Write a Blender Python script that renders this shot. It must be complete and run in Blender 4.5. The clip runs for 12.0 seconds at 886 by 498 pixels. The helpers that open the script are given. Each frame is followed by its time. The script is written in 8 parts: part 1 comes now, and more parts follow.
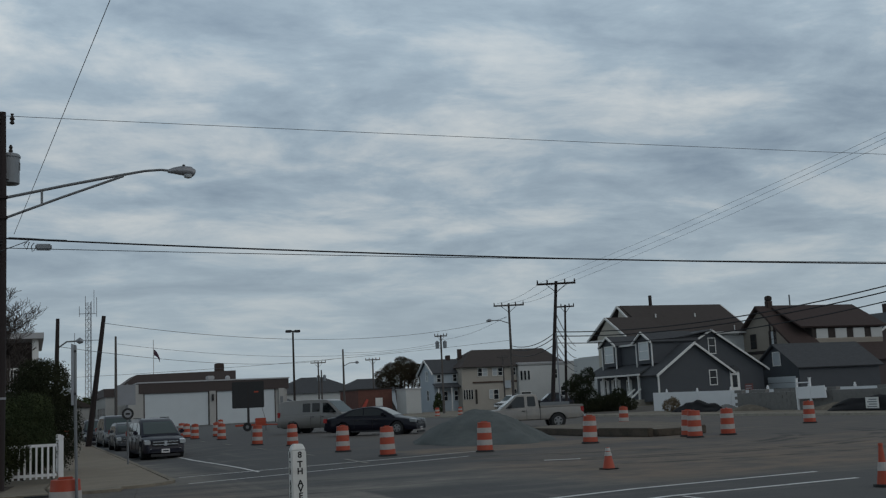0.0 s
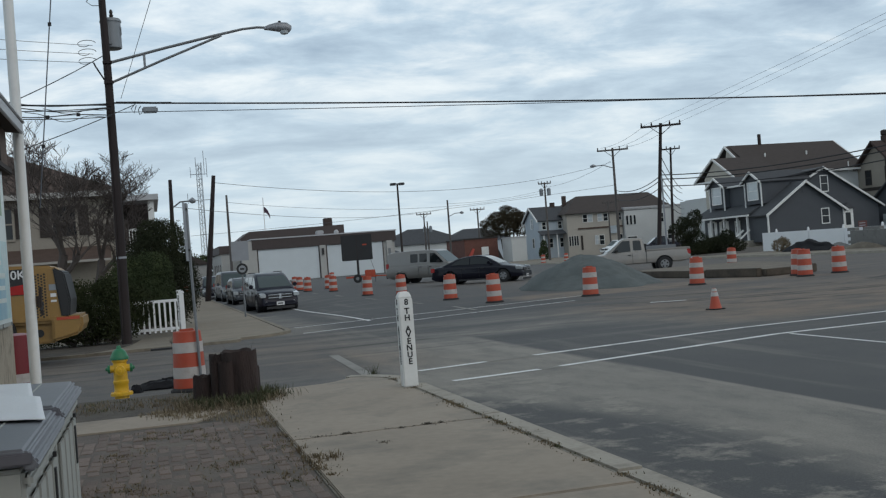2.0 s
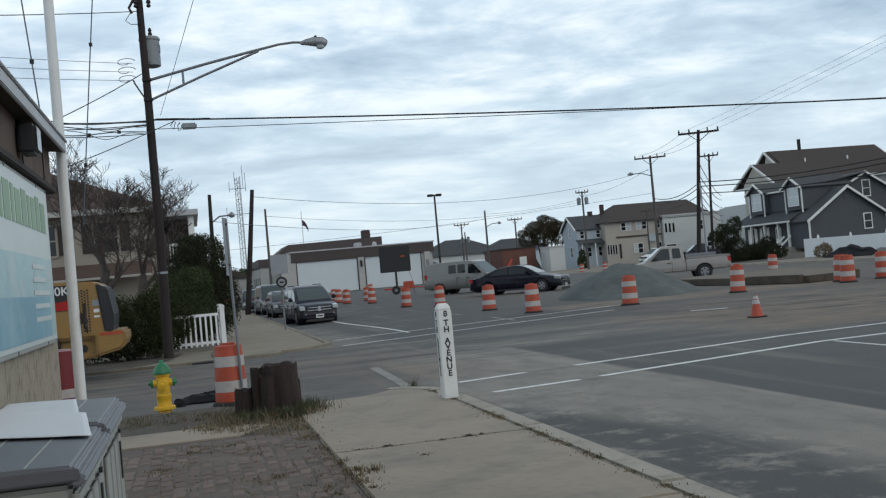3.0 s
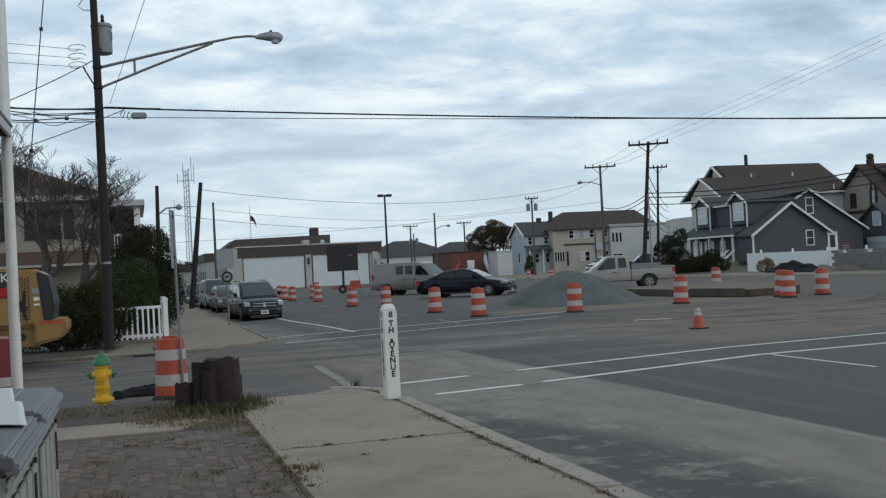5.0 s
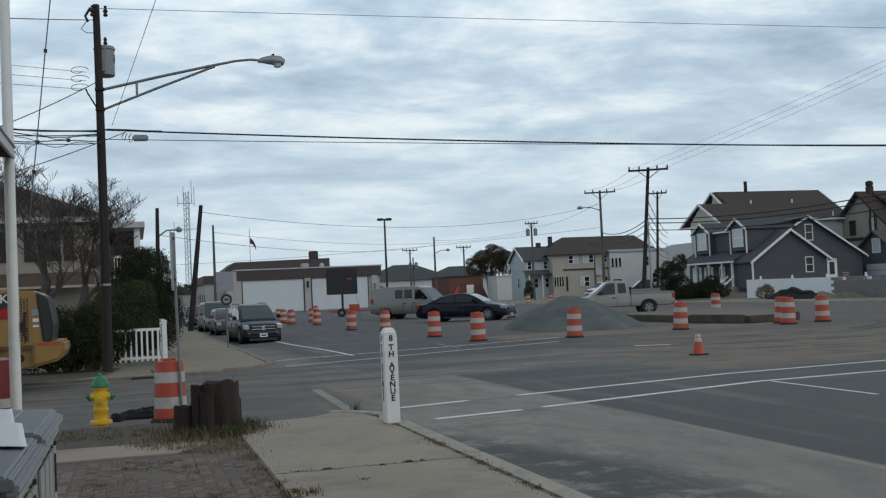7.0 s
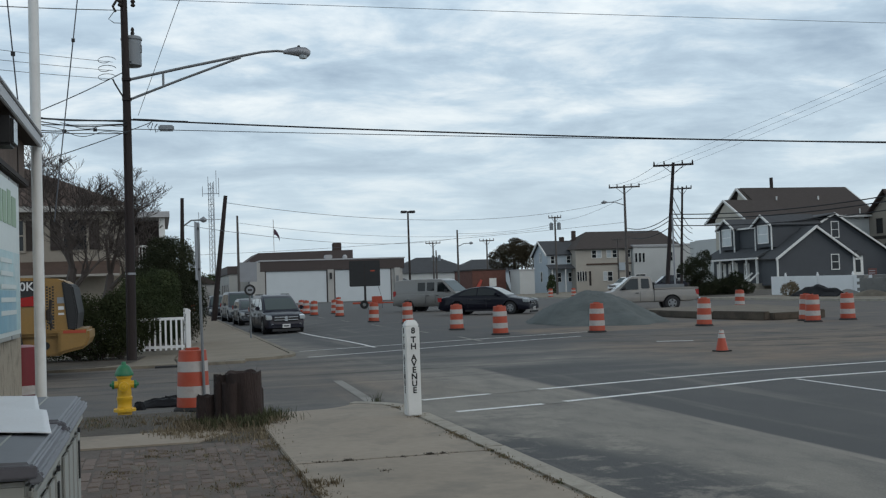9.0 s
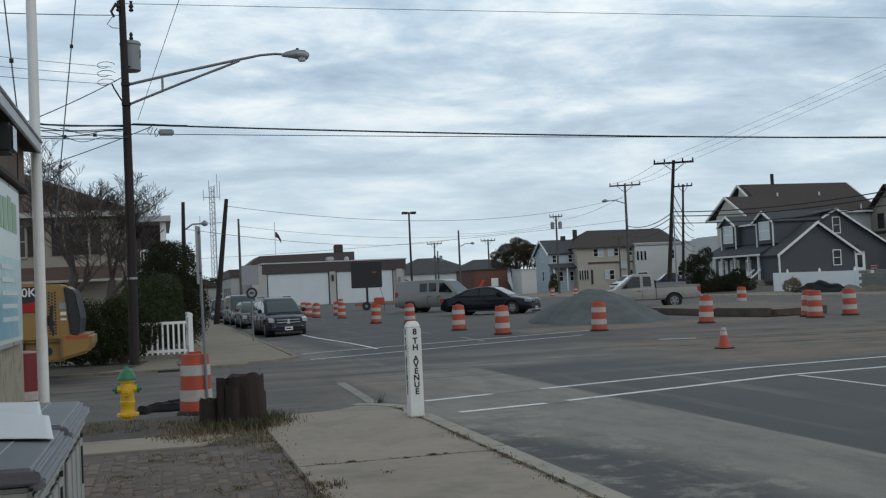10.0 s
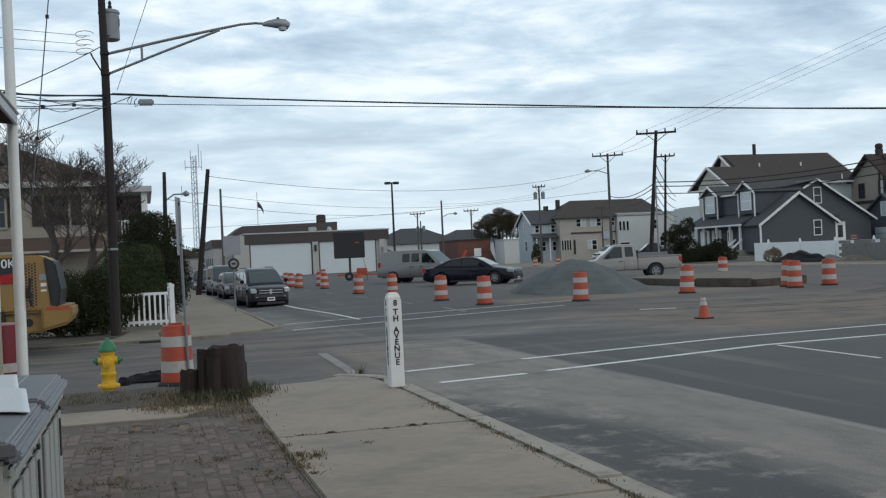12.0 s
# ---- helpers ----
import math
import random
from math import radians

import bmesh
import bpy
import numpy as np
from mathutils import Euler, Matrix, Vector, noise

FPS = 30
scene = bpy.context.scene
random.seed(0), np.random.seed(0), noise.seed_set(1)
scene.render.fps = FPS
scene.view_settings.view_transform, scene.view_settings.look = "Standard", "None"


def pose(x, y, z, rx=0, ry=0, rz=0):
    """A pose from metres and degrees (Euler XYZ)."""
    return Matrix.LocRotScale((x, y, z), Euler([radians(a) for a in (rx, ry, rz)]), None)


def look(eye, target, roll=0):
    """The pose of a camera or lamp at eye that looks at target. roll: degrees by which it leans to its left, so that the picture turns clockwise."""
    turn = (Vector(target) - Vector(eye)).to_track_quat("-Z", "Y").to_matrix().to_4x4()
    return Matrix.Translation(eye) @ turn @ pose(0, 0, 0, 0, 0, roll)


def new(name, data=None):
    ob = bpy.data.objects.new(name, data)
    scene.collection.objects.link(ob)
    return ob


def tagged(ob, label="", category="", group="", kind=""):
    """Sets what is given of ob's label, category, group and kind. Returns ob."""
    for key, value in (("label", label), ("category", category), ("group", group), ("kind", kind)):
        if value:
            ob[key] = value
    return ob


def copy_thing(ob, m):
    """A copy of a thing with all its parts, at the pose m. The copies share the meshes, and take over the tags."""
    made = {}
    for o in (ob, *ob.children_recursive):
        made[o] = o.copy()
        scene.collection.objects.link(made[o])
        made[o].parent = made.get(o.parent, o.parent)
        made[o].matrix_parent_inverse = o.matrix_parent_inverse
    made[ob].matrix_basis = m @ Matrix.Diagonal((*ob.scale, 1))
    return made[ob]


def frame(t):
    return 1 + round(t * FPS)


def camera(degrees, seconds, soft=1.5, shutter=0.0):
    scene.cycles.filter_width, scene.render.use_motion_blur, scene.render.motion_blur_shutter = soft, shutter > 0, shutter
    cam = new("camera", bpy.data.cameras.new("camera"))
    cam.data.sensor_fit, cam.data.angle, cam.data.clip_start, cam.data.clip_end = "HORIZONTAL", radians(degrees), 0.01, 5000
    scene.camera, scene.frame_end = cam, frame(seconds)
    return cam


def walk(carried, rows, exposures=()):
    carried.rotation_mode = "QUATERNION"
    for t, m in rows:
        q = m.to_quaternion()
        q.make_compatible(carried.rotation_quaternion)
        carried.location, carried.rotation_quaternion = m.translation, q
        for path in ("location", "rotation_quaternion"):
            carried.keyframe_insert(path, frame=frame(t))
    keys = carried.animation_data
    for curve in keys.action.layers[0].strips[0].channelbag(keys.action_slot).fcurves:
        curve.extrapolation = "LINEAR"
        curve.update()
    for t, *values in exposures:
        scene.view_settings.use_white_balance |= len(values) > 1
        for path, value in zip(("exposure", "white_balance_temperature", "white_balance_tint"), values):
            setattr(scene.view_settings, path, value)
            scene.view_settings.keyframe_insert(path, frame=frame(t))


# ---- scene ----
cam = camera(44.4, 12.0, soft=1.25)
PATH = [
    (0.0, pose(-0.026, 0.059, 1.620, 97.950, 2.648, -20.666)),
    (0.5, pose(0.009, 0.005, 1.611, 94.751, 2.162, -21.307)),
    (1.0, pose(0.055, 0.020, 1.599, 93.333, 2.883, -19.998)),
    (1.5, pose(0.042, 0.022, 1.595, 92.523, 4.023, -19.021)),
    (2.0, pose(0.013, 0.030, 1.590, 90.363, 4.371, -15.069)),
    (2.5, pose(0.007, 0.029, 1.599, 90.873, 5.021, -13.633)),
    (2.7, pose(0.007, 0.026, 1.600, 91.080, 5.217, -13.124)),
    (4.3, pose(0.012, 0.004, 1.602, 90.996, 3.739, -14.200)),
    (4.5, pose(0.012, 0.003, 1.602, 90.879, 3.046, -14.707)),
    (5.0, pose(0.007, -0.001, 1.601, 90.980, 2.996, -15.831)),
    (5.5, pose(0.000, 0.017, 1.599, 91.222, 3.180, -16.346)),
    (6.0, pose(-0.002, 0.018, 1.600, 91.528, 3.155, -16.324)),
    (6.5, pose(-0.000, -0.000, 1.600, 91.900, 3.100, -16.100)),
    (7.0, pose(-0.008, 0.010, 1.599, 92.259, 2.598, -15.876)),
    (7.2, pose(-0.008, 0.011, 1.599, 92.320, 2.673, -15.749)),
    (8.8, pose(-0.008, 0.018, 1.598, 92.079, 1.968, -14.752)),
    (9.0, pose(-0.008, 0.018, 1.598, 91.936, 1.894, -14.683)),
    (9.5, pose(-0.004, 0.014, 1.599, 92.101, 2.255, -14.533)),
    (10.0, pose(0.000, 0.003, 1.600, 91.969, 2.620, -14.575)),
    (10.5, pose(-0.003, 0.007, 1.611, 92.168, 2.656, -15.100)),
    (11.0, pose(-0.004, 0.005, 1.608, 92.147, 2.696, -15.253)),
    (11.5, pose(0.009, 0.002, 1.601, 89.931, 2.893, -15.182)),
    (12.0, pose(0.027, -0.027, 1.613, 90.347, 2.662, -15.463)),
]

EXPOSURES = [(0.0, -0.87), (0.4, -0.89), (0.8, -0.79), (1.2, -0.60), (1.6, -0.36), (2.0, -0.10), (2.5, 0.08), (4.5, 0.0), (7.0, -0.13), (9.0, -0.11), (11.0, -0.10), (12.0, 0.09)]
walk(cam, PATH, EXPOSURES)

# ---- world and sun ----
world = bpy.data.worlds.new("overcast_sky")
scene.world = world
world.use_nodes = True
wn, wl = world.node_tree.nodes, world.node_tree.links
wn.clear()


def wnode(kind, **kw):
    n = wn.new(kind)
    for k, v in kw.items():
        n.inputs[k].default_value = v
    return n


sky = wn.new("ShaderNodeTexSky")
sky.sky_type = "NISHITA"
sky.sun_disc = False
sky.sun_elevation, sky.sun_rotation = radians(38), radians(150)
tc = wn.new("ShaderNodeTexCoord")
sep = wn.new("ShaderNodeSeparateXYZ")
wl.new(tc.outputs["Generated"], sep.inputs[0])
lift = wn.new("ShaderNodeMath"); lift.operation = "MAXIMUM"; lift.inputs[1].default_value = 0.0
wl.new(sep.outputs[2], lift.inputs[0])
zz = wn.new("ShaderNodeMath"); zz.operation = "ADD"; zz.inputs[1].default_value = 0.16
wl.new(lift.outputs[0], zz.inputs[0])
flat = wn.new("ShaderNodeVectorMath"); flat.operation = "DIVIDE"
wl.new(tc.outputs["Generated"], flat.inputs[0])
three = wn.new("ShaderNodeCombineXYZ")
for i in range(3):
    wl.new(zz.outputs[0], three.inputs[i])
wl.new(three.outputs[0], flat.inputs[1])
turn = wn.new("ShaderNodeMapping")
turn.inputs["Rotation"].default_value = (0, 0, radians(18))
turn.inputs["Scale"].default_value = (0.75, 0.95, 0.0)
wl.new(flat.outputs[0], turn.inputs[0])


def cloud(scale, detail, rough, lo, hi):
    n = wnode("ShaderNodeTexNoise", Scale=scale, Detail=detail, Roughness=rough, Distortion=0.35)
    wl.new(turn.outputs[0], n.inputs["Vector"])
    m = wnode("ShaderNodeMapRange")
    m.interpolation_type = "SMOOTHSTEP"
    m.inputs[1].default_value, m.inputs[2].default_value = lo, hi
    wl.new(n.outputs[0], m.inputs[0])
    return m.outputs[0]


big = cloud(1.35, 8.0, 0.58, 0.34, 0.64)
fine = cloud(4.2, 8.0, 0.62, 0.28, 0.74)
mixf = wn.new("ShaderNodeMix"); mixf.inputs[0].default_value = 0.42
wl.new(big, mixf.inputs[2]); wl.new(fine, mixf.inputs[3])
ramp = wn.new("ShaderNodeValToRGB")
els = ramp.color_ramp.elements
els[0].position, els[0].color = 0.06, (0.36, 0.475, 0.60, 1)
els[1].position, els[1].color = 0.90, (0.93, 1.0, 1.03, 1)
mid = els.new(0.48); mid.color = (0.56, 0.70, 0.82, 1)
wl.new(mixf.outputs[0], ramp.inputs[0])
# paler, brighter haze towards the horizon
hz = wnode("ShaderNodeMapRange")
hz.interpolation_type = "SMOOTHSTEP"
hz.inputs[1].default_value, hz.inputs[2].default_value = 0.0, 0.22
hz.inputs[3].default_value, hz.inputs[4].default_value = 0.75, 0.0
wl.new(lift.outputs[0], hz.inputs[0])
haze = wn.new("ShaderNodeMix"); haze.data_type = "RGBA"
haze.inputs[7].default_value = (0.65, 0.775, 0.85, 1)
wl.new(hz.outputs[0], haze.inputs[0]); wl.new(ramp.outputs[0], haze.inputs[6])
# unseen sky overhead dimmed, added to hold down the light on the ground
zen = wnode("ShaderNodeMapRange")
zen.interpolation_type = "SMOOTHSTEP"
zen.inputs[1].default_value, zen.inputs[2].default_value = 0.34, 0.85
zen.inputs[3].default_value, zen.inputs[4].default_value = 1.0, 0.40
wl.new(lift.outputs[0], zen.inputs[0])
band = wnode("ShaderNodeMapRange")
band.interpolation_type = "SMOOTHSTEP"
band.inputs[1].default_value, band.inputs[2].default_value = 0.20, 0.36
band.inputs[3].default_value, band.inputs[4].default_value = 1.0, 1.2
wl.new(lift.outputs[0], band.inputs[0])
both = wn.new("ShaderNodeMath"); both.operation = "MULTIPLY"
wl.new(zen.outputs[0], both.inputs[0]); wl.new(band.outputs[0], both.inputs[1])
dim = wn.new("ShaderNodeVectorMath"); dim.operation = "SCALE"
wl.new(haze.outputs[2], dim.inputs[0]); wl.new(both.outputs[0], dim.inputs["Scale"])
bg_sky = wnode("ShaderNodeBackground", Strength=0.05)
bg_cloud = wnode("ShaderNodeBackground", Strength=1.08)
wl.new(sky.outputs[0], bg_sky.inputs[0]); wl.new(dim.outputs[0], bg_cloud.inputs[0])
addw = wn.new("ShaderNodeMixShader"); addw.inputs[0].default_value = 0.94
wl.new(bg_sky.outputs[0], addw.inputs[1]); wl.new(bg_cloud.outputs[0], addw.inputs[2])
wout = wn.new("ShaderNodeOutputWorld")
wl.new(addw.outputs[0], wout.inputs[0])

sun = new("sun", bpy.data.lights.new("sun", "SUN"))
sun.data.energy, sun.data.angle, sun.data.color = 0.62, radians(60), (1.0, 0.87, 0.74)
sun.matrix_world = look((40, -60, 60), (0, 0, 0))

# ---- materials ----


def surf(name, col, rough=0.75, var=0.25, scale=3.0, bump=0.15, metal=0.0, stretch=(1, 1, 1), spots=None, coat=0.0, each=0.0, dist=0.01):
    """Painted or raw surface: colour broken up at two scales, with fine relief; spots: (colour, amount, scale) of stains."""
    m = bpy.data.materials.new(name)
    m.use_nodes = True
    nt = m.node_tree
    nd, lk = nt.nodes, nt.links
    b = nd["Principled BSDF"]
    b.inputs["Roughness"].default_value, b.inputs["Metallic"].default_value = rough, metal
    b.inputs["Coat Weight"].default_value = coat
    t = nd.new("ShaderNodeTexCoord")
    mp = nd.new("ShaderNodeMapping")
    mp.inputs["Scale"].default_value = stretch
    lk.new(t.outputs["Object"], mp.inputs[0])
    n1 = nd.new("ShaderNodeTexNoise")
    n1.inputs["Scale"].default_value, n1.inputs["Detail"].default_value = scale, 5
    n2 = nd.new("ShaderNodeTexNoise")
    n2.inputs["Scale"].default_value, n2.inputs["Detail"].default_value = scale * 14, 4
    for n in (n1, n2):
        lk.new(mp.outputs[0], n.inputs["Vector"])
    mx = nd.new("ShaderNodeMix")
    mx.inputs[0].default_value = 0.4
    lk.new(n1.outputs[0], mx.inputs[2]); lk.new(n2.outputs[0], mx.inputs[3])
    rp = nd.new("ShaderNodeMapRange")
    rp.inputs[1].default_value, rp.inputs[2].default_value = 0.25, 0.75
    rp.inputs[3].default_value, rp.inputs[4].default_value = 1 - var, 1 + var
    lk.new(mx.outputs[0], rp.inputs[0])
    val = rp.outputs[0]
    if each:
        oi = nd.new("ShaderNodeObjectInfo")
        er = nd.new("ShaderNodeMapRange")
        er.inputs[3].default_value, er.inputs[4].default_value = 1 - each, 1 + each
        lk.new(oi.outputs["Random"], er.inputs[0])
        mm = nd.new("ShaderNodeMath"); mm.operation = "MULTIPLY"
        lk.new(val, mm.inputs[0]); lk.new(er.outputs[0], mm.inputs[1])
        val = mm.outputs[0]
    sc = nd.new("ShaderNodeVectorMath"); sc.operation = "SCALE"
    sc.inputs[0].default_value = col
    lk.new(val, sc.inputs["Scale"])
    out = sc.outputs[0]
    if spots:
        n3 = nd.new("ShaderNodeTexNoise")
        n3.inputs["Scale"].default_value, n3.inputs["Detail"].default_value, n3.inputs["Roughness"].default_value = spots[2], 6, 0.65
        lk.new(mp.outputs[0], n3.inputs["Vector"])
        sr = nd.new("ShaderNodeMapRange")
        sr.inputs[1].default_value, sr.inputs[2].default_value = 0.5, 0.68
        sr.inputs[4].default_value = spots[1]
        lk.new(n3.outputs[0], sr.inputs[0])
        sm = nd.new("ShaderNodeMix"); sm.data_type = "RGBA"
        sm.inputs[7].default_value = (*spots[0], 1)
        lk.new(sr.outputs[0], sm.inputs[0]); lk.new(out, sm.inputs[6])
        out = sm.outputs[2]
    lk.new(out, b.inputs["Base Color"])
    if bump:
        bp = nd.new("ShaderNodeBump")
        bp.inputs["Strength"].default_value, bp.inputs["Distance"].default_value = bump, dist
        lk.new(n2.outputs[0], bp.inputs["Height"])
        lk.new(bp.outputs[0], b.inputs["Normal"])
    return m


def glass_mat(name, col=(0.02, 0.025, 0.03), rough=0.05):
    m = bpy.data.materials.new(name)
    m.use_nodes = True
    b = m.node_tree.nodes["Principled BSDF"]
    b.inputs["Base Color"].default_value = (*col, 1)
    b.inputs["Roughness"].default_value = rough
    b.inputs["Specular IOR Level"].default_value = 0.45
    return m


M_conc = surf("pavement_concrete", (0.30, 0.253, 0.20), 0.9, 0.18, 0.9, 0.25, spots=((0.15, 0.14, 0.12), 0.55, 1.7))
M_walk = surf("sandy_pavement_concrete", (0.240, 0.203, 0.155), 0.92, 0.22, 0.8, 0.3, spots=((0.20, 0.162, 0.115), 0.6, 1.2))
M_kerb = surf("kerb_concrete", (0.34, 0.31, 0.26), 0.9, 0.22, 2.0, 0.3, spots=((0.17, 0.15, 0.12), 0.6, 4))
M_kerb_dirty = surf("dirty_kerb_concrete", (0.215, 0.185, 0.142), 0.92, 0.3, 1.6, 0.3, spots=((0.09, 0.078, 0.062), 0.7, 1.1))
M_dirt = surf("dry_soil", (0.145, 0.122, 0.094), 0.95, 0.35, 1.2, 0.5, spots=((0.23, 0.20, 0.15), 0.6, 2.5), dist=0.03)
M_sand = surf("sandy_soil", (0.205, 0.178, 0.138), 0.95, 0.3, 0.8, 0.5, dist=0.03)
M_brick = surf("paving_brick", (0.155, 0.118, 0.098), 0.9, 0.34, 6.0, 0.5, each=0.22, spots=((0.095, 0.080, 0.058), 0.8, 1.6))
M_line = surf("worn_road_paint", (0.74, 0.74, 0.72), 0.7, 0.15, 3.0, 0.1, spots=((0.20, 0.20, 0.19), 0.6, 6))
M_dust_line = surf("dusty_road_paint", (0.245, 0.235, 0.21), 0.85, 0.2, 3.0, 0.1, spots=((0.16, 0.152, 0.135), 0.95, 1.4))
M_white = surf("white_paint", (0.72, 0.72, 0.70), 0.5, 0.06, 2.0, 0.05, spots=((0.5, 0.48, 0.44), 0.35, 3))
M_vinyl = surf("white_vinyl", (0.78, 0.79, 0.80), 0.4, 0.05, 1.0, 0.03)
M_black = surf("black_paint", (0.015, 0.015, 0.016), 0.55, 0.2, 3.0, 0.05)
M_rubber = surf("tyre_rubber", (0.018, 0.018, 0.019), 0.85, 0.25, 6.0, 0.1)
M_orange = surf("orange_plastic", (0.38, 0.054, 0.022), 0.55, 0.12, 3.0, 0.05, spots=((0.30, 0.10, 0.05), 0.4, 6))
M_refl = surf("reflective_white_sheet", (0.44, 0.41, 0.39), 0.45, 0.12, 4.0, 0.03, spots=((0.30, 0.25, 0.22), 0.6, 7))
M_yellow = surf("yellow_enamel", (0.68, 0.40, 0.02), 0.45, 0.12, 5.0, 0.06, spots=((0.30, 0.20, 0.05), 0.4, 9))
M_green = surf("green_enamel", (0.02, 0.16, 0.07), 0.45, 0.15, 5.0, 0.06)
M_stump = surf("weathered_log", (0.030, 0.018, 0.016), 0.9, 0.5, 7.0, 1.0, stretch=(1, 1, 0.12), spots=((0.068, 0.046, 0.040), 0.6, 4), dist=0.03)
M_pole = surf("creosoted_pole", (0.026, 0.019, 0.019), 0.9, 0.35, 4.0, 0.6, stretch=(1, 1, 0.12))
M_poleg = surf("grey_weathered_pole", (0.10, 0.09, 0.085), 0.9, 0.3, 4.0, 0.6, stretch=(1, 1, 0.12))
M_galv = surf("galvanised_steel", (0.20, 0.21, 0.22), 0.5, 0.15, 4.0, 0.05, metal=0.5)
M_alu = surf("dull_aluminium", (0.28, 0.29, 0.31), 0.5, 0.1, 4.0, 0.03, metal=0.4)
M_trafo = surf("grey_transformer_paint", (0.22, 0.24, 0.26), 0.5, 0.12, 4.0, 0.05)
M_wire = surf("black_cable", (0.018, 0.019, 0.022), 0.7, 0.15, 2.0, 0.0)
M_wireg = surf("weathered_conductor", (0.10, 0.11, 0.13), 0.6, 0.15, 2.0, 0.0)
M_lid = surf("dark_grey_resin_lid", (0.155, 0.160, 0.178), 0.5, 0.10, 3.0, 0.05, spots=((0.125, 0.127, 0.14), 0.4, 5))
# lid resin again, with the end face's shade painted into the colour
M_lidrim = surf("shaded_resin_rim", (0.115, 0.112, 0.128), 0.45, 0.10, 3.0, 0.05)
M_bed = surf("brick_dust_soil", (0.115, 0.096, 0.082), 0.95, 0.35, 2.5, 0.5, spots=((0.16, 0.138, 0.11), 0.7, 1.6), dist=0.02)
# trodden soil, its base colour also darkened for the hedge's shade
M_turf = surf("trodden_and_shaded_soil", (0.072, 0.061, 0.049), 0.95, 0.4, 1.6, 0.5, spots=((0.12, 0.103, 0.08), 0.7, 2.0), dist=0.03)
M_resin = surf("taupe_resin", (0.35, 0.355, 0.33), 0.55, 0.08, 2.5, 0.05)
M_cloth = surf("white_sheet", (0.72, 0.74, 0.77), 0.8, 0.05, 5.0, 0.25)
M_stucco = surf("pitted_stucco", (0.36, 0.31, 0.24), 0.95, 0.15, 6.0, 0.6, spots=((0.10, 0.085, 0.07), 0.75, 14), stretch=(1, 1, 0.45), dist=0.02)
M_brown = surf("brown_weathered_board", (0.115, 0.08, 0.062), 0.85, 0.35, 3.0, 0.4, stretch=(6, 6, 0.6))
M_fascia = surf("pale_metal_fascia", (0.42, 0.42, 0.43), 0.5, 0.1, 3.0, 0.05)
M_dkwood = surf("dark_wood", (0.035, 0.027, 0.024), 0.85, 0.3, 4.0, 0.3)
M_siding_dk = surf("slate_grey_siding", (0.064, 0.070, 0.080), 0.75, 0.10, 1.0, 0.1)
M_shingle = surf("grey_shingle", (0.064, 0.067, 0.073), 0.9, 0.25, 2.0, 0.4, stretch=(1, 1, 4))
M_shingle_b = surf("brown_shingle", (0.058, 0.046, 0.041), 0.9, 0.25, 2.0, 0.4, stretch=(1, 1, 4))
M_beige = surf("beige_siding", (0.42, 0.385, 0.335), 0.8, 0.1, 0.7, 0.1)
M_umber = surf("umber_siding", (0.075, 0.058, 0.058), 0.8, 0.12, 0.7, 0.1)
M_shingle_r = surf("red_brown_shingle", (0.050, 0.032, 0.028), 0.9, 0.25, 2.0, 0.4, stretch=(1, 1, 4))
M_cream = surf("cream_siding", (0.46, 0.43, 0.37), 0.8, 0.1, 0.7, 0.1)
M_greybeige = surf("grey_beige_stucco", (0.28, 0.25, 0.21), 0.85, 0.12, 0.7, 0.15)
M_paleblue = surf("pale_blue_siding", (0.42, 0.47, 0.51), 0.8, 0.08, 0.7, 0.1)
M_whitewall = surf("white_painted_wall", (0.52, 0.53, 0.52), 0.8, 0.1, 0.5, 0.1)
M_garwall = surf("pale_block_wall", (0.40, 0.39, 0.37), 0.85, 0.12, 0.6, 0.15)
M_gardoor = surf("white_metal_door", (0.56, 0.60, 0.62), 0.5, 0.05, 0.8, 0.03)
M_garbrown = surf("brown_metal_fascia", (0.060, 0.045, 0.042), 0.7, 0.15, 1.0, 0.05, stretch=(4, 4, 1))
M_redbrick = surf("red_brickwork", (0.13, 0.056, 0.043), 0.9, 0.25, 2.0, 0.3)
M_chim = surf("dark_chimney_brick", (0.055, 0.038, 0.033), 0.9, 0.25, 2.0, 0.2)
M_pale = surf("pale_grey_siding", (0.36, 0.34, 0.31), 0.8, 0.1, 0.7, 0.1)
M_isl = surf("raw_brown_kerb", (0.13, 0.112, 0.09), 0.95, 0.3, 1.5, 0.4, spots=((0.07, 0.06, 0.05), 0.6, 1.2))
M_beam = surf("muddy_timber", (0.085, 0.068, 0.052), 0.95, 0.4, 1.5, 0.5, spots=((0.035, 0.029, 0.024), 0.8, 1.1), dist=0.03)
M_block = surf("grey_masonry_block", (0.20, 0.195, 0.185), 0.95, 0.2, 1.5, 0.3, spots=((0.11, 0.105, 0.10), 0.6, 1.5))
M_gravel = surf("grey_stone_dust", (0.115, 0.13, 0.128), 0.95, 0.22, 2.0, 0.9, dist=0.05)
M_tarp = surf("black_plastic_sheet", (0.006, 0.006, 0.008), 0.9, 0.3, 3.0, 0.3)
M_glass = glass_mat("window_glass", (0.012, 0.014, 0.017), 0.12)
M_glass_pale = surf("white_blind_behind_glass", (0.50, 0.54, 0.56), 0.25, 0.08, 2.0, 0.0, coat=0.4)
M_carglass = glass_mat("car_glass", (0.010, 0.013, 0.014), 0.04)
# pale base colour stands in for sky reflection and the interior behind
M_screen = glass_mat("windscreen_glass_painted_sheen", (0.062, 0.080, 0.080), 0.06)
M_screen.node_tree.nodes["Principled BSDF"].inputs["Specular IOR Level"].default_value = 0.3
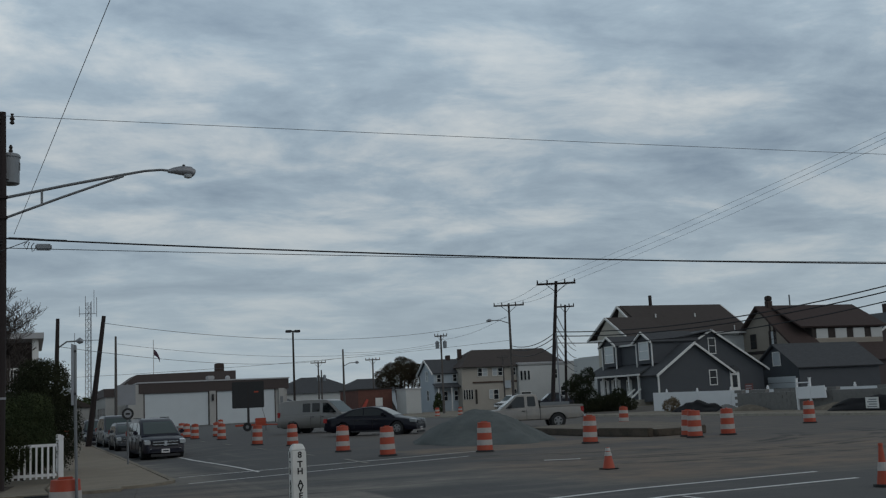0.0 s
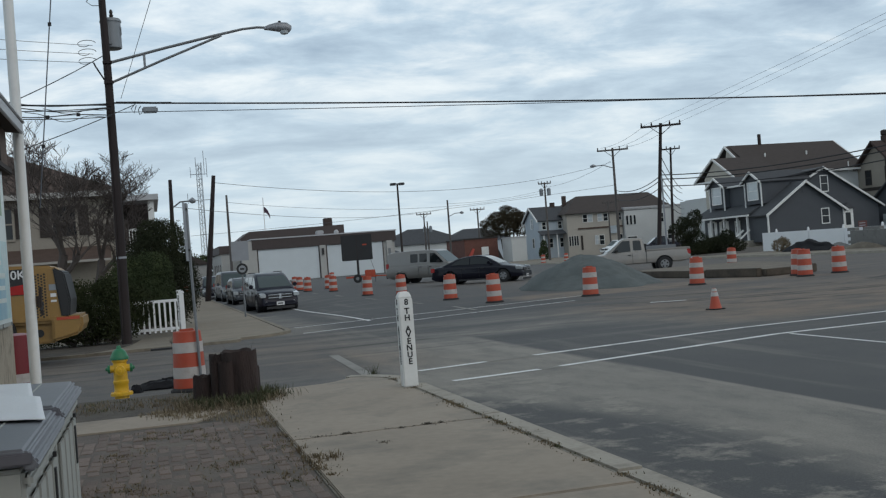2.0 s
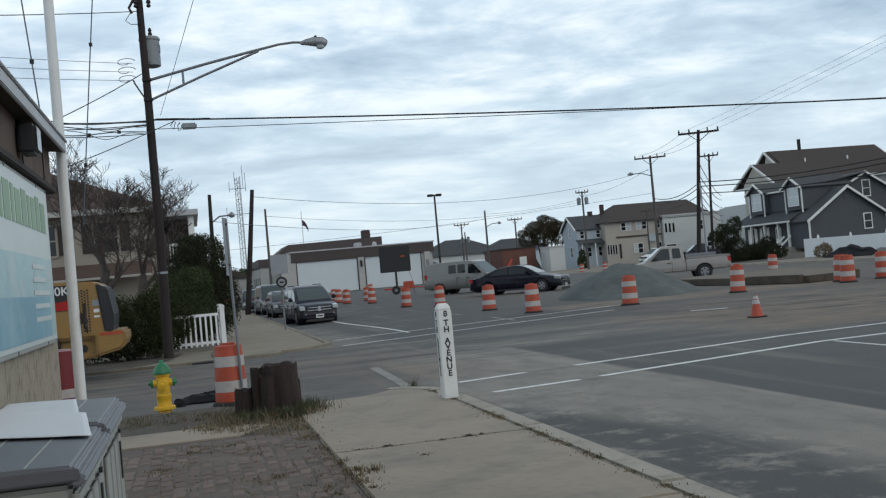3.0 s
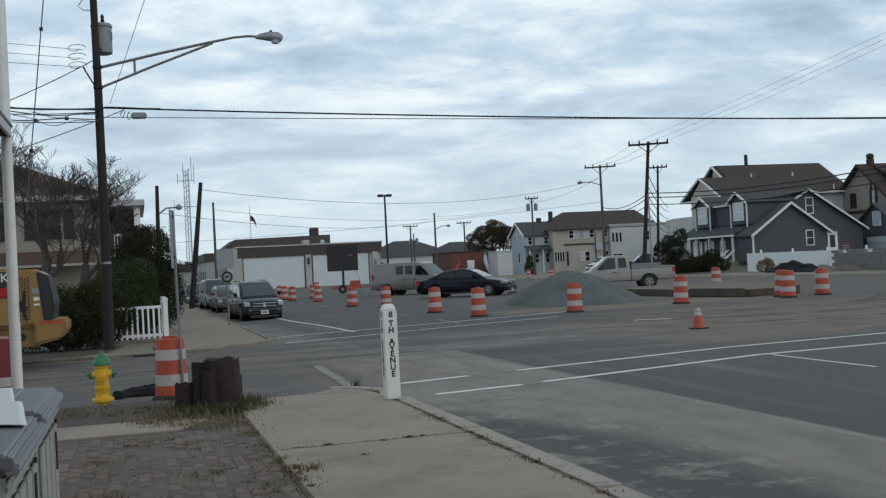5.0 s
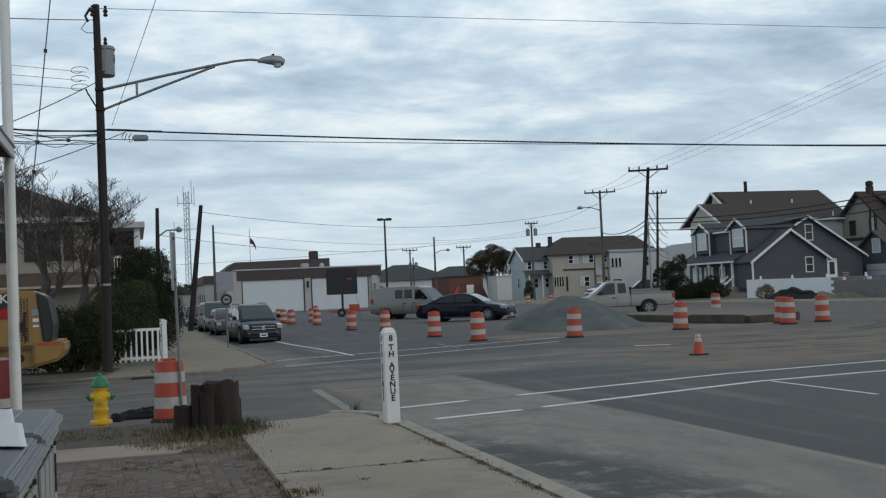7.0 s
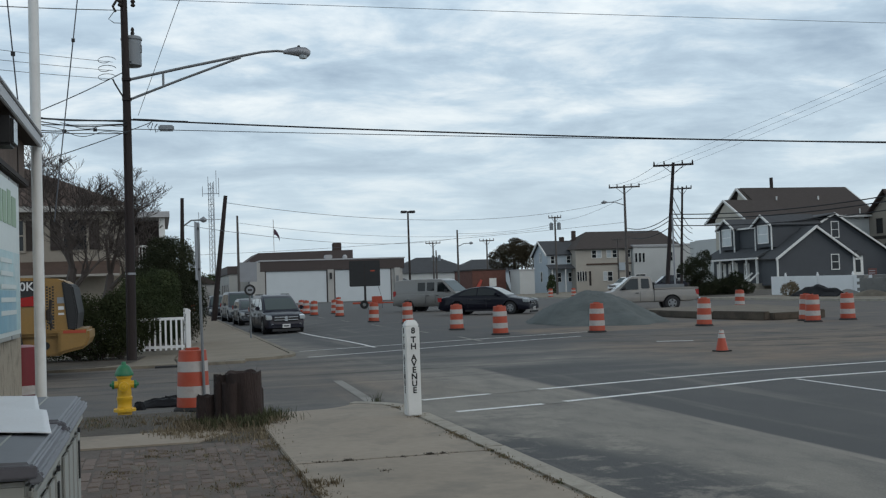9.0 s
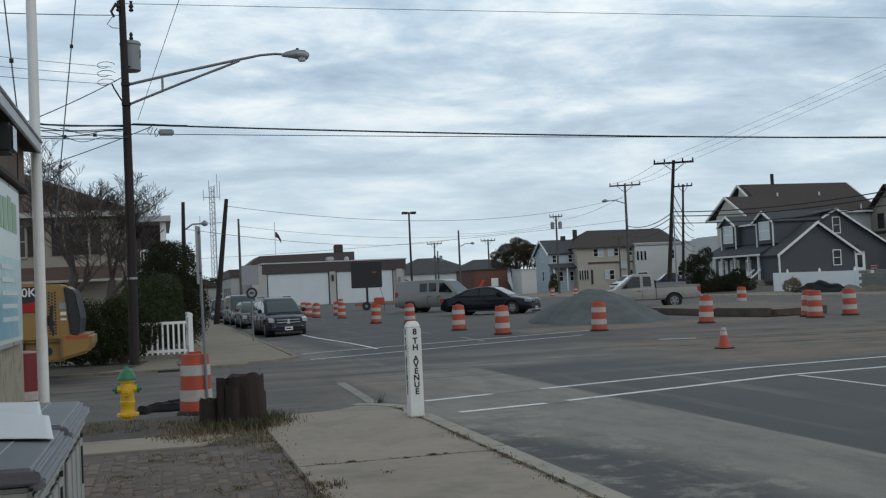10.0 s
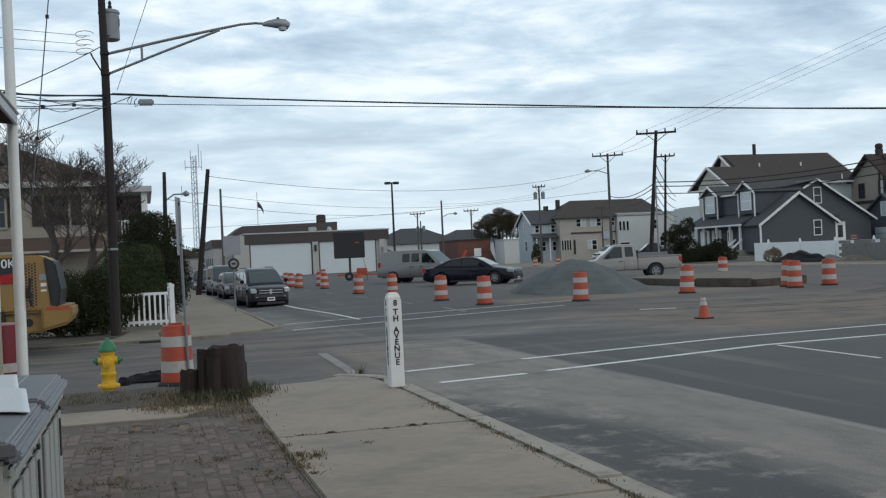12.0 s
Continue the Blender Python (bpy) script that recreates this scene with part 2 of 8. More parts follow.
M_bark = surf("bare_bark", (0.078, 0.064, 0.058), 0.95, 0.3, 6.0, 0.4, stretch=(1, 1, 0.3))
M_leaf = surf("hedge_leaf", (0.036, 0.044, 0.020), 0.8, 0.4, 1.2, 0.0, spots=((0.060, 0.064, 0.028), 0.7, 1.4))
M_leaf2 = surf("dark_evergreen_leaf", (0.044, 0.058, 0.028), 0.8, 0.4, 1.2, 0.0, spots=((0.072, 0.084, 0.036), 0.8, 1.2))
M_leaf4 = surf("dark_shrub_leaf", (0.026, 0.031, 0.017), 0.8, 0.4, 1.2, 0.0, spots=((0.045, 0.046, 0.023), 0.7, 1.0))
M_leaf3 = surf("autumn_leaf", (0.056, 0.047, 0.030), 0.75, 0.45, 2.0, 0.0)
for m in (M_leaf, M_leaf2, M_leaf3, M_leaf4):
    m.node_tree.nodes["Principled BSDF"].inputs["Specular IOR Level"].default_value = 0.08
M_straw_pale = surf("pale_straw", (0.215, 0.175, 0.115), 0.9, 0.4, 3.0, 0.0)
M_straw = surf("dry_grass", (0.165, 0.13, 0.082), 0.9, 0.4, 3.0, 0.0)
M_weed = surf("weed_green", (0.066, 0.072, 0.032), 0.85, 0.45, 3.0, 0.0)


def ground_material():
    """Asphalt with trodden dust, sand drifts and tyre marks laid out over the plan."""
    m = bpy.data.materials.new("dusty_asphalt")
    m.use_nodes = True
    nt = m.node_tree
    nd, lk = nt.nodes, nt.links
    b = nd["Principled BSDF"]
    b.inputs["Roughness"].default_value = 0.92
    t = nd.new("ShaderNodeTexCoord")

    def noise_of(scale, detail=6, rough=0.6, stretch=(1, 1, 1), rot=0.0):
        mp = nd.new("ShaderNodeMapping")
        mp.inputs["Scale"].default_value = stretch
        mp.inputs["Rotation"].default_value = (0, 0, rot)
        lk.new(t.outputs["Object"], mp.inputs[0])
        n = nd.new("ShaderNodeTexNoise")
        n.inputs["Scale"].default_value, n.inputs["Detail"].default_value, n.inputs["Roughness"].default_value = scale, detail, rough
        lk.new(mp.outputs[0], n.inputs["Vector"])
        return n.outputs[0]

    def math_(op, a, c):
        n = nd.new("ShaderNodeMath"); n.operation = op
        for i, v in enumerate((a, c)):
            if isinstance(v, (int, float)):
                n.inputs[i].default_value = v
            else:
                lk.new(v, n.inputs[i])
        return n.outputs[0]

    def ramp_(v, a, c, lo=0.0, hi=1.0):
        n = nd.new("ShaderNodeMapRange"); n.interpolation_type = "SMOOTHSTEP"
        for i, q in enumerate((a, c, lo, hi)):
            n.inputs[i + 1].default_value = q
        lk.new(v, n.inputs[0])
        return n.outputs[0]

    s = nd.new("ShaderNodeSeparateXYZ")
    wob = math_("MULTIPLY", math_("SUBTRACT", noise_of(0.45, 6, 0.65), 0.5), 1.3)
    lk.new(t.outputs["Object"], s.inputs[0])
    X, Y = math_("ADD", s.outputs[0], wob), math_("ADD", s.outputs[1], wob)

    def patch(x0, x1, y0, y1, soft=0.8):
        p = math_("MULTIPLY", ramp_(X, x0 - soft, x0 + soft), ramp_(X, x1 - soft, x1 + soft, 1, 0))
        q = math_("MULTIPLY", ramp_(Y, y0 - soft, y0 + soft), ramp_(Y, y1 - soft, y1 + soft, 1, 0))
        return math_("MULTIPLY", p, q)

    dust = math_("MULTIPLY", patch(9.5, 90, 17.6, 26.0, 1.5), 0.8)
    for args, k in (((11.5, 22, 31.8, 35.5, 0.8), 0.95), ((-60, 13.0, 20.2, 22.4, 0.7), 0.50), ((-60, 9.0, 23.4, 25.2, 0.5), 0.35), ((12.5, 60, 17, 30, 2.0), 0.6),
                    ((14, 90, 24, 70, 4.0), 0.30), ((-60, 4.5, 14.5, 24.5, 1.0), 0.30), ((12, 90, 50, 260, 8), 0.12), ((2.0, 4.3, 25.5, 40, 0.5), 0.45), ((6.5, 60, -20, 18, 1.5), 0.07)):
        dust = math_("MAXIMUM", dust, math_("MULTIPLY", patch(*args), k))
    blot = ramp_(noise_of(0.9, 7, 0.7), 0.36, 0.62, 0.40, 1.25)
    dust = math_("MULTIPLY", dust, blot)
    # the dusty swath along the gutter lane, ragged on the kerb side
    nx = math_("ADD", s.outputs[0], math_("MULTIPLY", wob, 0.55))
    ny = s.outputs[1]
    left = ramp_(ny, 8.0, 13.2, 4.35, 3.0)
    into = nd.new("ShaderNodeMapRange"); into.interpolation_type = "SMOOTHSTEP"
    into.inputs[1].default_value, into.inputs[2].default_value = -0.25, 0.35
    lk.new(math_("SUBTRACT", nx, left), into.inputs[0])
    swath = math_("MULTIPLY", into.outputs[0], ramp_(math_("ADD", s.outputs[0], math_("MULTIPLY", wob, 0.08)), 5.76, 5.94, 1, 0))
    swath = math_("MULTIPLY", swath, ramp_(math_("ADD", ny, wob), 18.5, 22.5, 1, 0))
    swath = math_("MULTIPLY", swath, ramp_(noise_of(1.4, 7, 0.7, (1.4, 0.5, 1)), 0.30, 0.62, 0.46, 0.88))
    dust = math_("MAXIMUM", dust, swath)
    # a pale ridge of dust along the wheel line
    ridge = math_("ABSOLUTE", math_("SUBTRACT", math_("ADD", s.outputs[0], math_("MULTIPLY", wob, 0.04)), 5.84), 0)
    ridge = math_("MULTIPLY", ramp_(ridge, 0.03, 0.12, 1.0, 0.0), ramp_(ny, 10.0, 14.5, 1.0, 0.0))
    dust = math_("MAXIMUM", dust, math_("MULTIPLY", ridge, ramp_(noise_of(2.2, 6, 0.7, (1, 0.4, 1)), 0.30, 0.55, 0.65, 1.0)))
    # streaks dragged along both streets
    sx = ramp_(noise_of(1.0, 5, 0.6, (0.22, 1.1, 1)), 0.50, 0.70, 0.0, 0.38)
    sy = ramp_(noise_of(1.0, 5, 0.6, (1.6, 0.10, 1)), 0.55, 0.72, 0.0, 0.30)
    dust = math_("ADD", dust, math_("MULTIPLY", sx, patch(-60, 60, 14.5, 60, 2.0)))
    dust = math_("ADD", dust, math_("MULTIPLY", sy, patch(2.0, 9, -30, 45, 1.0)))
    drift = math_("MULTIPLY", ramp_(noise_of(1.7, 7, 0.75), 0.50, 0.64, 0.0, 0.75), patch(2.9, 4.6, -30, 13.5, 0.5))
    dust = math_("MINIMUM", math_("ADD", dust, drift), 1.0)
    grain = ramp_(noise_of(60, 3, 0.7), 0.2, 0.8, 0.75, 1.25)
    mix = nd.new("ShaderNodeMix"); mix.data_type = "RGBA"
    mix.inputs[6].default_value, mix.inputs[7].default_value = (0.077, 0.077, 0.077, 1), (0.240, 0.225, 0.196, 1)
    # the trodden side past the crossing is browner
    tan = nd.new("ShaderNodeMix"); tan.data_type = "RGBA"
    tan.inputs[6].default_value, tan.inputs[7].default_value = (0.258, 0.238, 0.205, 1), (0.195, 0.150, 0.112, 1)
    lk.new(math_("MAXIMUM", patch(9.5, 90, 16.5, 75, 2.0), math_("MULTIPLY", patch(-60, 4.0, 15.5, 26, 1.5), 0.8)), tan.inputs[0])
    lk.new(tan.outputs[2], mix.inputs[7])
    lk.new(dust, mix.inputs[0])
    # dark tyre marks
    marks = math_("MULTIPLY", ramp_(noise_of(0.8, 5, 0.6, (0.3, 1.2, 1), 0.15), 0.54, 0.70, 0.0, 0.35), patch(-20, 40, 17.5, 34, 1.5))
    rx, ry = math_("SUBTRACT", s.outputs[0], 17.5), math_("SUBTRACT", s.outputs[1], 33.5)
    rad = math_("SQRT", math_("ADD", math_("MULTIPLY", rx, rx), math_("MULTIPLY", ry, ry)), 0)
    rad = math_("ADD", rad, math_("MULTIPLY", wob, 0.25))
    for r in (9.4, 10.0, 6.7, 7.3, 12.2):
        off = math_("ABSOLUTE", math_("SUBTRACT", rad, r), 0)
        band = math_("MULTIPLY", ramp_(off, 0.10, 0.32, 0.85, 0.0), patch(10.5, 34, 18, 31, 2.0))
        marks = math_("MAXIMUM", marks, math_("MULTIPLY", band, ramp_(noise_of(0.7, 5, 0.7), 0.40, 0.58)))
    # worn seams between the old and new strips of the side street
    for yc, half, k in ((20.5, 0.16, 0.75), (22.3, 0.10, 0.6), (24.0, 0.22, 0.5), (18.6, 0.08, 0.4)):
        off = math_("ABSOLUTE", math_("SUBTRACT", math_("ADD", s.outputs[1], math_("MULTIPLY", wob, 0.35)), yc), 0)
        band = math_("MULTIPLY", ramp_(off, half * 0.4, half * 1.6, k, 0.0), patch(-60, 6.6, 14, 27, 0.8))
        marks = math_("MAXIMUM", marks, math_("MULTIPLY", band, ramp_(noise_of(1.1, 6, 0.7, (0.5, 1.5, 1)), 0.36, 0.56)))
    mk = nd.new("ShaderNodeMix"); mk.data_type = "RGBA"
    mk.inputs[7].default_value = (0.040, 0.039, 0.037, 1)
    lk.new(marks, mk.inputs[0]); lk.new(mix.outputs[2], mk.inputs[6])
    sc = nd.new("ShaderNodeVectorMath"); sc.operation = "SCALE"
    lk.new(mk.outputs[2], sc.inputs[0]); lk.new(grain, sc.inputs["Scale"])
    lk.new(sc.outputs[0], b.inputs["Base Color"])
    bp = nd.new("ShaderNodeBump")
    bp.inputs["Strength"].default_value, bp.inputs["Distance"].default_value = 0.4, 0.01
    lk.new(noise_of(90, 3, 0.7), bp.inputs["Height"]); lk.new(bp.outputs[0], b.inputs["Normal"])
    return m


M_ground = ground_material()

# ---- mesh helpers ----


class Geo:
    """Collects corners and faces of one mesh."""

    def __init__(self):
        self.v, self.f = [], []

    def add(self, vs, fs):
        k = len(self.v)
        self.v += [tuple(p) for p in vs]
        self.f += [tuple(i + k for i in f) for f in fs]
        return self

    def box(self, x0, x1, y0, y1, z0, z1):
        return self.add([(x, y, z) for z in (z0, z1) for y in (y0, y1) for x in (x0, x1)],
                        [(0, 2, 3, 1), (4, 5, 7, 6), (0, 1, 5, 4), (2, 6, 7, 3), (0, 4, 6, 2), (1, 3, 7, 5)])

    def prism(self, poly, a, b, axis="z"):
        """A polygon drawn out from a to b along an axis; poly holds the two other coordinates."""
        n = len(poly)
        put = {"z": lambda p, h: (p[0], p[1], h), "y": lambda p, h: (p[0], h, p[1]), "x": lambda p, h: (h, p[0], p[1])}[axis]
        vs = [put(p, a) for p in poly] + [put(p, b) for p in poly]
        return self.add(vs, [tuple(range(n))[::-1], tuple(range(n, 2 * n))] + [(i, (i + 1) % n, n + (i + 1) % n, n + i) for i in range(n)])

    def tube(self, pts, r, seg=6, cap=True):
        """A round bar along points; r is a number or one for each point."""
        pts = [Vector(p) for p in pts]
        rs = r if isinstance(r, (list, tuple)) else [r] * len(pts)
        k, n = len(self.v), len(pts)
        run = pts[-1] - pts[0]
        steep = abs(run.z) > 0.8 * run.length or run.length < 1e-6
        for i, p in enumerate(pts):
            d = (pts[min(i + 1, n - 1)] - pts[max(i - 1, 0)]).normalized()
            u = d.cross(Vector((0, 1, 0)) if steep else Vector((0, 0, 1)))
            u.normalize()
            w = d.cross(u)
            for j in range(seg):
                a = 2 * math.pi * j / seg
                self.v.append(tuple(p + (u * math.cos(a) + w * math.sin(a)) * rs[i]))
        for i in range(n - 1):
            for j in range(seg):
                a, b = k + i * seg + j, k + i * seg + (j + 1) % seg
                self.f.append((a, b, b + seg, a + seg))
        if cap:
            self.f.append(tuple(range(k, k + seg))[::-1])
            self.f.append(tuple(range(k + (n - 1) * seg, k + n * seg)))
        return self

    def lathe(self, prof, c=(0, 0, 0), seg=20):
        """Turned about an upright axis; prof holds (radius, height)."""
        k, n = len(self.v), len(prof)
        for r, z in prof:
            for j in range(seg):
                a = 2 * math.pi * j / seg
                self.v.append((c[0] + r * math.cos(a), c[1] + r * math.sin(a), c[2] + z))
        for i in range(n - 1):
            for j in range(seg):
                a, b = k + i * seg + j, k + i * seg + (j + 1) % seg
                self.f.append((a, b, b + seg, a + seg))
        self.f.append(tuple(range(k, k + seg))[::-1])
        self.f.append(tuple(range(k + (n - 1) * seg, k + n * seg)))
        return self


def mesh_of(name, geo, material, bevel=0.0, smooth=False, segs=2):
    me = bpy.data.meshes.new(name)
    me.from_pydata(geo.v, [], geo.f)
    bm = bmesh.new()
    bm.from_mesh(me)
    bmesh.ops.recalc_face_normals(bm, faces=bm.faces)
    if bevel:
        bmesh.ops.bevel(bm, geom=[e for e in bm.edges if e.is_manifold and e.calc_face_angle(0) > 0.5], offset=bevel, segments=segs, affect="EDGES", clamp_overlap=True)
    bm.to_mesh(me)
    bm.free()
    me.materials.append(material)
    if smooth:
        me.shade_smooth()
        me.set_sharp_from_angle(angle=radians(smooth if smooth > 1 else 40))
    return me


def thing(name, label, category, at=(0, 0, 0), rz=0.0, group="", kind=""):
    """An Empty at a thing's base, to hold its parts."""
    ob = new(name)
    ob.empty_display_size = 0.2
    ob.matrix_basis = pose(*at, 0, 0, rz)
    return tagged(ob, label, category, group, kind)


def part(name, geo, material, parent, label="", bevel=0.0, smooth=False, kind=""):
    ob = new(name, mesh_of(name, geo, material, bevel, smooth))
    ob.parent = parent
    return tagged(ob, label, kind=kind)


def solo(name, geo, material, label, category="", bevel=0.0, smooth=False, group="", kind="", at=None):
    ob = new(name, mesh_of(name, geo, material, bevel, smooth))
    if at:
        ob.matrix_basis = pose(*at)
    return tagged(ob, label, category, group, kind)


def gz(x, y):
    """The street dips a little where the cars are parked."""
    def s(q):
        q = min(max(q, 0.0), 1.0)
        return q * q * (3 - 2 * q)
    return -0.18 * s((y - 29) / 16) * s((8.5 - x) / 4) * s((140 - y) / 40)


# ---- ground, streets, pavements ----
def build_ground():
    xs = [-3000, -800, -300, -120] + [-60 + 2 * i for i in range(81)] + [120, 180, 300, 800, 3000]
    ys = [-3000, -800, -200, -60] + [-20 + 2 * i for i in range(91)] + [180, 220, 300, 500, 1000, 3000]
    g = Geo()
    nx = len(xs)
    g.add([(x, y, gz(x, y)) for y in ys for x in xs],
          [(j * nx + i, j * nx + i + 1, (j + 1) * nx + i + 1, (j + 1) * nx + i) for j in range(len(ys) - 1) for i in range(nx - 1)])
    ob = solo("ground", g, M_ground, "worn grey asphalt streets covered in pale construction dust", kind="structure", smooth=True)
    return ob


build_ground()


def slab(name, poly, z1, material, label, z0=-0.4, bevel=0.02):
    g = Geo().prism(poly, z0, z1, "z")
    return solo(name, g, material, label, kind="structure", bevel=bevel)


def arc(cx, cy, r, a0, a1, n=8):
    return [(cx + r * math.cos(radians(a0 + (a1 - a0) * i / n)), cy + r * math.sin(radians(a0 + (a1 - a0) * i / n))) for i in range(n + 1)]


# concrete pavement at our corner; its kerb rounds into the side street
CURB_X, TOP = 2.93, 0.14
def build_pavement():
    joints = [-12, -9, -6, -3, 0, 3.0, 6.1, 9.2]
    base = solo("pavement", Geo().prism([(1.05, -12), (CURB_X - 0.16, -12), (CURB_X - 0.16, 12.2), *arc(CURB_X - 1.16, 12.9, 1.0, 0, 54, 6)[1:], (2.12, 13.42), (1.95, 13.32), (1.05, 13.2)], -0.3, TOP - 0.02, "z"),
                M_kerb, "cracked pale concrete pavement with weeds in its joints", kind="structure")
    for y0, y1 in zip(joints[:-1], joints[1:]):
        part("slab", Geo().box(1.06, CURB_X - 0.18, y0 + 0.012, y1 - 0.012, TOP - 0.1, TOP + random.uniform(-0.006, 0.006)), M_conc, base, bevel=0.008)
    part("slab", Geo().prism([(1.06, 9.212), (CURB_X - 0.18, 9.212), (CURB_X - 0.18, 12.2), *arc(CURB_X - 1.16, 12.9, 0.97, 0, 53, 6)[1:], (2.10, 13.38), (1.93, 13.28), (1.06, 13.15)], TOP - 0.1, TOP + 0.003, "z"), M_conc, base, bevel=0.008)
    kerb = solo("kerb", Geo().box(CURB_X - 0.1, CURB_X - 0.05, -12, 12, -0.3, TOP - 0.05), M_kerb, "weathered concrete kerb stones beside the street", kind="structure")
    ks = [-12, -8.5, -5, -1.5, 1.8, 4.9, 6.45, 9.4, 12.2]
    for y0, y1 in zip(ks[:-1], ks[1:]):
        part("kerb_stone", Geo().box(CURB_X - 0.155, CURB_X + 0.055, y0 + 0.006, y1 - 0.006, -0.3, TOP + random.uniform(-0.004, 0.012)), M_kerb, kerb, bevel=0.02)
    out, inn = arc(CURB_X - 1.16, 12.9, 1.20, -36, 58, 9), arc(CURB_X - 1.16, 12.9, 1.005, -38, 58, 9)
    out[0], inn[0] = (CURB_X + 0.055, 12.2), (CURB_X - 0.155, 12.2)
    part("kerb_stone", Geo().prism(out + inn[::-1], -0.3, TOP + 0.006, "z"), M_kerb, kerb)


build_pavement()
# soil and brick strip between pavement and building, then the side street's near verge
slab("verge", [(-9, -12), (1.052, -12), (1.052, 13.4), (0.2, 14.2), (-9, 14.2)], TOP - 0.022, M_turf, "dry trodden soil strip beside the pavement", bevel=0)
slab("pavement_strip", [(-9, 11.1), (0.35, 11.1), (0.8, 11.9), (0.75, 12.1), (-9, 12.0)], TOP - 0.005, M_conc, "narrow concrete walk across the soil strip")
slab("kerb_side_street", [(-9, 14.2), (0.2, 14.2), (0.25, 14.36), (-9, 14.36)], TOP - 0.06, M_kerb, "low worn kerb of the side street")
# far side of the side street
slab("pavement_far", [(0.35, 27.2), (0.45, 25.0), (1.8, 25.15), *arc(1.6, 27.2, 1.5, -75, 0, 6), (3.15, 34), (3.15, 62), (3.15, 120), (0.6, 120), (0.6, 30)], TOP - 0.09, M_walk, "pale concrete pavement running beside parked cars")
# sheet of darker colour painting the shade below hedge and loader
slab("garden_soil", [(-40, 24.62), (-1.9, 24.85), (-1.2, 25.5), (-0.8, 26.1), (-0.55, 27.0), (-0.35, 28.9), (-40, 28.9)], TOP - 0.094, M_turf, "soil under the hedge, coloured dark for its shade", bevel=0)
slab("verge_far", [(-40, 24.6), (0.4, 24.9), (0.32, 27.2), (0.55, 30), (0.55, 120), (-40, 120)], TOP - 0.10, M_sand, "sandy verge behind the side street kerb")
slab("kerb_far", [(-40, 24.35), (0.5, 24.75), (1.85, 24.95), *arc(1.6, 27.2, 1.66, -80, 0, 6), (3.32, 120), (3.165, 120), (3.12, 27.4), *arc(1.6, 27.2, 1.515, 0, -80, 6), (0.5, 24.9), (-40, 24.55)], TOP - 0.078, M_kerb_dirty, "concrete kerb round the far corner", bevel=0)


def stripe(x0, y0, x1, y1, w=0.13, material=M_line, label="worn white painted road line"):
    d = Vector((x1 - x0, y1 - y0, 0))
    n = max(1, int(d.length / 2))
    s = Vector((-d.y, d.x, 0)).normalized() * w / 2
    g = Geo()
    vs = []
    for i in range(n + 1):
        p = Vector((x0, y0, 0)) + d * i / n
        for q in (p - s, p + s):
            vs.append((q.x, q.y, gz(q.x, q.y) + (0.005 if q.y < 27 else 0.014)))
    g.add(vs, [(2 * i, 2 * i + 2, 2 * i + 3, 2 * i + 1) for i in range(n)])
    return solo("road_line", g, material, label, "road marking", kind="structure")


for a in ((3.53, 14.9, 4.62, 15.2), (5.45, 15.42, 9.5, 16.40), (3.6, 13.3, 4.85, 13.55), (5.2, 13.68, 9.2, 14.85), (9.5, 16.40, 13.6, 16.8), (9.2, 14.85, 13.1, 15.15),
          (3.5, 28.4, 13.1, 31.9), (3.4, 25.9, 11.75, 29.4), (5.55, 28.6, 5.6, 47.6),
          (12.2, 25.4, 13.05, 25.05)):
    stripe(*a, w=0.11 if a[0] < 4 and a[1] > 20 else 0.17 if a[0] == 12.2 else 0.10 if a[0] == 5.55 else 0.135 if a[0] < 9.4 else 0.125)
stripe(8.9, 32.3, 8.7, 29.2, 0.12, M_dust_line, "dusty faded white road line")
stripe(9.35, 14.7, 9.3, 12.2, 0.07)
stripe(4.7, 15.22, 5.4, 15.39, 0.1, M_dust_line, "dusty faded white road line")
stripe(4.9, 13.56, 5.2, 13.65, 0.1, M_dust_line, "dusty faded white road line")
stripe(2.98, 18.9, 2.84, 14.9, 0.16, M_dust_line, "dusty faded white road line")
for y in (36, 44, 52, 60):
    stripe(8.9, y + 2.5, 8.85, y, 0.1, M_dust_line, "dusty faded white road line")

# ---- the low building at our side ----
WX = -1.0


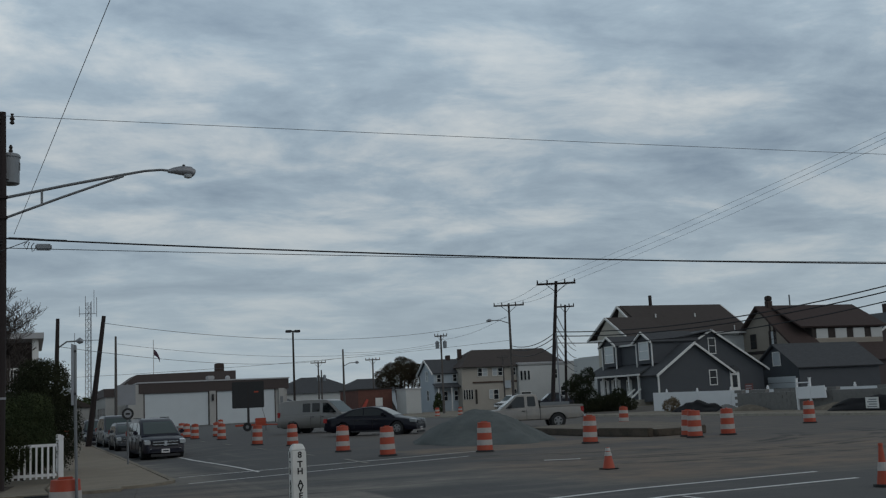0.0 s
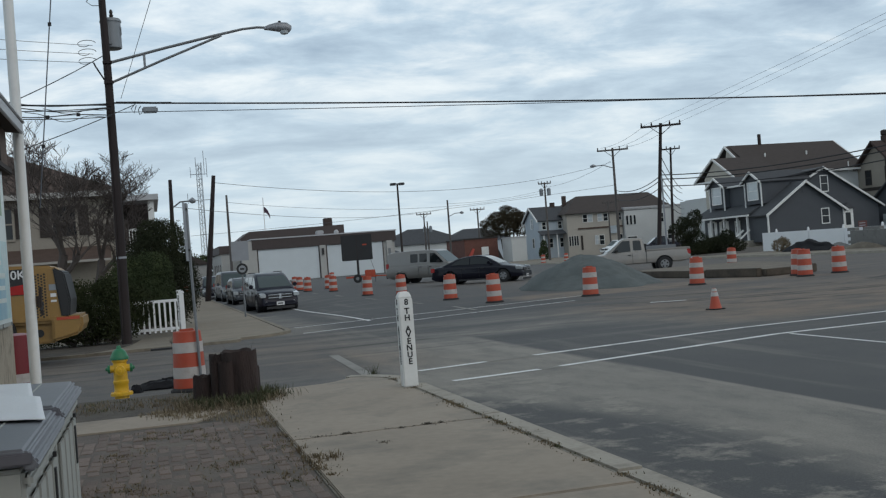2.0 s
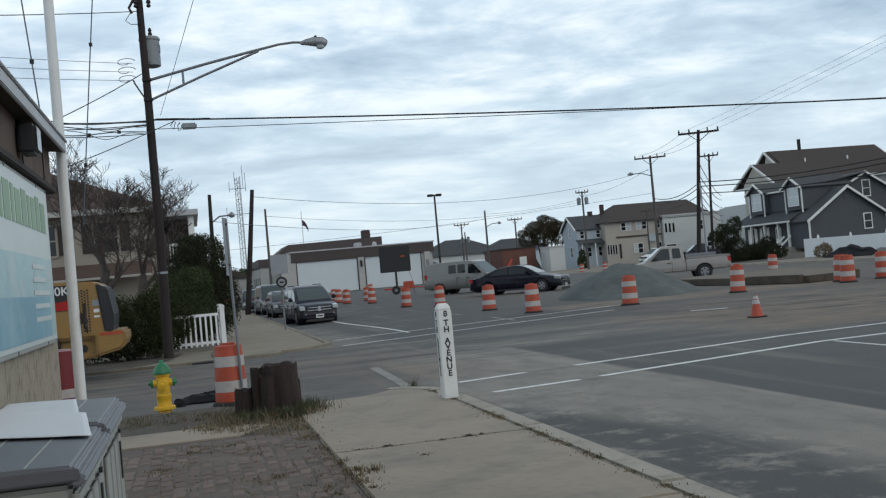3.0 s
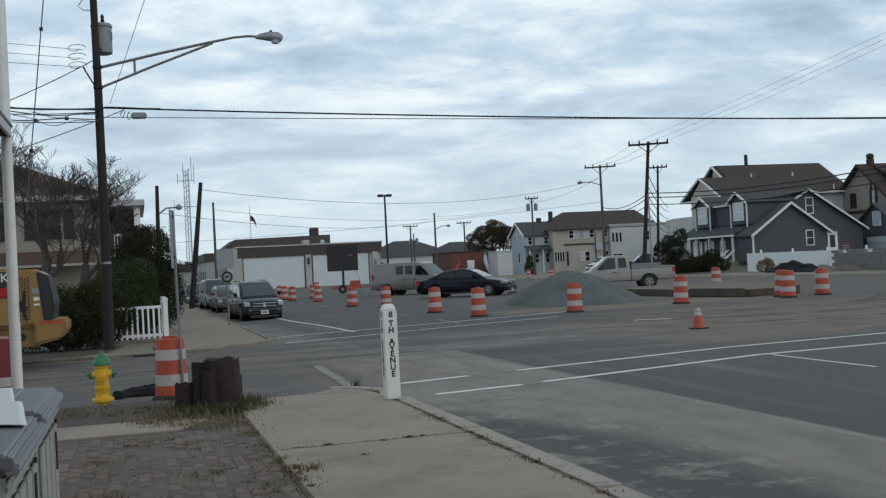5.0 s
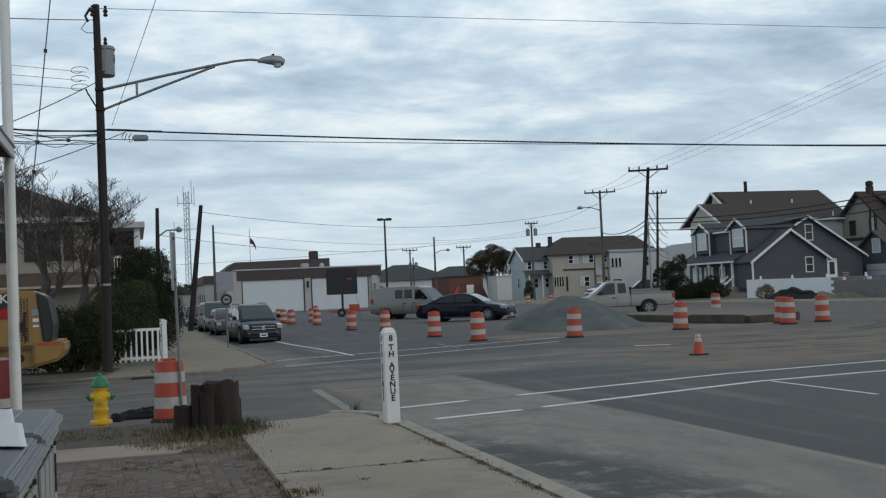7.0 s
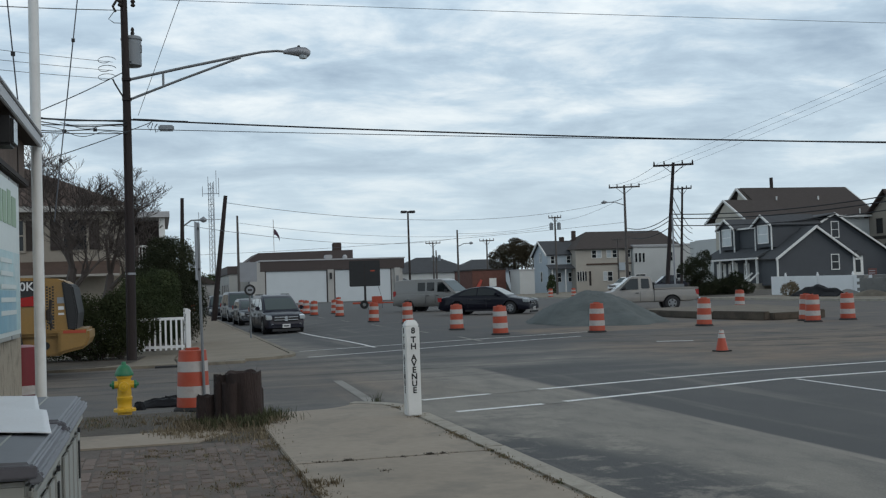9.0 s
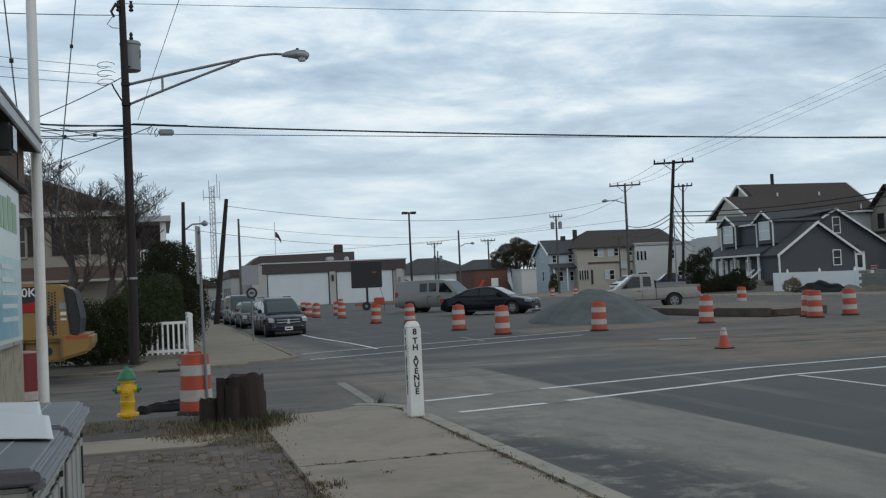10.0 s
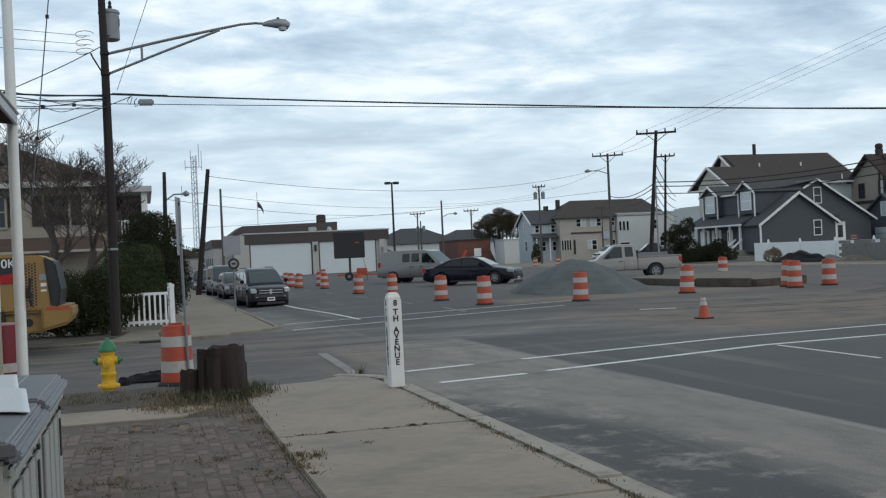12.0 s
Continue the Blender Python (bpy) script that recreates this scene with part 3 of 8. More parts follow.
def corner_building():
    b = thing("corner_shop", "low tan stucco shop with brown board band and pale eave", "building")
    part("wall", Geo().box(-7.0, WX, -4.0, 8.6, 0.0, 2.75), M_stucco, b)
    part("board_band", Geo().box(-7.0, WX + 0.045, -4.0, 8.64, 2.47, 2.80), M_brown, b, "brown weathered boards under the eave", bevel=0.01)
    for y in (-2.6, -1.2, 0.2, 1.6, 3.0, 4.4, 5.8, 7.2, 8.2):
        part("board_joint", Geo().box(WX + 0.046, WX + 0.052, y, y + 0.025, 2.48, 2.76), M_dkwood, b)
    part("trim", Geo().box(-7.0, WX + 0.07, -4.0, 8.67, 2.435, 2.485), M_dkwood, b, "dark trim below the boards", bevel=0.008)
    part("soffit", Geo().prism([(WX - 0.3, 2.79), (-0.862, 2.752), (-0.862, 2.772), (WX - 0.3, 2.81)], -4.0, 8.70, "y"), M_dkwood, b)
    part("fascia", Geo().box(-0.862, -0.838, -4.0, 8.72, 2.745, 2.825), M_fascia, b, "pale metal fascia", bevel=0.006)
    part("drip_edge", Geo().box(-0.88, -0.825, -4.0, 8.74, 2.825, 2.845), M_fascia, b, bevel=0.005)
    part("end_fascia", Geo().prism([(-0.862, 2.75), (-3.9, 3.53), (-3.9, 3.62), (-0.862, 2.835)], 8.705, 8.735, "y"), M_fascia, b, "pale metal fascia")
    part("roof", Geo().prism([(-0.86, 2.82), (-3.9, 3.62), (-7.2, 2.82)], -4.0, 8.70, "y"), M_shingle_b, b)
    f = part("flood_lamp", Geo().box(WX + 0.06, WX + 0.165, 6.95, 7.17, 2.53, 2.71), M_black, b, "black flood lamp housing", bevel=0.015)
    part("lens", Geo().box(WX + 0.166, WX + 0.172, 6.97, 7.15, 2.55, 2.69), M_glass, f)
    part("lamp_arm", Geo().tube([(WX + 0.04, 7.05, 2.74), (WX + 0.10, 7.05, 2.70)], 0.02), M_black, b)
    s = thing("poster_board", "faded banner with pale green bars over blue, on the stucco wall", "sign", (WX, 0, 0))
    part("frame", Geo().box(0.004, 0.035, 3.6, 8.33, 1.33, 2.43), M_resin, s, "worn wooden edge", bevel=0.006)
    pw = surf("faded_white_vinyl", (0.62, 0.68, 0.66), 0.4, 0.08, 2, 0.03)
    pg = surf("faded_green_print", (0.22, 0.34, 0.20), 0.45, 0.15, 4, 0.0)
    pb = surf("faded_blue_print", (0.20, 0.40, 0.50), 0.4, 0.25, 1.5, 0.0, spots=((0.45, 0.60, 0.64), 0.7, 1.2))
    pt = surf("pale_aqua_print", (0.40, 0.58, 0.60), 0.4, 0.25, 2.5, 0.0, spots=((0.62, 0.68, 0.68), 0.7, 2.0))
    part("sheet", Geo().box(0.035, 0.040, 3.66, 8.27, 1.36, 2.40), pw, s)
    part("aqua_panel", Geo().box(0.0405, 0.043, 3.66, 8.22, 1.39, 1.92), pt, s)
    part("blue_panel", Geo().box(0.0432, 0.045, 3.66, 8.00, 1.39, 1.66), pb, s)
    y = 4.2
    while y < 8.1:
        w = random.choice((0.10, 0.17, 0.20, 0.22))
        part("print_bar", Geo().box(0.0405, 0.0435, y, min(y + w, 8.16), 2.10, 2.32 + random.uniform(-0.02, 0.02)), pg, s, bevel=0.0)
        y += w + 0.05
    for k in range(5):
        part("small_print_bar", Geo().box(0.0455, 0.048, 7.25, 7.25 + random.uniform(0.45, 0.75), 1.50 + 0.085 * k, 1.53 + 0.085 * k), pw, s)
    for y in (3.9, 5.2, 6.5, 7.8, 8.27):
        for z in (1.345, 2.415):
            part("screw", Geo().box(0.0352, 0.040, y - 0.012, y + 0.012, z - 0.012, z + 0.012), M_galv, s)


corner_building()


def storage_shed(y0, y1, z, name_label):
    s = thing("storage_box", name_label, "storage box", (0, 0, TOP - 0.035), group="storage boxes along the wall")
    x0, x1 = -0.97, -0.42
    h = z - TOP + 0.035
    part("body", Geo().box(x0, x1 - 0.02, y0 + 0.03, y1 - 0.03, 0.0, h - 0.07), M_resin, s, "taupe resin panels", bevel=0.015)
    part("lid", Geo().prism([(x0, h - 0.06), (x1 - 0.01, h - 0.06), (x1 + 0.005, h - 0.02), (x1 - 0.012, h), (x0, h + 0.012)], y0, y1, "y"), M_lid, s, "dark grey resin lid", bevel=0.01)
    part("lid_lip", Geo().prism([(x1 - 0.02, h - 0.075), (x1 + 0.022, h - 0.075), (x1 + 0.034, h - 0.05), (x1 + 0.022, h - 0.028), (x1 - 0.02, h - 0.028)], y0 - 0.004, y1 + 0.004, "y"), M_lid, s, bevel=0.008)
    part("lid_end", Geo().box(x0, x1 + 0.012, y0 - 0.012, y0 - 0.001, h - 0.052, h - 0.012), M_lidrim, s, "dark rounded end of the lid", bevel=0.004)
    for k in (0.36, 0.70):
        x = x0 + (x1 - x0) * k
        part("lid_seam", Geo().prism([(x - 0.004, h + 0.006), (x + 0.004, h + 0.004), (x + 0.004, h + 0.0135 - 0.012 * k), (x - 0.004, h + 0.0138 - 0.012 * k)], y0 + 0.02, y1 - 0.02, "y"), M_resin, s)
    n = 4
    w = (y1 - y0 - 0.14) / n
    for i in range(n):
        a = y0 + 0.07 + i * w
        part("side_panel", Geo().box(x1 - 0.021, x1 - 0.004, a + 0.03, a + w - 0.03, 0.06, h - 0.17), M_resin, s, bevel=0.014)
    part("lip", Geo().box(x1 - 0.022, x1 + 0.006, y0 + 0.02, y1 - 0.02, h - 0.13, h - 0.09), M_resin, s, bevel=0.01)
    part("hinge", Geo().box(x1 - 0.006, x1 + 0.004, y1 - 0.26, y1 - 0.22, h - 0.40, h - 0.21), M_black, s, "black slot")
    part("latch", Geo().box(x1 - 0.006, x1 + 0.008, y1 - 0.26, y1 - 0.225, h - 0.165, h - 0.145), M_black, s)


storage_shed(3.86, 4.98, 1.06, "resin storage box with dark grey lid beside the wall")
storage_shed(5.0, 6.16, 1.075, "resin storage box with grey lid, farther along the wall")


def white_sheet():
    g, nx, ny = Geo(), 18, 30
    vs = []
    for j in range(ny + 1):
        for i in range(nx + 1):
            u, v = i / nx, j / ny
            x = -0.985 + (0.53 - 0.19 * v + (0.03 if v < 0.52 else 0.0)) * u
            y = 4.80 - 0.26 * u + 1.33 * v + 0.30 * u * v
            vs.append((x, y, 1.075 + 0.013 * min(max((y - 4.9) / 0.15, 0.0), 1.0) + 0.012 * (1 - u) + 0.002 * noise.noise((x * 9, y * 7, 2)) + 0.0015 * math.sin(13 * v + 4 * u)))
    g.add(vs, [(j * (nx + 1) + i, j * (nx + 1) + i + 1, (j + 1) * (nx + 1) + i + 1, (j + 1) * (nx + 1) + i) for j in range(ny) for i in range(nx)])
    ob = solo("cloth_sheet", g, M_cloth, "crumpled white sheet lying on the grey lids", "sheet", smooth=60)
    so = ob.modifiers.new("thickness", "SOLIDIFY")
    so.thickness = 0.003


white_sheet()


def flag_pole():
    p = thing("flagpole", "white painted flagpole with a dark cleat beside the shop", "flagpole", (-0.884, 8.78, TOP - 0.04))
    part("shaft", Geo().tube([(0, 0, 0), (0, 0, 3), (0.0, 0, 6.5), (0, 0, 9)], [0.042, 0.039, 0.035, 0.028], 14), M_white, p, smooth=True)
    c = part("cleat", Geo().box(0.045, 0.075, -0.02, 0.02, 1.33, 1.42), M_dkwood, p, "dark metal cleat", bevel=0.008)
    part("horn", Geo().tube([(0.085, 0, 1.27), (0.072, 0, 1.36), (0.08, 0, 1.49)], 0.012), M_dkwood, c)
    part("rope_tie", Geo().tube([(0.07, -0.03, 1.31), (0.09, 0.02, 1.35), (0.07, 0.03, 1.39)], 0.009), M_wire, c)
    part("truck", Geo().lathe([(0.02, 9.0), (0.06, 9.03), (0.02, 9.1)], seg=10), M_white, p)
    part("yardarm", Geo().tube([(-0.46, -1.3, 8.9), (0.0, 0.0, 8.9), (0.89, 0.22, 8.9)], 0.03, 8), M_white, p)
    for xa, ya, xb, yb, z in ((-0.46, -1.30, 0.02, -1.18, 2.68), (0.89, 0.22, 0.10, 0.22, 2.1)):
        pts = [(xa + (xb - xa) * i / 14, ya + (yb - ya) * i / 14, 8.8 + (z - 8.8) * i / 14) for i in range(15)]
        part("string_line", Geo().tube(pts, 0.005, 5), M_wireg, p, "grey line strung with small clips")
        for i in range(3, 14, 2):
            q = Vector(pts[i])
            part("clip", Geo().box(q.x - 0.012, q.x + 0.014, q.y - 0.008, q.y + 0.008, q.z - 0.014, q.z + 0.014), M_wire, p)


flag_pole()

# ---- corner: bollard, hydrant, logs, drum, sign ----


def lettering(name, text, size, m, material, parent):
    cu = bpy.data.curves.new(name, "FONT")
    cu.body, cu.size, cu.extrude, cu.offset = text, size, 0.0015, 0.0030
    cu.align_x, cu.align_y = "CENTER", "CENTER"
    tmp = bpy.data.objects.new(name, cu)
    me = bpy.data.meshes.new_from_object(tmp)
    bpy.data.objects.remove(tmp)
    me.materials.append(material)
    ob = new(name, me)
    ob.parent = parent
    ob.matrix_basis = m
    return ob


def bollard():
    b = thing("street_name_bollard", "square white post with black vertical street lettering", "bollard", (2.755, 12.08, TOP))
    h, w = 1.08, 0.083
    g = Geo().box(-w, w, -w, w, 0.0, h - 0.07)
    part("post", g, M_white, b, bevel=0.012)
    part("cap", Geo().add([(-w, -w, h - 0.07), (w, -w, h - 0.07), (w, w, h - 0.07), (-w, w, h - 0.07), (-w * 0.62, -w * 0.62, h), (w * 0.62, -w * 0.62, h), (w * 0.62, w * 0.62, h), (-w * 0.62, w * 0.62, h)],
                          [(3, 2, 1, 0), (4, 5, 6, 7), (0, 1, 5, 4), (1, 2, 6, 5), (2, 3, 7, 6), (3, 0, 4, 7)]), M_white, b, bevel=0.01)
    for ch, d in (("8", 0.120), ("T", 0.222), ("H", 0.298), ("A", 0.425), ("V", 0.492), ("E", 0.563), ("N", 0.638), ("U", 0.716), ("E", 0.792)):
        lettering("letter", ch, 0.092, pose(0.008, -w - 0.0012, h - d, 90, 0, 0), M_black, b)
        lettering("letter", ch, 0.092, pose(-w - 0.0012, 0, h - d, 90, 0, -90), M_black, b)


bollard()


def hydrant():
    h = thing("fire_hydrant", "yellow fire hydrant with green bonnet and caps", "hydrant", (-0.47, 14.95, TOP - 0.10))
    h.scale = (0.92, 0.92, 0.95)
    part("barrel", Geo().lathe([(0.10, 0.0), (0.105, 0.10), (0.10, 0.12), (0.10, 0.20), (0.108, 0.21), (0.108, 0.25), (0.098, 0.26), (0.094, 0.50), (0.11, 0.515), (0.11, 0.545)], seg=18), M_yellow, h, smooth=True)
    part("flange", Geo().lathe([(0.155, 0.05), (0.155, 0.085), (0.105, 0.10)], seg=18), M_yellow, h)
    part("bonnet", Geo().lathe([(0.13, 0.545), (0.132, 0.575), (0.115, 0.60), (0.10, 0.64), (0.065, 0.68), (0.035, 0.695), (0.028, 0.73), (0.022, 0.735)], seg=18), M_green, h, "green enamelled bonnet", smooth=True)
    for s in (-1, 1):
        n = part("nozzle", Geo().tube([(s * 0.08, 0, 0.42), (s * 0.135, 0, 0.42)], 0.052, 12), M_yellow, h)
        part("nozzle_cap", Geo().tube([(s * 0.135, 0, 0.42), (s * 0.17, 0, 0.42), (s * 0.175, 0, 0.42), (s * 0.20, 0, 0.42)], [0.062, 0.056, 0.026, 0.022], 10), M_green, n, "green nozzle cap")
    n = part("pumper_nozzle", Geo().tube([(0, -0.07, 0.40), (0, -0.14, 0.40)], 0.066, 14), M_yellow, h)
    part("pumper_cap", Geo().tube([(0, -0.14, 0.40), (0, -0.175, 0.40), (0, -0.178, 0.40), (0, -0.2, 0.40)], [0.074, 0.068, 0.028, 0.024], 12), M_yellow, n)
    for k in range(8):
        a = 2 * math.pi * k / 8
        part("bolt", Geo().lathe([(0.012, 0.085), (0.012, 0.10)], (0.132 * math.cos(a), 0.132 * math.sin(a), 0), 6), M_yellow, h)


hydrant()


def log_cluster():
    s = thing("log_posts", "cluster of dark weathered upright logs standing in weeds", "logs", (0.76, 12.6, TOP - 0.05))
    for x, y, r, h, seed in ((0.145, 0.0, 0.205, 0.60, 1), (-0.09, 0.05, 0.10, 0.58, 2), (-0.02, -0.14, 0.085, 0.50, 5), (-0.27, 0.02, 0.115, 0.36, 4), (0.34, 0.08, 0.035, 0.40, 6), (-0.14, -0.10, 0.05, 0.50, 8)):
        g, seg, n = Geo(), 30, 9
        for i in range(n + 2):
            t = min(i / (n - 1), 1.0)
            sink = (1.0, 0.80, 0.0)[i - n + 1] if i >= n - 1 else 1.0
            for j in range(seg):
                a = 2 * math.pi * j / seg
                c, d = math.cos(a), math.sin(a)
                groove = 0.05 * max(0.0, math.sin(a * 5 + seed + 0.6 * t)) ** 3
                q = sink * r * (1.03 - 0.04 * t) * (1 + 0.10 * noise.noise((c * 1.6 + seed, d * 1.6, t * 0.8)) + 0.035 * noise.noise((c * 7, d * 7 + seed, t * 1.5)) - groove)
                z = h * t + (0.035 * noise.noise((c * 2.5 * sink, d * 2.5 * sink, seed * 7.0)) - (0.03 if i > n - 1 else 0.0) if i >= n - 1 else 0)
                g.v.append((x + q * c, y + q * d, z))
        for i in range(n + 1):
            for j in range(seg):
                a, c = i * seg + j, i * seg + (j + 1) % seg
                g.f.append((a, c, c + seg, a + seg))
        part("log", g, M_stump, s, smooth=50)


log_cluster()


def drum_parts(b, r, h):
    part("body", Geo().lathe([(r * 1.06, 0.05), (r * 1.04, 0.2 * h), (r * 1.02, 0.22 * h), (r, 0.40 * h), (r * 0.985, 0.42 * h), (r * 0.96, 0.60 * h), (r * 0.945, 0.62 * h), (r * 0.92, 0.80 * h),
                              (r * 0.90, 0.82 * h), (r * 0.86, 0.955 * h), (r * 0.80, 0.965 * h), (r * 0.75, 0.965 * h)], seg=22), M_orange, b, "orange plastic barrel", smooth=True)
    part("reflective_band", Geo().lathe([(r * 1.022, 0.225 * h), (r * 1.006, 0.40 * h)], seg=22), M_refl, b, "dirty white reflective band", smooth=True)
    part("reflective_band", Geo().lathe([(r * 0.965, 0.625 * h), (r * 0.945, 0.79 * h)], seg=22), M_refl, b, "dirty white reflective band", smooth=True)
    part("handle", Geo().box(-r * 0.45, r * 0.45, -0.03, 0.03, 0.955 * h, 1.0 * h), M_orange, b, bevel=0.012)
    part("rubber_base", Geo().lathe([(r * 1.27, 0.0), (r * 1.25, 0.03), (r * 1.08, 0.06)], seg=16), M_rubber, b, "black rubber base ring")


def drums():
    near = thing("traffic_drum", "orange and white striped traffic drum standing by the sign post", "traffic drum", (0.42, 15.2, TOP - 0.12), group="traffic drums")
    drum_parts(near, 0.212, 0.85)
    d = thing("traffic_drum", "orange and white striped traffic drum, dusty", "traffic drum", (10.3, 37.6, gz(10.3, 37.6)), group="traffic drums")
    drum_parts(d, 0.235, 0.93)
    spots = [(10.38, 32.7), (13.1, 31.4), (17.3, 32.4), (20.9, 31.7), (21.3, 32.7), (22.5, 32.1), (27.6, 48.0), (9.75, 50.3), (10.6, 46.8), (10.2, 63.0), (11.2, 71.0), (9.4, 68.0), (9.5, 72.4), (9.9, 78.0), (30.2, 37.3),
             (19.0, 84), (15.0, 93.0), (17.2, 88.0), (38.5, 104), (40.0, 108), (41.4, 105), (2.6, 88)]
    for k, (x, y) in enumerate(spots):
        copy_thing(d, pose(x, y, gz(x, y), 0, random.uniform(-2, 2), random.uniform(0, 180)))


drums()


def cone(x, y, h=0.62, tall=False):
    c = thing("traffic_cone", "orange traffic cone with a worn white collar on asphalt", "traffic cone", (x, y, 0), rz=12, group="traffic cones")
    part("base", Geo().box(-0.155, 0.155, -0.155, 0.155, 0, 0.028), M_rubber, c, "black rubber foot", bevel=0.01)
    part("shell", Geo().lathe([(0.138, 0.028), (0.128, 0.05), (0.040, h - 0.03), (0.034, h), (0.026, h)], seg=18), M_orange, c, smooth=True)
    for lo, hi in ((0.60, 0.80), (0.84, 0.985)):
        part("collar", Geo().lathe([(0.142 - 0.098 * lo, 0.028 + (h - 0.03) * lo), (0.142 - 0.098 * hi, 0.028 + (h - 0.03) * hi)], seg=18), M_refl, c, "dirty white reflective collar", smooth=True)


cone(11.6, 21.0, 0.46)


def delineator(x, y):
    d = thing("traffic_cone", "tall orange channelizer post with black base", "traffic cone", (x, y, 0), group="traffic cones")
    d.scale = (0.72, 0.72, 0.72)
    part("base", Geo().lathe([(0.22, 0), (0.22, 0.05), (0.1, 0.07)], seg=8), M_rubber, d)
    part("shell", Geo().lathe([(0.15, 0.06), (0.075, 0.55), (0.045, 0.86), (0.055, 0.87), (0.05, 0.92)], seg=14), M_orange, d, smooth=True)
    part("collar", Geo().lathe([(0.112, 0.34), (0.086, 0.52)], seg=14), M_refl, d, "white reflective collar", smooth=True)


delineator(12.25, 13.6)


def side_sign():
    s = thing("sign_post", "grey steel sign post with a plate seen edge on", "sign post", (0.56, 15.0, TOP - 0.08), rz=0)
    part("post", Geo().tube([(0, 0, 0), (-0.02, 0, 1.2), (-0.04, 0, 2.5)], 0.019, 8), M_galv, s)
    g = Geo().box(-0.23, 0.23, -0.004, 0.004, 1.72, 2.50)
    p = part("plate", g, M_alu, s, "bare metal sign plate")
    p.matrix_basis = pose(-0.045, -0.02, 0, 0, 0, 80)
    for z in (1.85, 2.4):
        part("bolt", Geo().box(-0.05, -0.02, -0.04, -0.02, z, z + 0.03), M_black, s)


side_sign()


def no_turn_sign():
    s = thing("sign_post", "steel post with grey sign back and round plate", "sign post", (2.98, 37.2, TOP + gz(2.98, 37.2)))
    part("post", Geo().tube([(0, 0, 0), (-0.01, 0, 2.6)], 0.03, 8), M_galv, s)
    part("plate", Geo().box(-0.32, 0.25, -0.045, -0.035, 1.9, 2.56), M_alu, s, "grey metal sign back", bevel=0.0)
    r = part("round_plate", Geo().tube([(0.0, -0.04, 1.62), (0.0, -0.055, 1.62)], 0.19, 22), M_black, s, "dark round plate")
    part("face", Geo().tube([(0.0, -0.0552, 1.62), (0.0, -0.06, 1.62)], 0.12, 22), M_alu, r)
    part("slash_bar", Geo().box(-0.07, 0.07, -0.068, -0.0605, 1.59, 1.65), M_black, r)


no_turn_sign()


def black_bag(x, y, z, a, b, h, label):
    g, n, m = Geo(), 22, 9
    for i in range(m + 1):
        t = i / m
        for j in range(n):
            q = 2 * math.pi * j / n
            r = math.cos(t * math.pi / 2) ** 0.7 * (1 + 0.28 * noise.noise((math.cos(q) * 1.8 + x, math.sin(q) * 1.8 + y, t * 3)) + 0.22 * noise.noise((math.cos(q) * 5 + y, math.sin(q) * 5, t * 6)))
            g.v.append((a * r * math.cos(q), b * r * math.sin(q), h * math.sin(t * math.pi / 2) * (1 + 0.45 * noise.noise((math.cos(q) * 2.4, math.sin(q) * 2.4 + x, t)) + 0.35 * noise.noise((math.cos(q) * 6, math.sin(q) * 6 + y, t * 5)))))
    for i in range(m):
        for j in range(n):
            c, d = i * n + j, i * n + (j + 1) % n
            g.f.append((c, d, d + n, c + n))
    return solo("plastic_bag", g, M_tarp, label, "bag", smooth=35, at=(x, y, z))


black_bag(0.05, 16.2, -0.02, 0.40, 0.22, 0.13, "crumpled black plastic bag lying by the drum")
black_bag(-0.30, 15.9, -0.01, 0.09, 0.09, 0.10, "small black plastic lump beside the kerb")

# ---- poles ----


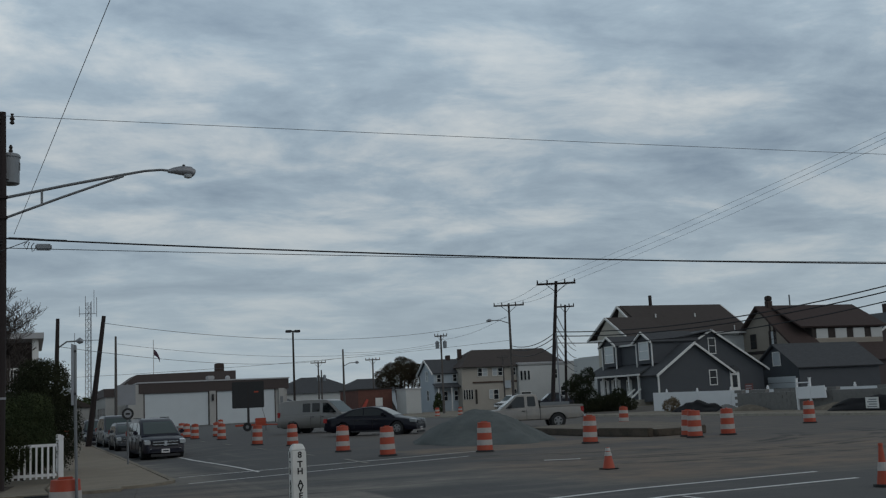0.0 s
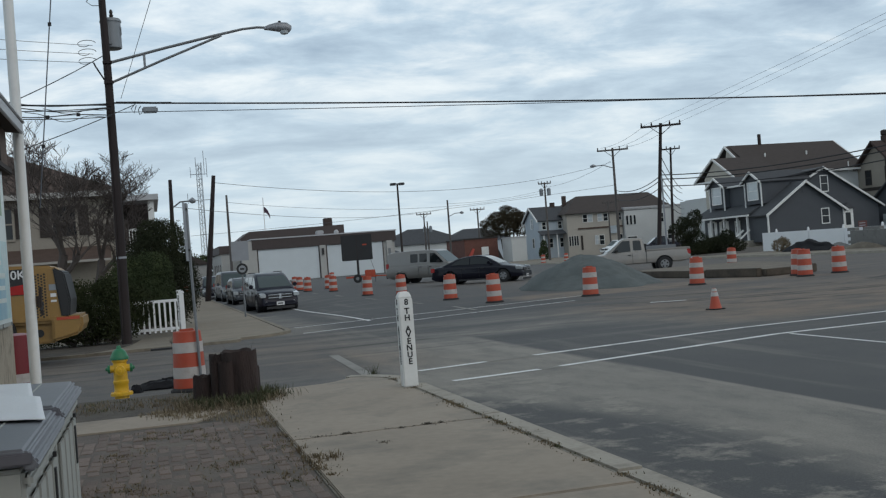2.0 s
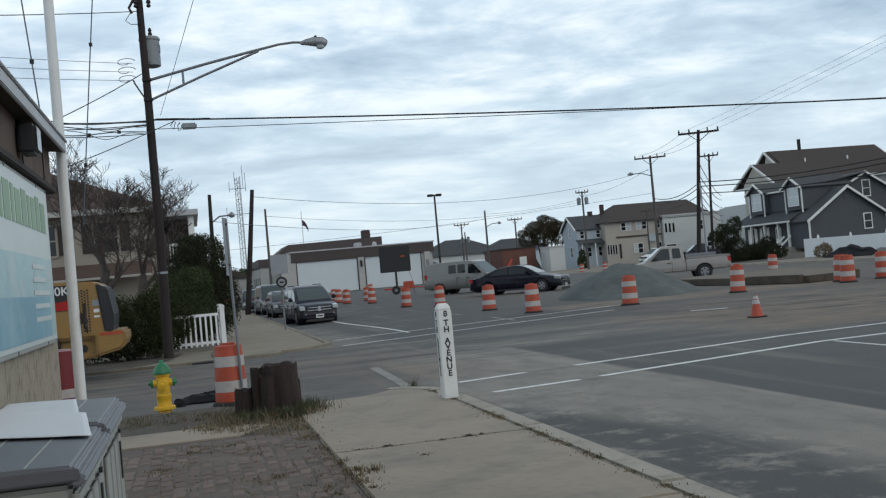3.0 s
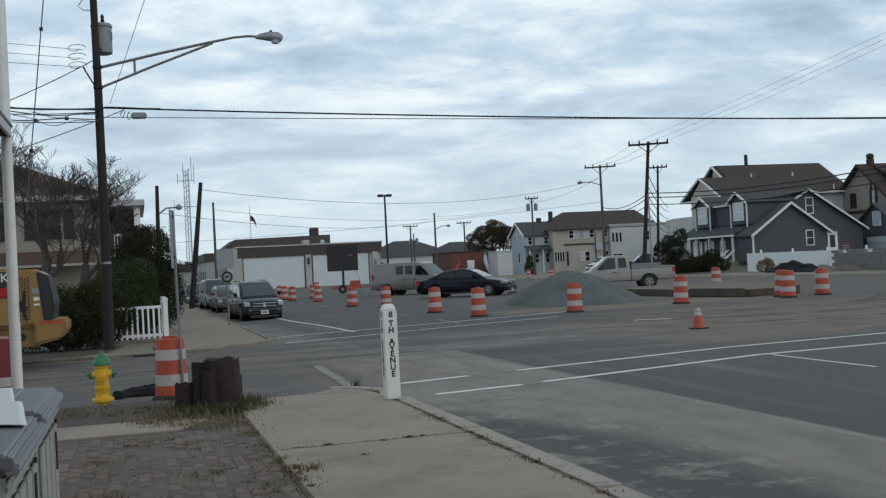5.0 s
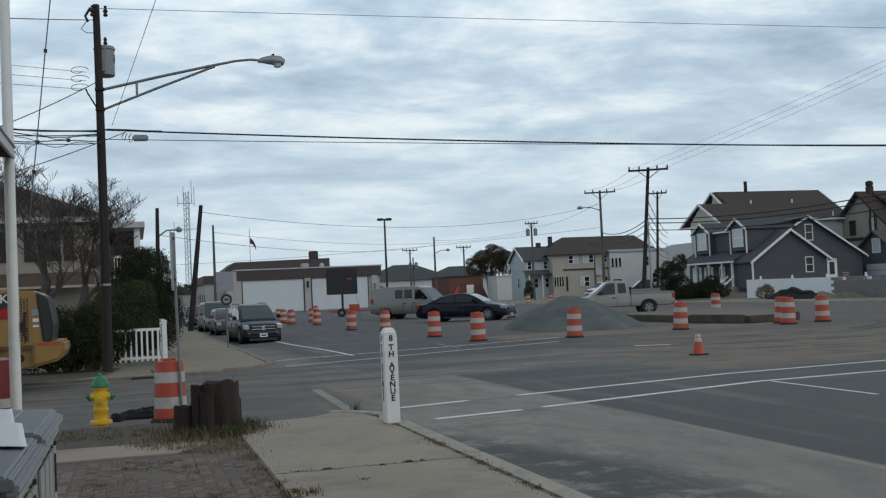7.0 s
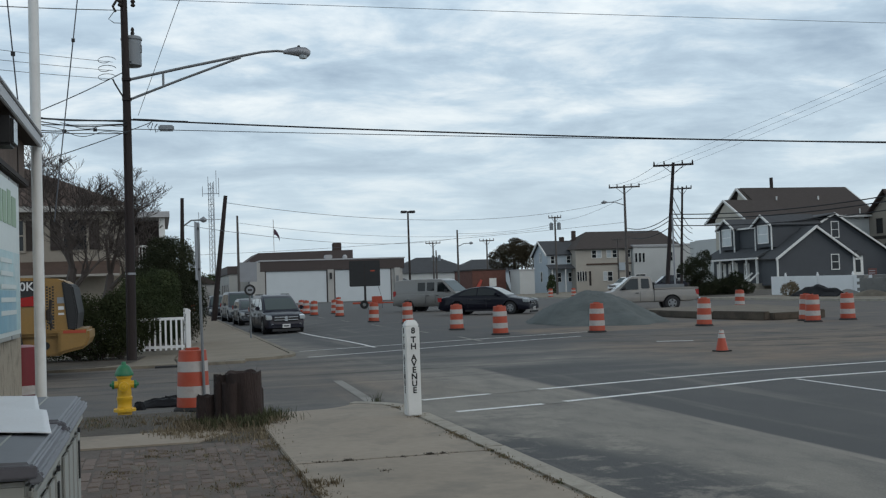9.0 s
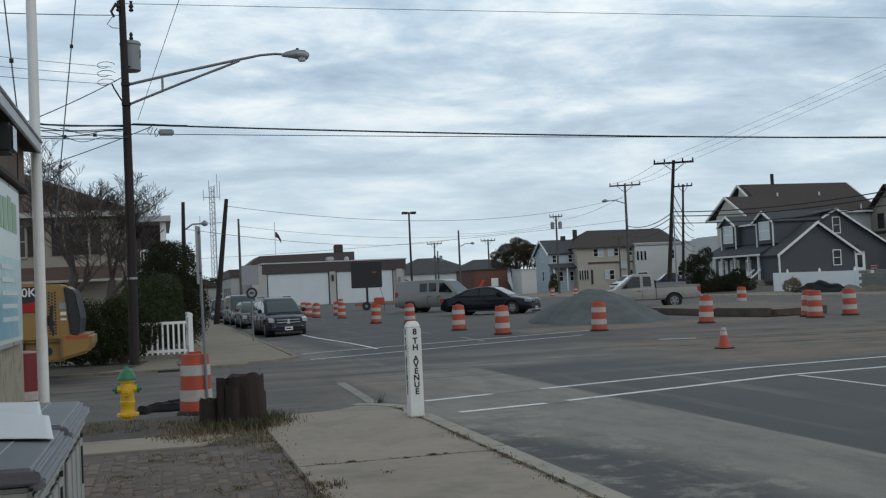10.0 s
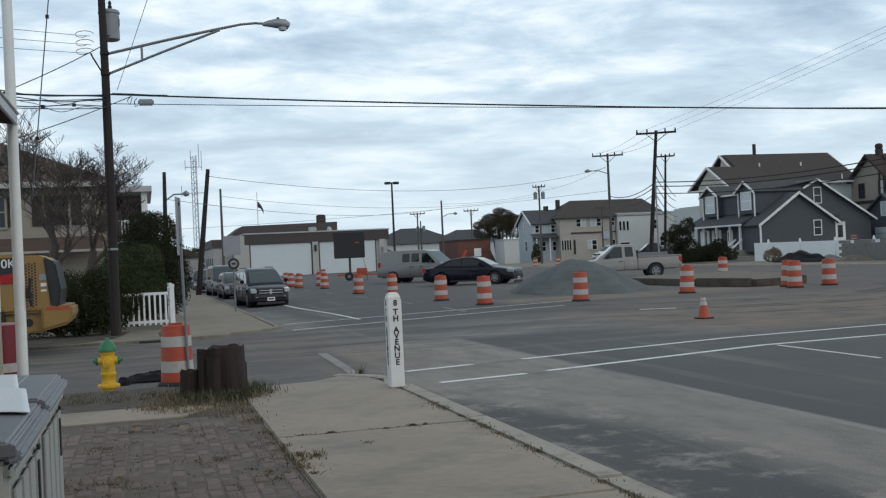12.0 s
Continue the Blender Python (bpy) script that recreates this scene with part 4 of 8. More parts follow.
def utility_pole():
    p = thing("utility_pole", "dark wooden utility pole with grey transformer and street light arm", "utility pole", (-0.56, 26.3, TOP - 0.03))
    part("shaft", Geo().tube([(-0.08, 0, 0), (-0.06, 0, 3), (-0.06, 0, 6), (-0.08, 0, 8.55)], [0.118, 0.108, 0.092, 0.078], 14), M_pole, p, smooth=True)
    t = part("transformer", Geo().lathe([(0.20, 6.93), (0.23, 6.95), (0.23, 7.55), (0.25, 7.56), (0.25, 7.60), (0.22, 7.64), (0.05, 7.68)], (0.07, 0.34, 0), 18), M_trafo, p, "grey steel transformer tank", smooth=True)
    part("bushing", Geo().lathe([(0.035, 7.66), (0.05, 7.72), (0.03, 7.76), (0.045, 7.80), (0.02, 7.86)], (0.10, 0.30, 0), 10), M_dkwood, t)
    part("lug", Geo().tube([(0.22, 0.25, 7.5), (0.30, 0.25, 7.42), (0.30, 0.25, 7.25), (0.23, 0.25, 7.2)], 0.012), M_galv, t)
    part("bracket", Geo().box(-0.03, 0.07, 0.05, 0.14, 7.0, 7.5), M_galv, p)
    arm = part("light_arm", Geo().tube([(0.0, 0, 6.55), (1.3, 0.0, 6.87), (2.45, 0.03, 7.14), (3.1, 0.03, 7.28), (3.45, 0.0, 7.31), (4.0, 0, 7.28)], [0.034, 0.034, 0.034, 0.03, 0.03, 0.03], 8), M_galv, p, "tubular steel arm", smooth=True)
    part("lower_tube", Geo().tube([(0.0, 0, 6.08), (1.2, 0, 6.58), (2.6, 0.03, 7.14)], 0.03, 8), M_galv, arm, smooth=True)
    part("strut", Geo().tube([(0.78, 0, 6.41), (0.78, 0, 6.74)], 0.028, 6), M_galv, arm)
    head = part("lamp_head", Geo().tube([(3.62, 0, 7.28), (3.75, 0, 7.30), (3.95, 0, 7.31), (4.15, 0, 7.29), (4.25, 0, 7.25), (4.27, 0, 7.24)], [0.04, 0.075, 0.115, 0.125, 0.09, 0.03], 14), M_alu, arm, "grey cobra head street lamp", smooth=True)
    part("refractor", Geo().lathe([(0.02, 7.12), (0.09, 7.14), (0.115, 7.21)], (4.1, 0, 0), 14), M_glass_pale, head, smooth=True)
    part("photocell", Geo().lathe([(0.035, 7.38), (0.035, 7.45), (0.02, 7.46)], (4.0, 0, 0), 10), M_black, head)
    for z in (6.08, 6.55):
        part("clamp", Geo().box(-0.16, 0.05, -0.12, 0.02, z - 0.03, z + 0.03), M_pole, p)
    part("band", Geo().lathe([(0.118, 1.98), (0.118, 2.03)], (-0.065, 0, 0), 14), M_alu, p)
    for s, x in ((1, -0.16), (1, 0.13)):
        ins = part("insulator", Geo().lathe([(0.03, 8.25), (0.06, 8.28), (0.03, 8.33), (0.06, 8.37), (0.025, 8.45), (0.04, 8.5)], (x, -0.1, 0), 10), M_dkwood, p)
    part("cutout", Geo().tube([(-0.20, -0.1, 8.45), (-0.32, -0.1, 8.25), (-0.26, -0.1, 8.12)], 0.03), M_dkwood, p)
    part("jumper", Geo().tube([(-0.28, -0.1, 8.15), (-0.42, -0.1, 7.95), (-0.30, -0.1, 7.86), (-0.10, -0.1, 7.86)], 0.009), M_wire, p)
    part("conduit", Geo().tube([(-0.15, -0.10, 0.1), (-0.14, -0.09, 5.4)], 0.016), M_pole, p)
    part("service_brace", Geo().tube([(-0.12, -0.05, 6.1), (-0.32, -0.1, 6.45), (-0.36, -0.1, 6.55)], 0.018), M_wire, p)
    b = thing("splice_box", "grey cable splice box hanging under the line", "splice box", (0.26, 26.2, 5.55))
    part("box", Geo().box(-0.18, 0.18, -0.08, 0.08, -0.11, 0.03), M_trafo, b, bevel=0.03)
    part("hanger", Geo().tube([(-0.20, 0, 0.06), (-0.26, 0, -0.02), (-0.24, 0, -0.14), (-0.18, 0, -0.10)], 0.010), M_wire, b)
    part("hanger", Geo().tube([(-0.34, 0, 0.10), (-0.42, 0, 0.0), (-0.36, 0, -0.10), (-0.30, 0, 0.08)], 0.010), M_wire, b)
    part("strap", Geo().tube([(-0.75, 0, 0.16), (-0.3, 0, 0.145), (0.1, 0, 0.12), (0.5, 0, 0.11)], 0.026), M_wire, b)


utility_pole()


def wire(p, q, sag, r, material=M_wire, label="thin overhead cable between poles", n=26):
    p, q = Vector(p), Vector(q)
    pts = [p + (q - p) * (i / n) - Vector((0, 0, sag * 4 * (i / n) * (1 - i / n))) for i in range(n + 1)]
    return solo("overhead_wire", Geo().tube(pts, r, 5), material, label, "wire", group="overhead wires")


UP = Vector((-0.56, 26.3, 0))
wire(UP + Vector((-0.05, -0.1, 8.55)), (38, 23.2, 7.95), 0.06, 0.007, M_wireg, label="thin overhead conductor crossing the street")
wire(UP + Vector((-0.05, 0, 5.72)), (38, 23.2, 4.90), 0.31, 0.020, label="thick black telephone cable crossing the street")
wire(UP + Vector((-0.05, 0, 5.50)), (38, 23.2, 4.85), 0.15, 0.009, label="thin lower cable crossing the street")
wire((-0.37, 26.3, 5.82), (1.66, 9.35, 8.03), 0.0, 0.006, M_wireg, "thin service wire passing overhead")
for z, dz, r in ((5.7, -0.55, 0.020), (5.62, -0.75, 0.011), (5.4, -0.5, 0.010)):
    wire(UP + Vector((-0.1, 0, z)), (-7.5, 15.0, z + dz), 0.35, r, label="sagging black cable running behind the shop")
for z in (7.05, 6.85, 6.65):
    wire(UP + Vector((-0.35, -0.1, z)), (-8.5, 14.0, z - 1.5), 0.1, 0.006, M_wireg, "thin service conductor from the pole")
wire(UP + Vector((-0.15, 0, 6.82)), (-3.6, 19.8, 4.2), 0.1, 0.011, label="dark guy cable slanting from the pole")
wire(UP + Vector((0.5, 0.2, 5.7)), (-3.9, 20.0, 3.4), 0.08, 0.010, label="dark guy cable slanting under the lines")
wire(UP + Vector((-0.1, 0, 8.3)), (-7.5, 15, 5.7), 0.1, 0.010, label="thin overhead conductor from the pole top")


def splice_tangle():
    rnd = random.Random(4)
    way = Vector((-6.94, -11.3, 0)).normalized()
    for k, (z0, z1, t1) in enumerate(((5.66, 5.20, 7.0), (5.60, 5.02, 6.4), (5.44, 4.98, 6.6), (5.42, 5.16, 3.2), (5.62, 5.30, 2.6))):
        ph, wave = rnd.uniform(0, 6), rnd.uniform(0.04, 0.09)
        pts = []
        for i in range(25):
            u = i / 24
            p = UP + way * (t1 * u)
            pts.append((p.x, p.y, z0 + (z1 - z0) * u - 0.10 * 4 * u * (1 - u) + wave * math.sin(ph + 9 * u) * math.sin(math.pi * u)))
        solo("drop_cable", Geo().tube(pts, 0.012 if k < 3 else 0.008, 5), M_wire, "wavy black drop cable running from the pole", "wire", group="drop cables")
        for i in (5, 9, 14, 18):
            p = Vector(pts[i])
            if k == 2:
                solo("cable_clamp", Geo().box(p.x - 0.04, p.x + 0.04, p.y - 0.03, p.y + 0.03, p.z - 0.035, p.z + 0.03), M_wire, "small black clamp on the drop cable", "clamp", group="cable clamps")
    for z in (7.1, 6.9, 6.7):
        c = UP + Vector((-0.5, -0.15, z))
        solo("drop_cable", Geo().tube([c + Vector((0.16 * math.cos(a * 0.5) + 0.06 - 0.012 * a, 0, 0.07 * math.sin(a * 0.5) - 0.002 * a)) for a in range(13)], 0.008, 5), M_wire, "looped service connector beside the pole", "wire", group="drop cables")


splice_tangle()


def cross_pole(x, y, z, lean, r=0.15, arms=((0.25, 1.3),), ang=26, label="wooden utility pole with a crossarm", lamp=None, trafos=False, material=M_pole):
    p = thing("utility_pole", label, "utility pole", (x - lean, y, 0), rz=-ang, group="utility poles down the street")
    top = (lean, 0, z)
    part("shaft", Geo().tube([(0, 0, 0), (lean * 0.5, 0, z * 0.5), top], [r, r * 0.85, r * 0.65], 9), material, p, smooth=True)
    for d, w in arms:
        zc = z - d
        xc = lean * (1 - d / z)
        part("crossarm", Geo().box(xc - w, xc + w, -r - 0.10, -r + 0.03, zc - 0.07, zc + 0.07), material, p)
        for s in (-0.95, -0.45, 0.45, 0.95):
            part("insulator", Geo().lathe([(0.03, zc + 0.07), (0.07, zc + 0.12), (0.04, zc + 0.26), (0.06, zc + 0.30)], (xc + s * w, -r - 0.03, 0), 7), material, p)
        for s in (-1, 1):
            part("brace", Geo().tube([(xc + s * w * 0.5, -r - 0.03, zc - 0.07), (xc, -r, zc - 0.65)], 0.025, 5), material, p)
    if trafos:
        for s in (-0.45, 0.45):
            part("transformer", Geo().lathe([(0.22, z - 1.6), (0.24, z - 0.85), (0.1, z - 0.7)], (lean + s, -0.1, 0), 12), M_trafo, p, "grey transformer can", smooth=True)
    if lamp:
        zl, dx = lamp
        a = part("light_arm", Geo().tube([(lean * 0.8, 0, zl - 0.35), (dx * 0.5, 0, zl - 0.02), (dx, 0, zl)], 0.045, 6), M_galv, p)
        part("lamp_head", Geo().tube([(dx * 0.92, 0, zl), (dx * 1.06, 0, zl + 0.02), (dx * 1.22, 0, zl - 0.03)], [0.07, 0.17, 0.07], 8), M_alu, a, "grey cobra head lamp", smooth=True)
    return p


cross_pole(36.1, 71.4, 9.9, 0.85, 0.17, ((0.2, 1.42),), 26, "dark leaning utility pole with a wide crossarm")
cross_pole(41.2, 91.1, 10.2, 0.0, 0.15, ((0.2, 1.4),), 24, "wooden utility pole with crossarm and street lamp", lamp=(8.7, -1.75), material=M_poleg)
cross_pole(50.4, 97.8, 10.6, 0.5, 0.15, ((0.2, 0.9),), 27, "wooden utility pole with a short crossarm")
cross_pole(45.9, 121.6, 9.4, 0.0, 0.15, ((0.15, 0.75),), 20, "wooden utility pole with twin transformer cans", trafos=True, material=M_poleg)
cross_pole(32.1, 115.6, 7.7, 0.0, 0.14, (), 15, "plain wooden utility pole with street lamp", lamp=(6.2, 1.4), material=M_poleg)
cross_pole(44.0, 143.4, 7.8, 0.0, 0.15, ((0.2, 1.0),), 17, "distant wooden utility pole with crossarm", material=M_poleg)
cross_pole(39.3, 155.1, 8.1, 0.0, 0.15, ((0.2, 1.1),), 14, "distant wooden utility pole with crossarm", material=M_poleg)
cross_pole(41.0, 160.0, 7.0, 0.0, 0.15, (), 14, "distant pole with a transformer can", trafos=True, material=M_poleg)
cross_pole(3.80, 62.5, 7.1, 0.82, 0.17, (), 0, "dark leaning wooden pole beside the pavement")
cross_pole(1.3, 58.0, 6.6, 0.12, 0.14, (), 0, "short dark pole with a street lamp", lamp=(5.45, 1.1))
cross_pole(6.5, 91.8, 8.0, 0.0, 0.13, (), 0, "plain grey wooden pole", material=M_poleg)
cross_pole(62.0, 140.0, 7.5, 0.0, 0.13, ((0.3, 0.8),), 24, "distant wooden utility pole with crossarm", material=M_poleg)


def parking_lamp():
    p = thing("lamp_post", "tall dark lamp post with twin square heads", "lamp post", (24.6, 107.0, 0))
    part("shaft", Geo().tube([(0, 0, 0), (0, 0, 9.2)], [0.13, 0.09], 10), M_dkwood, p)
    for s in (-1, 1):
        part("lamp_head", Geo().box(s * 0.15, s * 0.72, -0.25, 0.25, 9.05, 9.3), M_black, p, bevel=0.04)
    part("crown", Geo().box(-0.3, 0.3, -0.05, 0.05, 9.15, 9.25), M_black, p)


parking_lamp()
solo("lamp_post", Geo().tube([(35.0, 69.5, 0), (35.0, 69.5, 6.0)], 0.06, 8), M_alu, "slim pale metal post beside the leaning pole", "lamp post")
LP = Vector((36.1, 71.2, 9.75))
for dx, dz in ((-1.2, 0.1), (0.0, 0.1), (1.2, 0.1)):
    wire(LP + Vector((dx, 0, dz)), (35.3 + dx * 0.8, 30.0, 12.9 + 0.15 * dx), 0.25, 0.008, M_wireg, "thin overhead conductor along the avenue")
    wire(LP + Vector((dx, 0, dz)), (41.2 + dx, 91.0, 10.2), 0.3, 0.012, M_wireg, "thin overhead conductor along the avenue", 12)
for z, r in ((6.2, 0.036), (5.9, 0.036), (5.4, 0.032)):
    wire((35.9, 71.3, z), (43.0, 40.0, z + 0.9), 0.9, r, label="heavy black cable strung along the avenue")
    wire((35.9, 71.3, z), (41.2, 91.0, z + 0.1), 0.5, r * 0.9, label="heavy black cable strung along the avenue", n=12)
for z0, z1 in ((7.6, 7.4), (6.6, 6.9), (5.9, 6.0), (5.2, 5.0), (4.6, 4.4)):
    wire((36.0, 71.4, z0), (62, 118, z1), 0.4, 0.03, label="dark cable behind the avenue poles", n=12)
for a, b, s in (((3.8, 62.5, 6.7), (40.9, 91, 8.9), 1.4), ((6.5, 91.8, 7.4), (46, 121.6, 8.2), 1.2), ((1.3, 58, 5.2), (32.1, 115.6, 6.8), 0.8),
                ((-5, 100, 5.0), (41.0, 91.0, 6.8), 0.5), ((40.9, 91, 9.0), (45.9, 121, 8.8), 0.4), ((32.1, 115.6, 7.3), (45.9, 121.6, 8.5), 0.3)):
    wire(a, b, s, 0.014, M_wireg, "thin distant overhead wire")


def radio_tower():
    t = thing("radio_tower", "tall slim lattice radio mast with whip antennas", "tower", (8.6, 180.0, 0))
    h, r = 19.6, 0.5
    legs = [(r * math.cos(a), r * math.sin(a)) for a in (0.5, 2.6, 4.7)]
    for x, y in legs:
        part("leg", Geo().tube([(x, y, 0), (x * 0.8, y * 0.8, h)], 0.05, 5), M_alu, t)
    g = Geo()
    n = 22
    for i in range(n):
        for k in range(3):
            (x0, y0), (x1, y1) = legs[k], legs[(k + 1) % 3]
            g.tube([(x0, y0, h * i / n), (x1, y1, h * (i + 1) / n)], 0.025, 4, False)
            g.tube([(x0, y0, h * i / n), (x1, y1, h * i / n)], 0.025, 4, False)
    part("lattice", g, M_alu, t)
    for z, w in ((17.8, 1.3), (13.6, 2.0), (3.2, 1.4)):
        part("side_arm", Geo().tube([(-w * 1.0, 0, z), (w, 0, z)], 0.05, 5), M_alu, t)
        for s in (-1, 1):
            part("antenna", Geo().tube([(s * w, 0, z - 0.5), (s * w, 0, z + (2.6 if s > 0 else 1.2))], 0.05, 5), M_alu, t)
    for x, z0, z1 in ((0.9, 17.9, 21.6), (-0.4, 19, 20.6), (0.5, 0, 19.8)):
        part("antenna", Geo().tube([(x, 0, z0), (x, 0, z1)], 0.05, 5), M_alu, t)


radio_tower()

solo("storm_drain", Geo().box(-0.12, 0.45, 24.60, 24.76, -0.05, 0.045), M_black, "black storm drain slot under the kerb", kind="structure")

# ---- buildings ----


def window_at(parent, x0, x1, z0, z1, y, face="-y", glass=M_glass, trim=M_white, bars=True, shutter=None):
    """A framed window on a wall that faces -y (x0..x1 along x, wall at y) or -x (x0..x1 along y, wall at x = y)."""
    def bx(a0, a1, d0, d1, b0, b1):
        return Geo().box(a0, a1, y - d1, y - d0, b0, b1) if face == "-y" else Geo().box(y - d1, y - d0, a0, a1, b0, b1)
    t = min(0.10, (x1 - x0) * 0.12)
    w = part("window", bx(x0, x1, 0.004, 0.02, z0, z1), glass, parent)
    for a in ((x0 - t, x0), (x1, x1 + t)):
        part("frame", bx(*a, 0.0, 0.06, z0 - t, z1 + t), trim, w)
    for a in ((z0 - t, z0), (z1, z1 + t)):
        part("frame", bx(x0, x1, 0.0, 0.06, *a), trim, w)
    if bars:
        m = (z0 + z1) / 2
        part("sash_bar", bx(x0, x1, 0.02, 0.045, m - 0.03, m + 0.03), trim, w)
    if shutter:
        for a in ((x0 - t - 0.45, x0 - t - 0.02), (x1 + t + 0.02, x1 + t + 0.45)):
            part("shutter", bx(*a, 0.0, 0.05, z0, z1), shutter, w)
    return w


def clapboards(parent, x0, x1, y, z0, z1, material, step=0.2, face="-y", gable=None):
    """Overlapping boards, each a proud strip; gable: (x_apex, z_apex) cuts them to a triangle above z1."""
    g = Geo()
    z = z0
    top = gable[1] if gable else z1
    while z < top - 0.05:
        a, b = x0, x1
        zz = min(z + step, top)
        if gable and zz > z1:
            k = (zz - z1) / (gable[1] - z1)
            a, b = x0 + (gable[0] - x0) * k, x1 + (gable[0] - x1) * k
        if b - a > 0.1:
            if face == "-y":
                g.prism([(y - 0.028, z), (y, z), (y, zz), (y - 0.006, zz)], a, b, "x")
            else:
                g.prism([(y - 0.028, z), (y, z), (y, zz), (y - 0.006, zz)], a, b, "y")
        z += step
    return part("siding", g, material, parent, kind="stuff")


def roof_slab(name, parent, p0, p1, p2, p3, t, material, label=""):
    """A sloped slab through four corners, drawn downwards by t."""
    vs = [Vector(p) for p in (p0, p1, p2, p3)]
    n = (vs[1] - vs[0]).cross(vs[3] - vs[0]).normalized()
    if n.z < 0:
        n = -n
    g = Geo().add([v for v in vs] + [v - n * t for v in vs], [(0, 1, 2, 3), (7, 6, 5, 4), (0, 4, 5, 1), (1, 5, 6, 2), (2, 6, 7, 3), (3, 7, 4, 0)])
    return part(name, g, material, parent, label)


def rake(parent, a, b, w=0.22, d=0.08, material=M_white):
    """A trim board along a roof edge from a to b."""
    a, b = Vector(a), Vector(b)
    g = Geo()
    s = Vector((0, 0, w / 2))
    n = (b - a).cross(s).normalized() * d
    g.add([a - s - n, a + s - n, b + s - n, b - s - n, a - s + n, a + s + n, b + s + n, b - s + n], [(0, 1, 2, 3), (7, 6, 5, 4), (0, 4, 5, 1), (1, 5, 6, 2), (2, 6, 7, 3), (3, 7, 4, 0)])
    return part("trim_board", g, material, parent, "white trim board")


def dark_house():
    h = thing("house", "slate grey sided house with white trim, dormers and porch", "house")
    z0 = 0.5
    # main body, its ridge running away from the street corner
    xa, xm, xb, y0, y1, ze, zr = 62.9, 69.5, 76.2, 101.0, 113.0, 3.75, 8.0
    part("wall", Geo().prism([(xa, z0), (xb, z0), (xb, ze), (xm, zr - 0.12), (xa, ze + 0.3)], y0, y1, "y"), M_siding_dk, h)
    clapboards(h, xa, xb, y0, z0, ze, M_siding_dk, 0.22, gable=(xm, zr - 0.2))
    roof_slab("roof", h, (xm, y0 - 0.4, zr), (60.2, y0 - 0.4 + 0.3, 3.5), (60.2, y1, 3.5), (xm, y1, zr), 0.18, M_shingle, "grey shingle roof")
    roof_slab("roof", h, (xm, y0 - 0.4, zr), (xb + 0.5, y0 - 0.4, ze - 0.25), (xb + 0.5, y1, ze - 0.25), (xm, y1, zr), 0.18, M_shingle, "grey shingle roof")
    rake(h, (xm, y0 - 0.44, zr - 0.1), (xb + 0.5, y0 - 0.44, ze - 0.35))
    rake(h, (xm, y0 - 0.44, zr - 0.1), (66.0, y0 - 0.44, 6.05))
    # projecting gable
    ga, gm, gb, gy, gze, gzr = 60.8, 65.25, 69.7, 98.0, 3.35, 6.5
    part("wall", Geo().prism([(ga, z0), (gb, z0), (gb, gze), (gm, gzr - 0.1), (ga, gze)], gy, y0 + 1.2, "y"), M_siding_dk, h)
    clapboards(h, ga, gb, gy, z0, gze, M_siding_dk, 0.22, gable=(gm, gzr - 0.2))
    roof_slab("roof", h, (gm, gy - 0.35, gzr), (ga - 0.35, gy - 0.35, gze - 0.12), (ga - 0.35, y0 + 3, gze - 0.12), (gm, y0 + 3, gzr), 0.16, M_shingle, "grey shingle roof")
    roof_slab("roof", h, (gm, gy - 0.35, gzr), (gb + 0.35, gy - 0.35, gze - 0.12), (gb + 0.35, y0 + 2, gze - 0.12), (gm, y0 + 2, gzr), 0.16, M_shingle, "grey shingle roof")
    rake(h, (gm, gy - 0.40, gzr - 0.1), (ga - 0.35, gy - 0.40, gze - 0.22), 0.26)
    rake(h, (gm, gy - 0.40, gzr - 0.1), (gb + 0.35, gy - 0.40, gze - 0.22), 0.26)
    part("corner_board", Geo().box(ga - 0.03, ga + 0.12, gy - 0.05, gy + 0.1, z0, gze), M_white, h)
    part("downspout", Geo().box(gb - 0.10, gb + 0.05, gy - 0.10, gy, z0, gze), M_white, h, "white downspout")
    window_at(h, 67.1, 67.9, 2.0, 3.45, gy - 0.03)
    window_at(h, 69.3, 70.1, 5.4, 7.0, y0 - 0.03)
    part("vent", Geo().box(gm - 0.25, gm + 0.25, gy - 0.06, gy - 0.03, 5.2, 5.75), M_siding_dk, h)
    # side entry beside the gable
    e = part("side_entry", Geo().box(70.0, 71.3, 98.6, 101.1, z0, 3.3), M_white, h, "white glazed side entry", bevel=0.03)
    part("pane", Geo().box(70.35, 70.95, 98.58, 98.6, 1.6, 2.9), M_glass, e)
    part("side_roof", Geo().prism([(69.8, 3.3), (71.5, 3.3), (70.65, 3.9)], 98.4, 101.0, "y"), M_shingle, e)
    # porch along the avenue side
    part("porch_wall", Geo().box(61.9, 62.9, 101.0, 113.0, z0, 3.6), M_siding_dk, h)
    part("gutter", Geo().box(60.08, 60.24, 100.6, 113.0, 3.28, 3.46), M_white, h, "white gutter")
    part("porch_floor", Geo().box(60.3, 62.0, 101.0, 113.0, 0.0, 0.75), M_kerb, h)
    for y in (101.2, 103.2, 106.0, 108.8, 111.4):
        part("porch_post", Geo().box(60.35, 60.55, y, y + 0.2, 0.75, 3.35), M_white, h, "white porch post")
    window_at(h, 101.6, 102.5, 1.3, 3.0, 61.9, "-x", M_glass, shutter=M_white)
    window_at(h, 108.2, 109.1, 1.3, 3.0, 61.9, "-x", M_glass, shutter=M_white)
    window_at(h, 110.8, 111.7, 1.3, 3.0, 61.9, "-x", M_glass, shutter=M_white)
    d = part("front_door", Geo().box(61.84, 61.9, 105.2, 106.3, 0.75, 2.95), M_white, h, "white panelled front door")
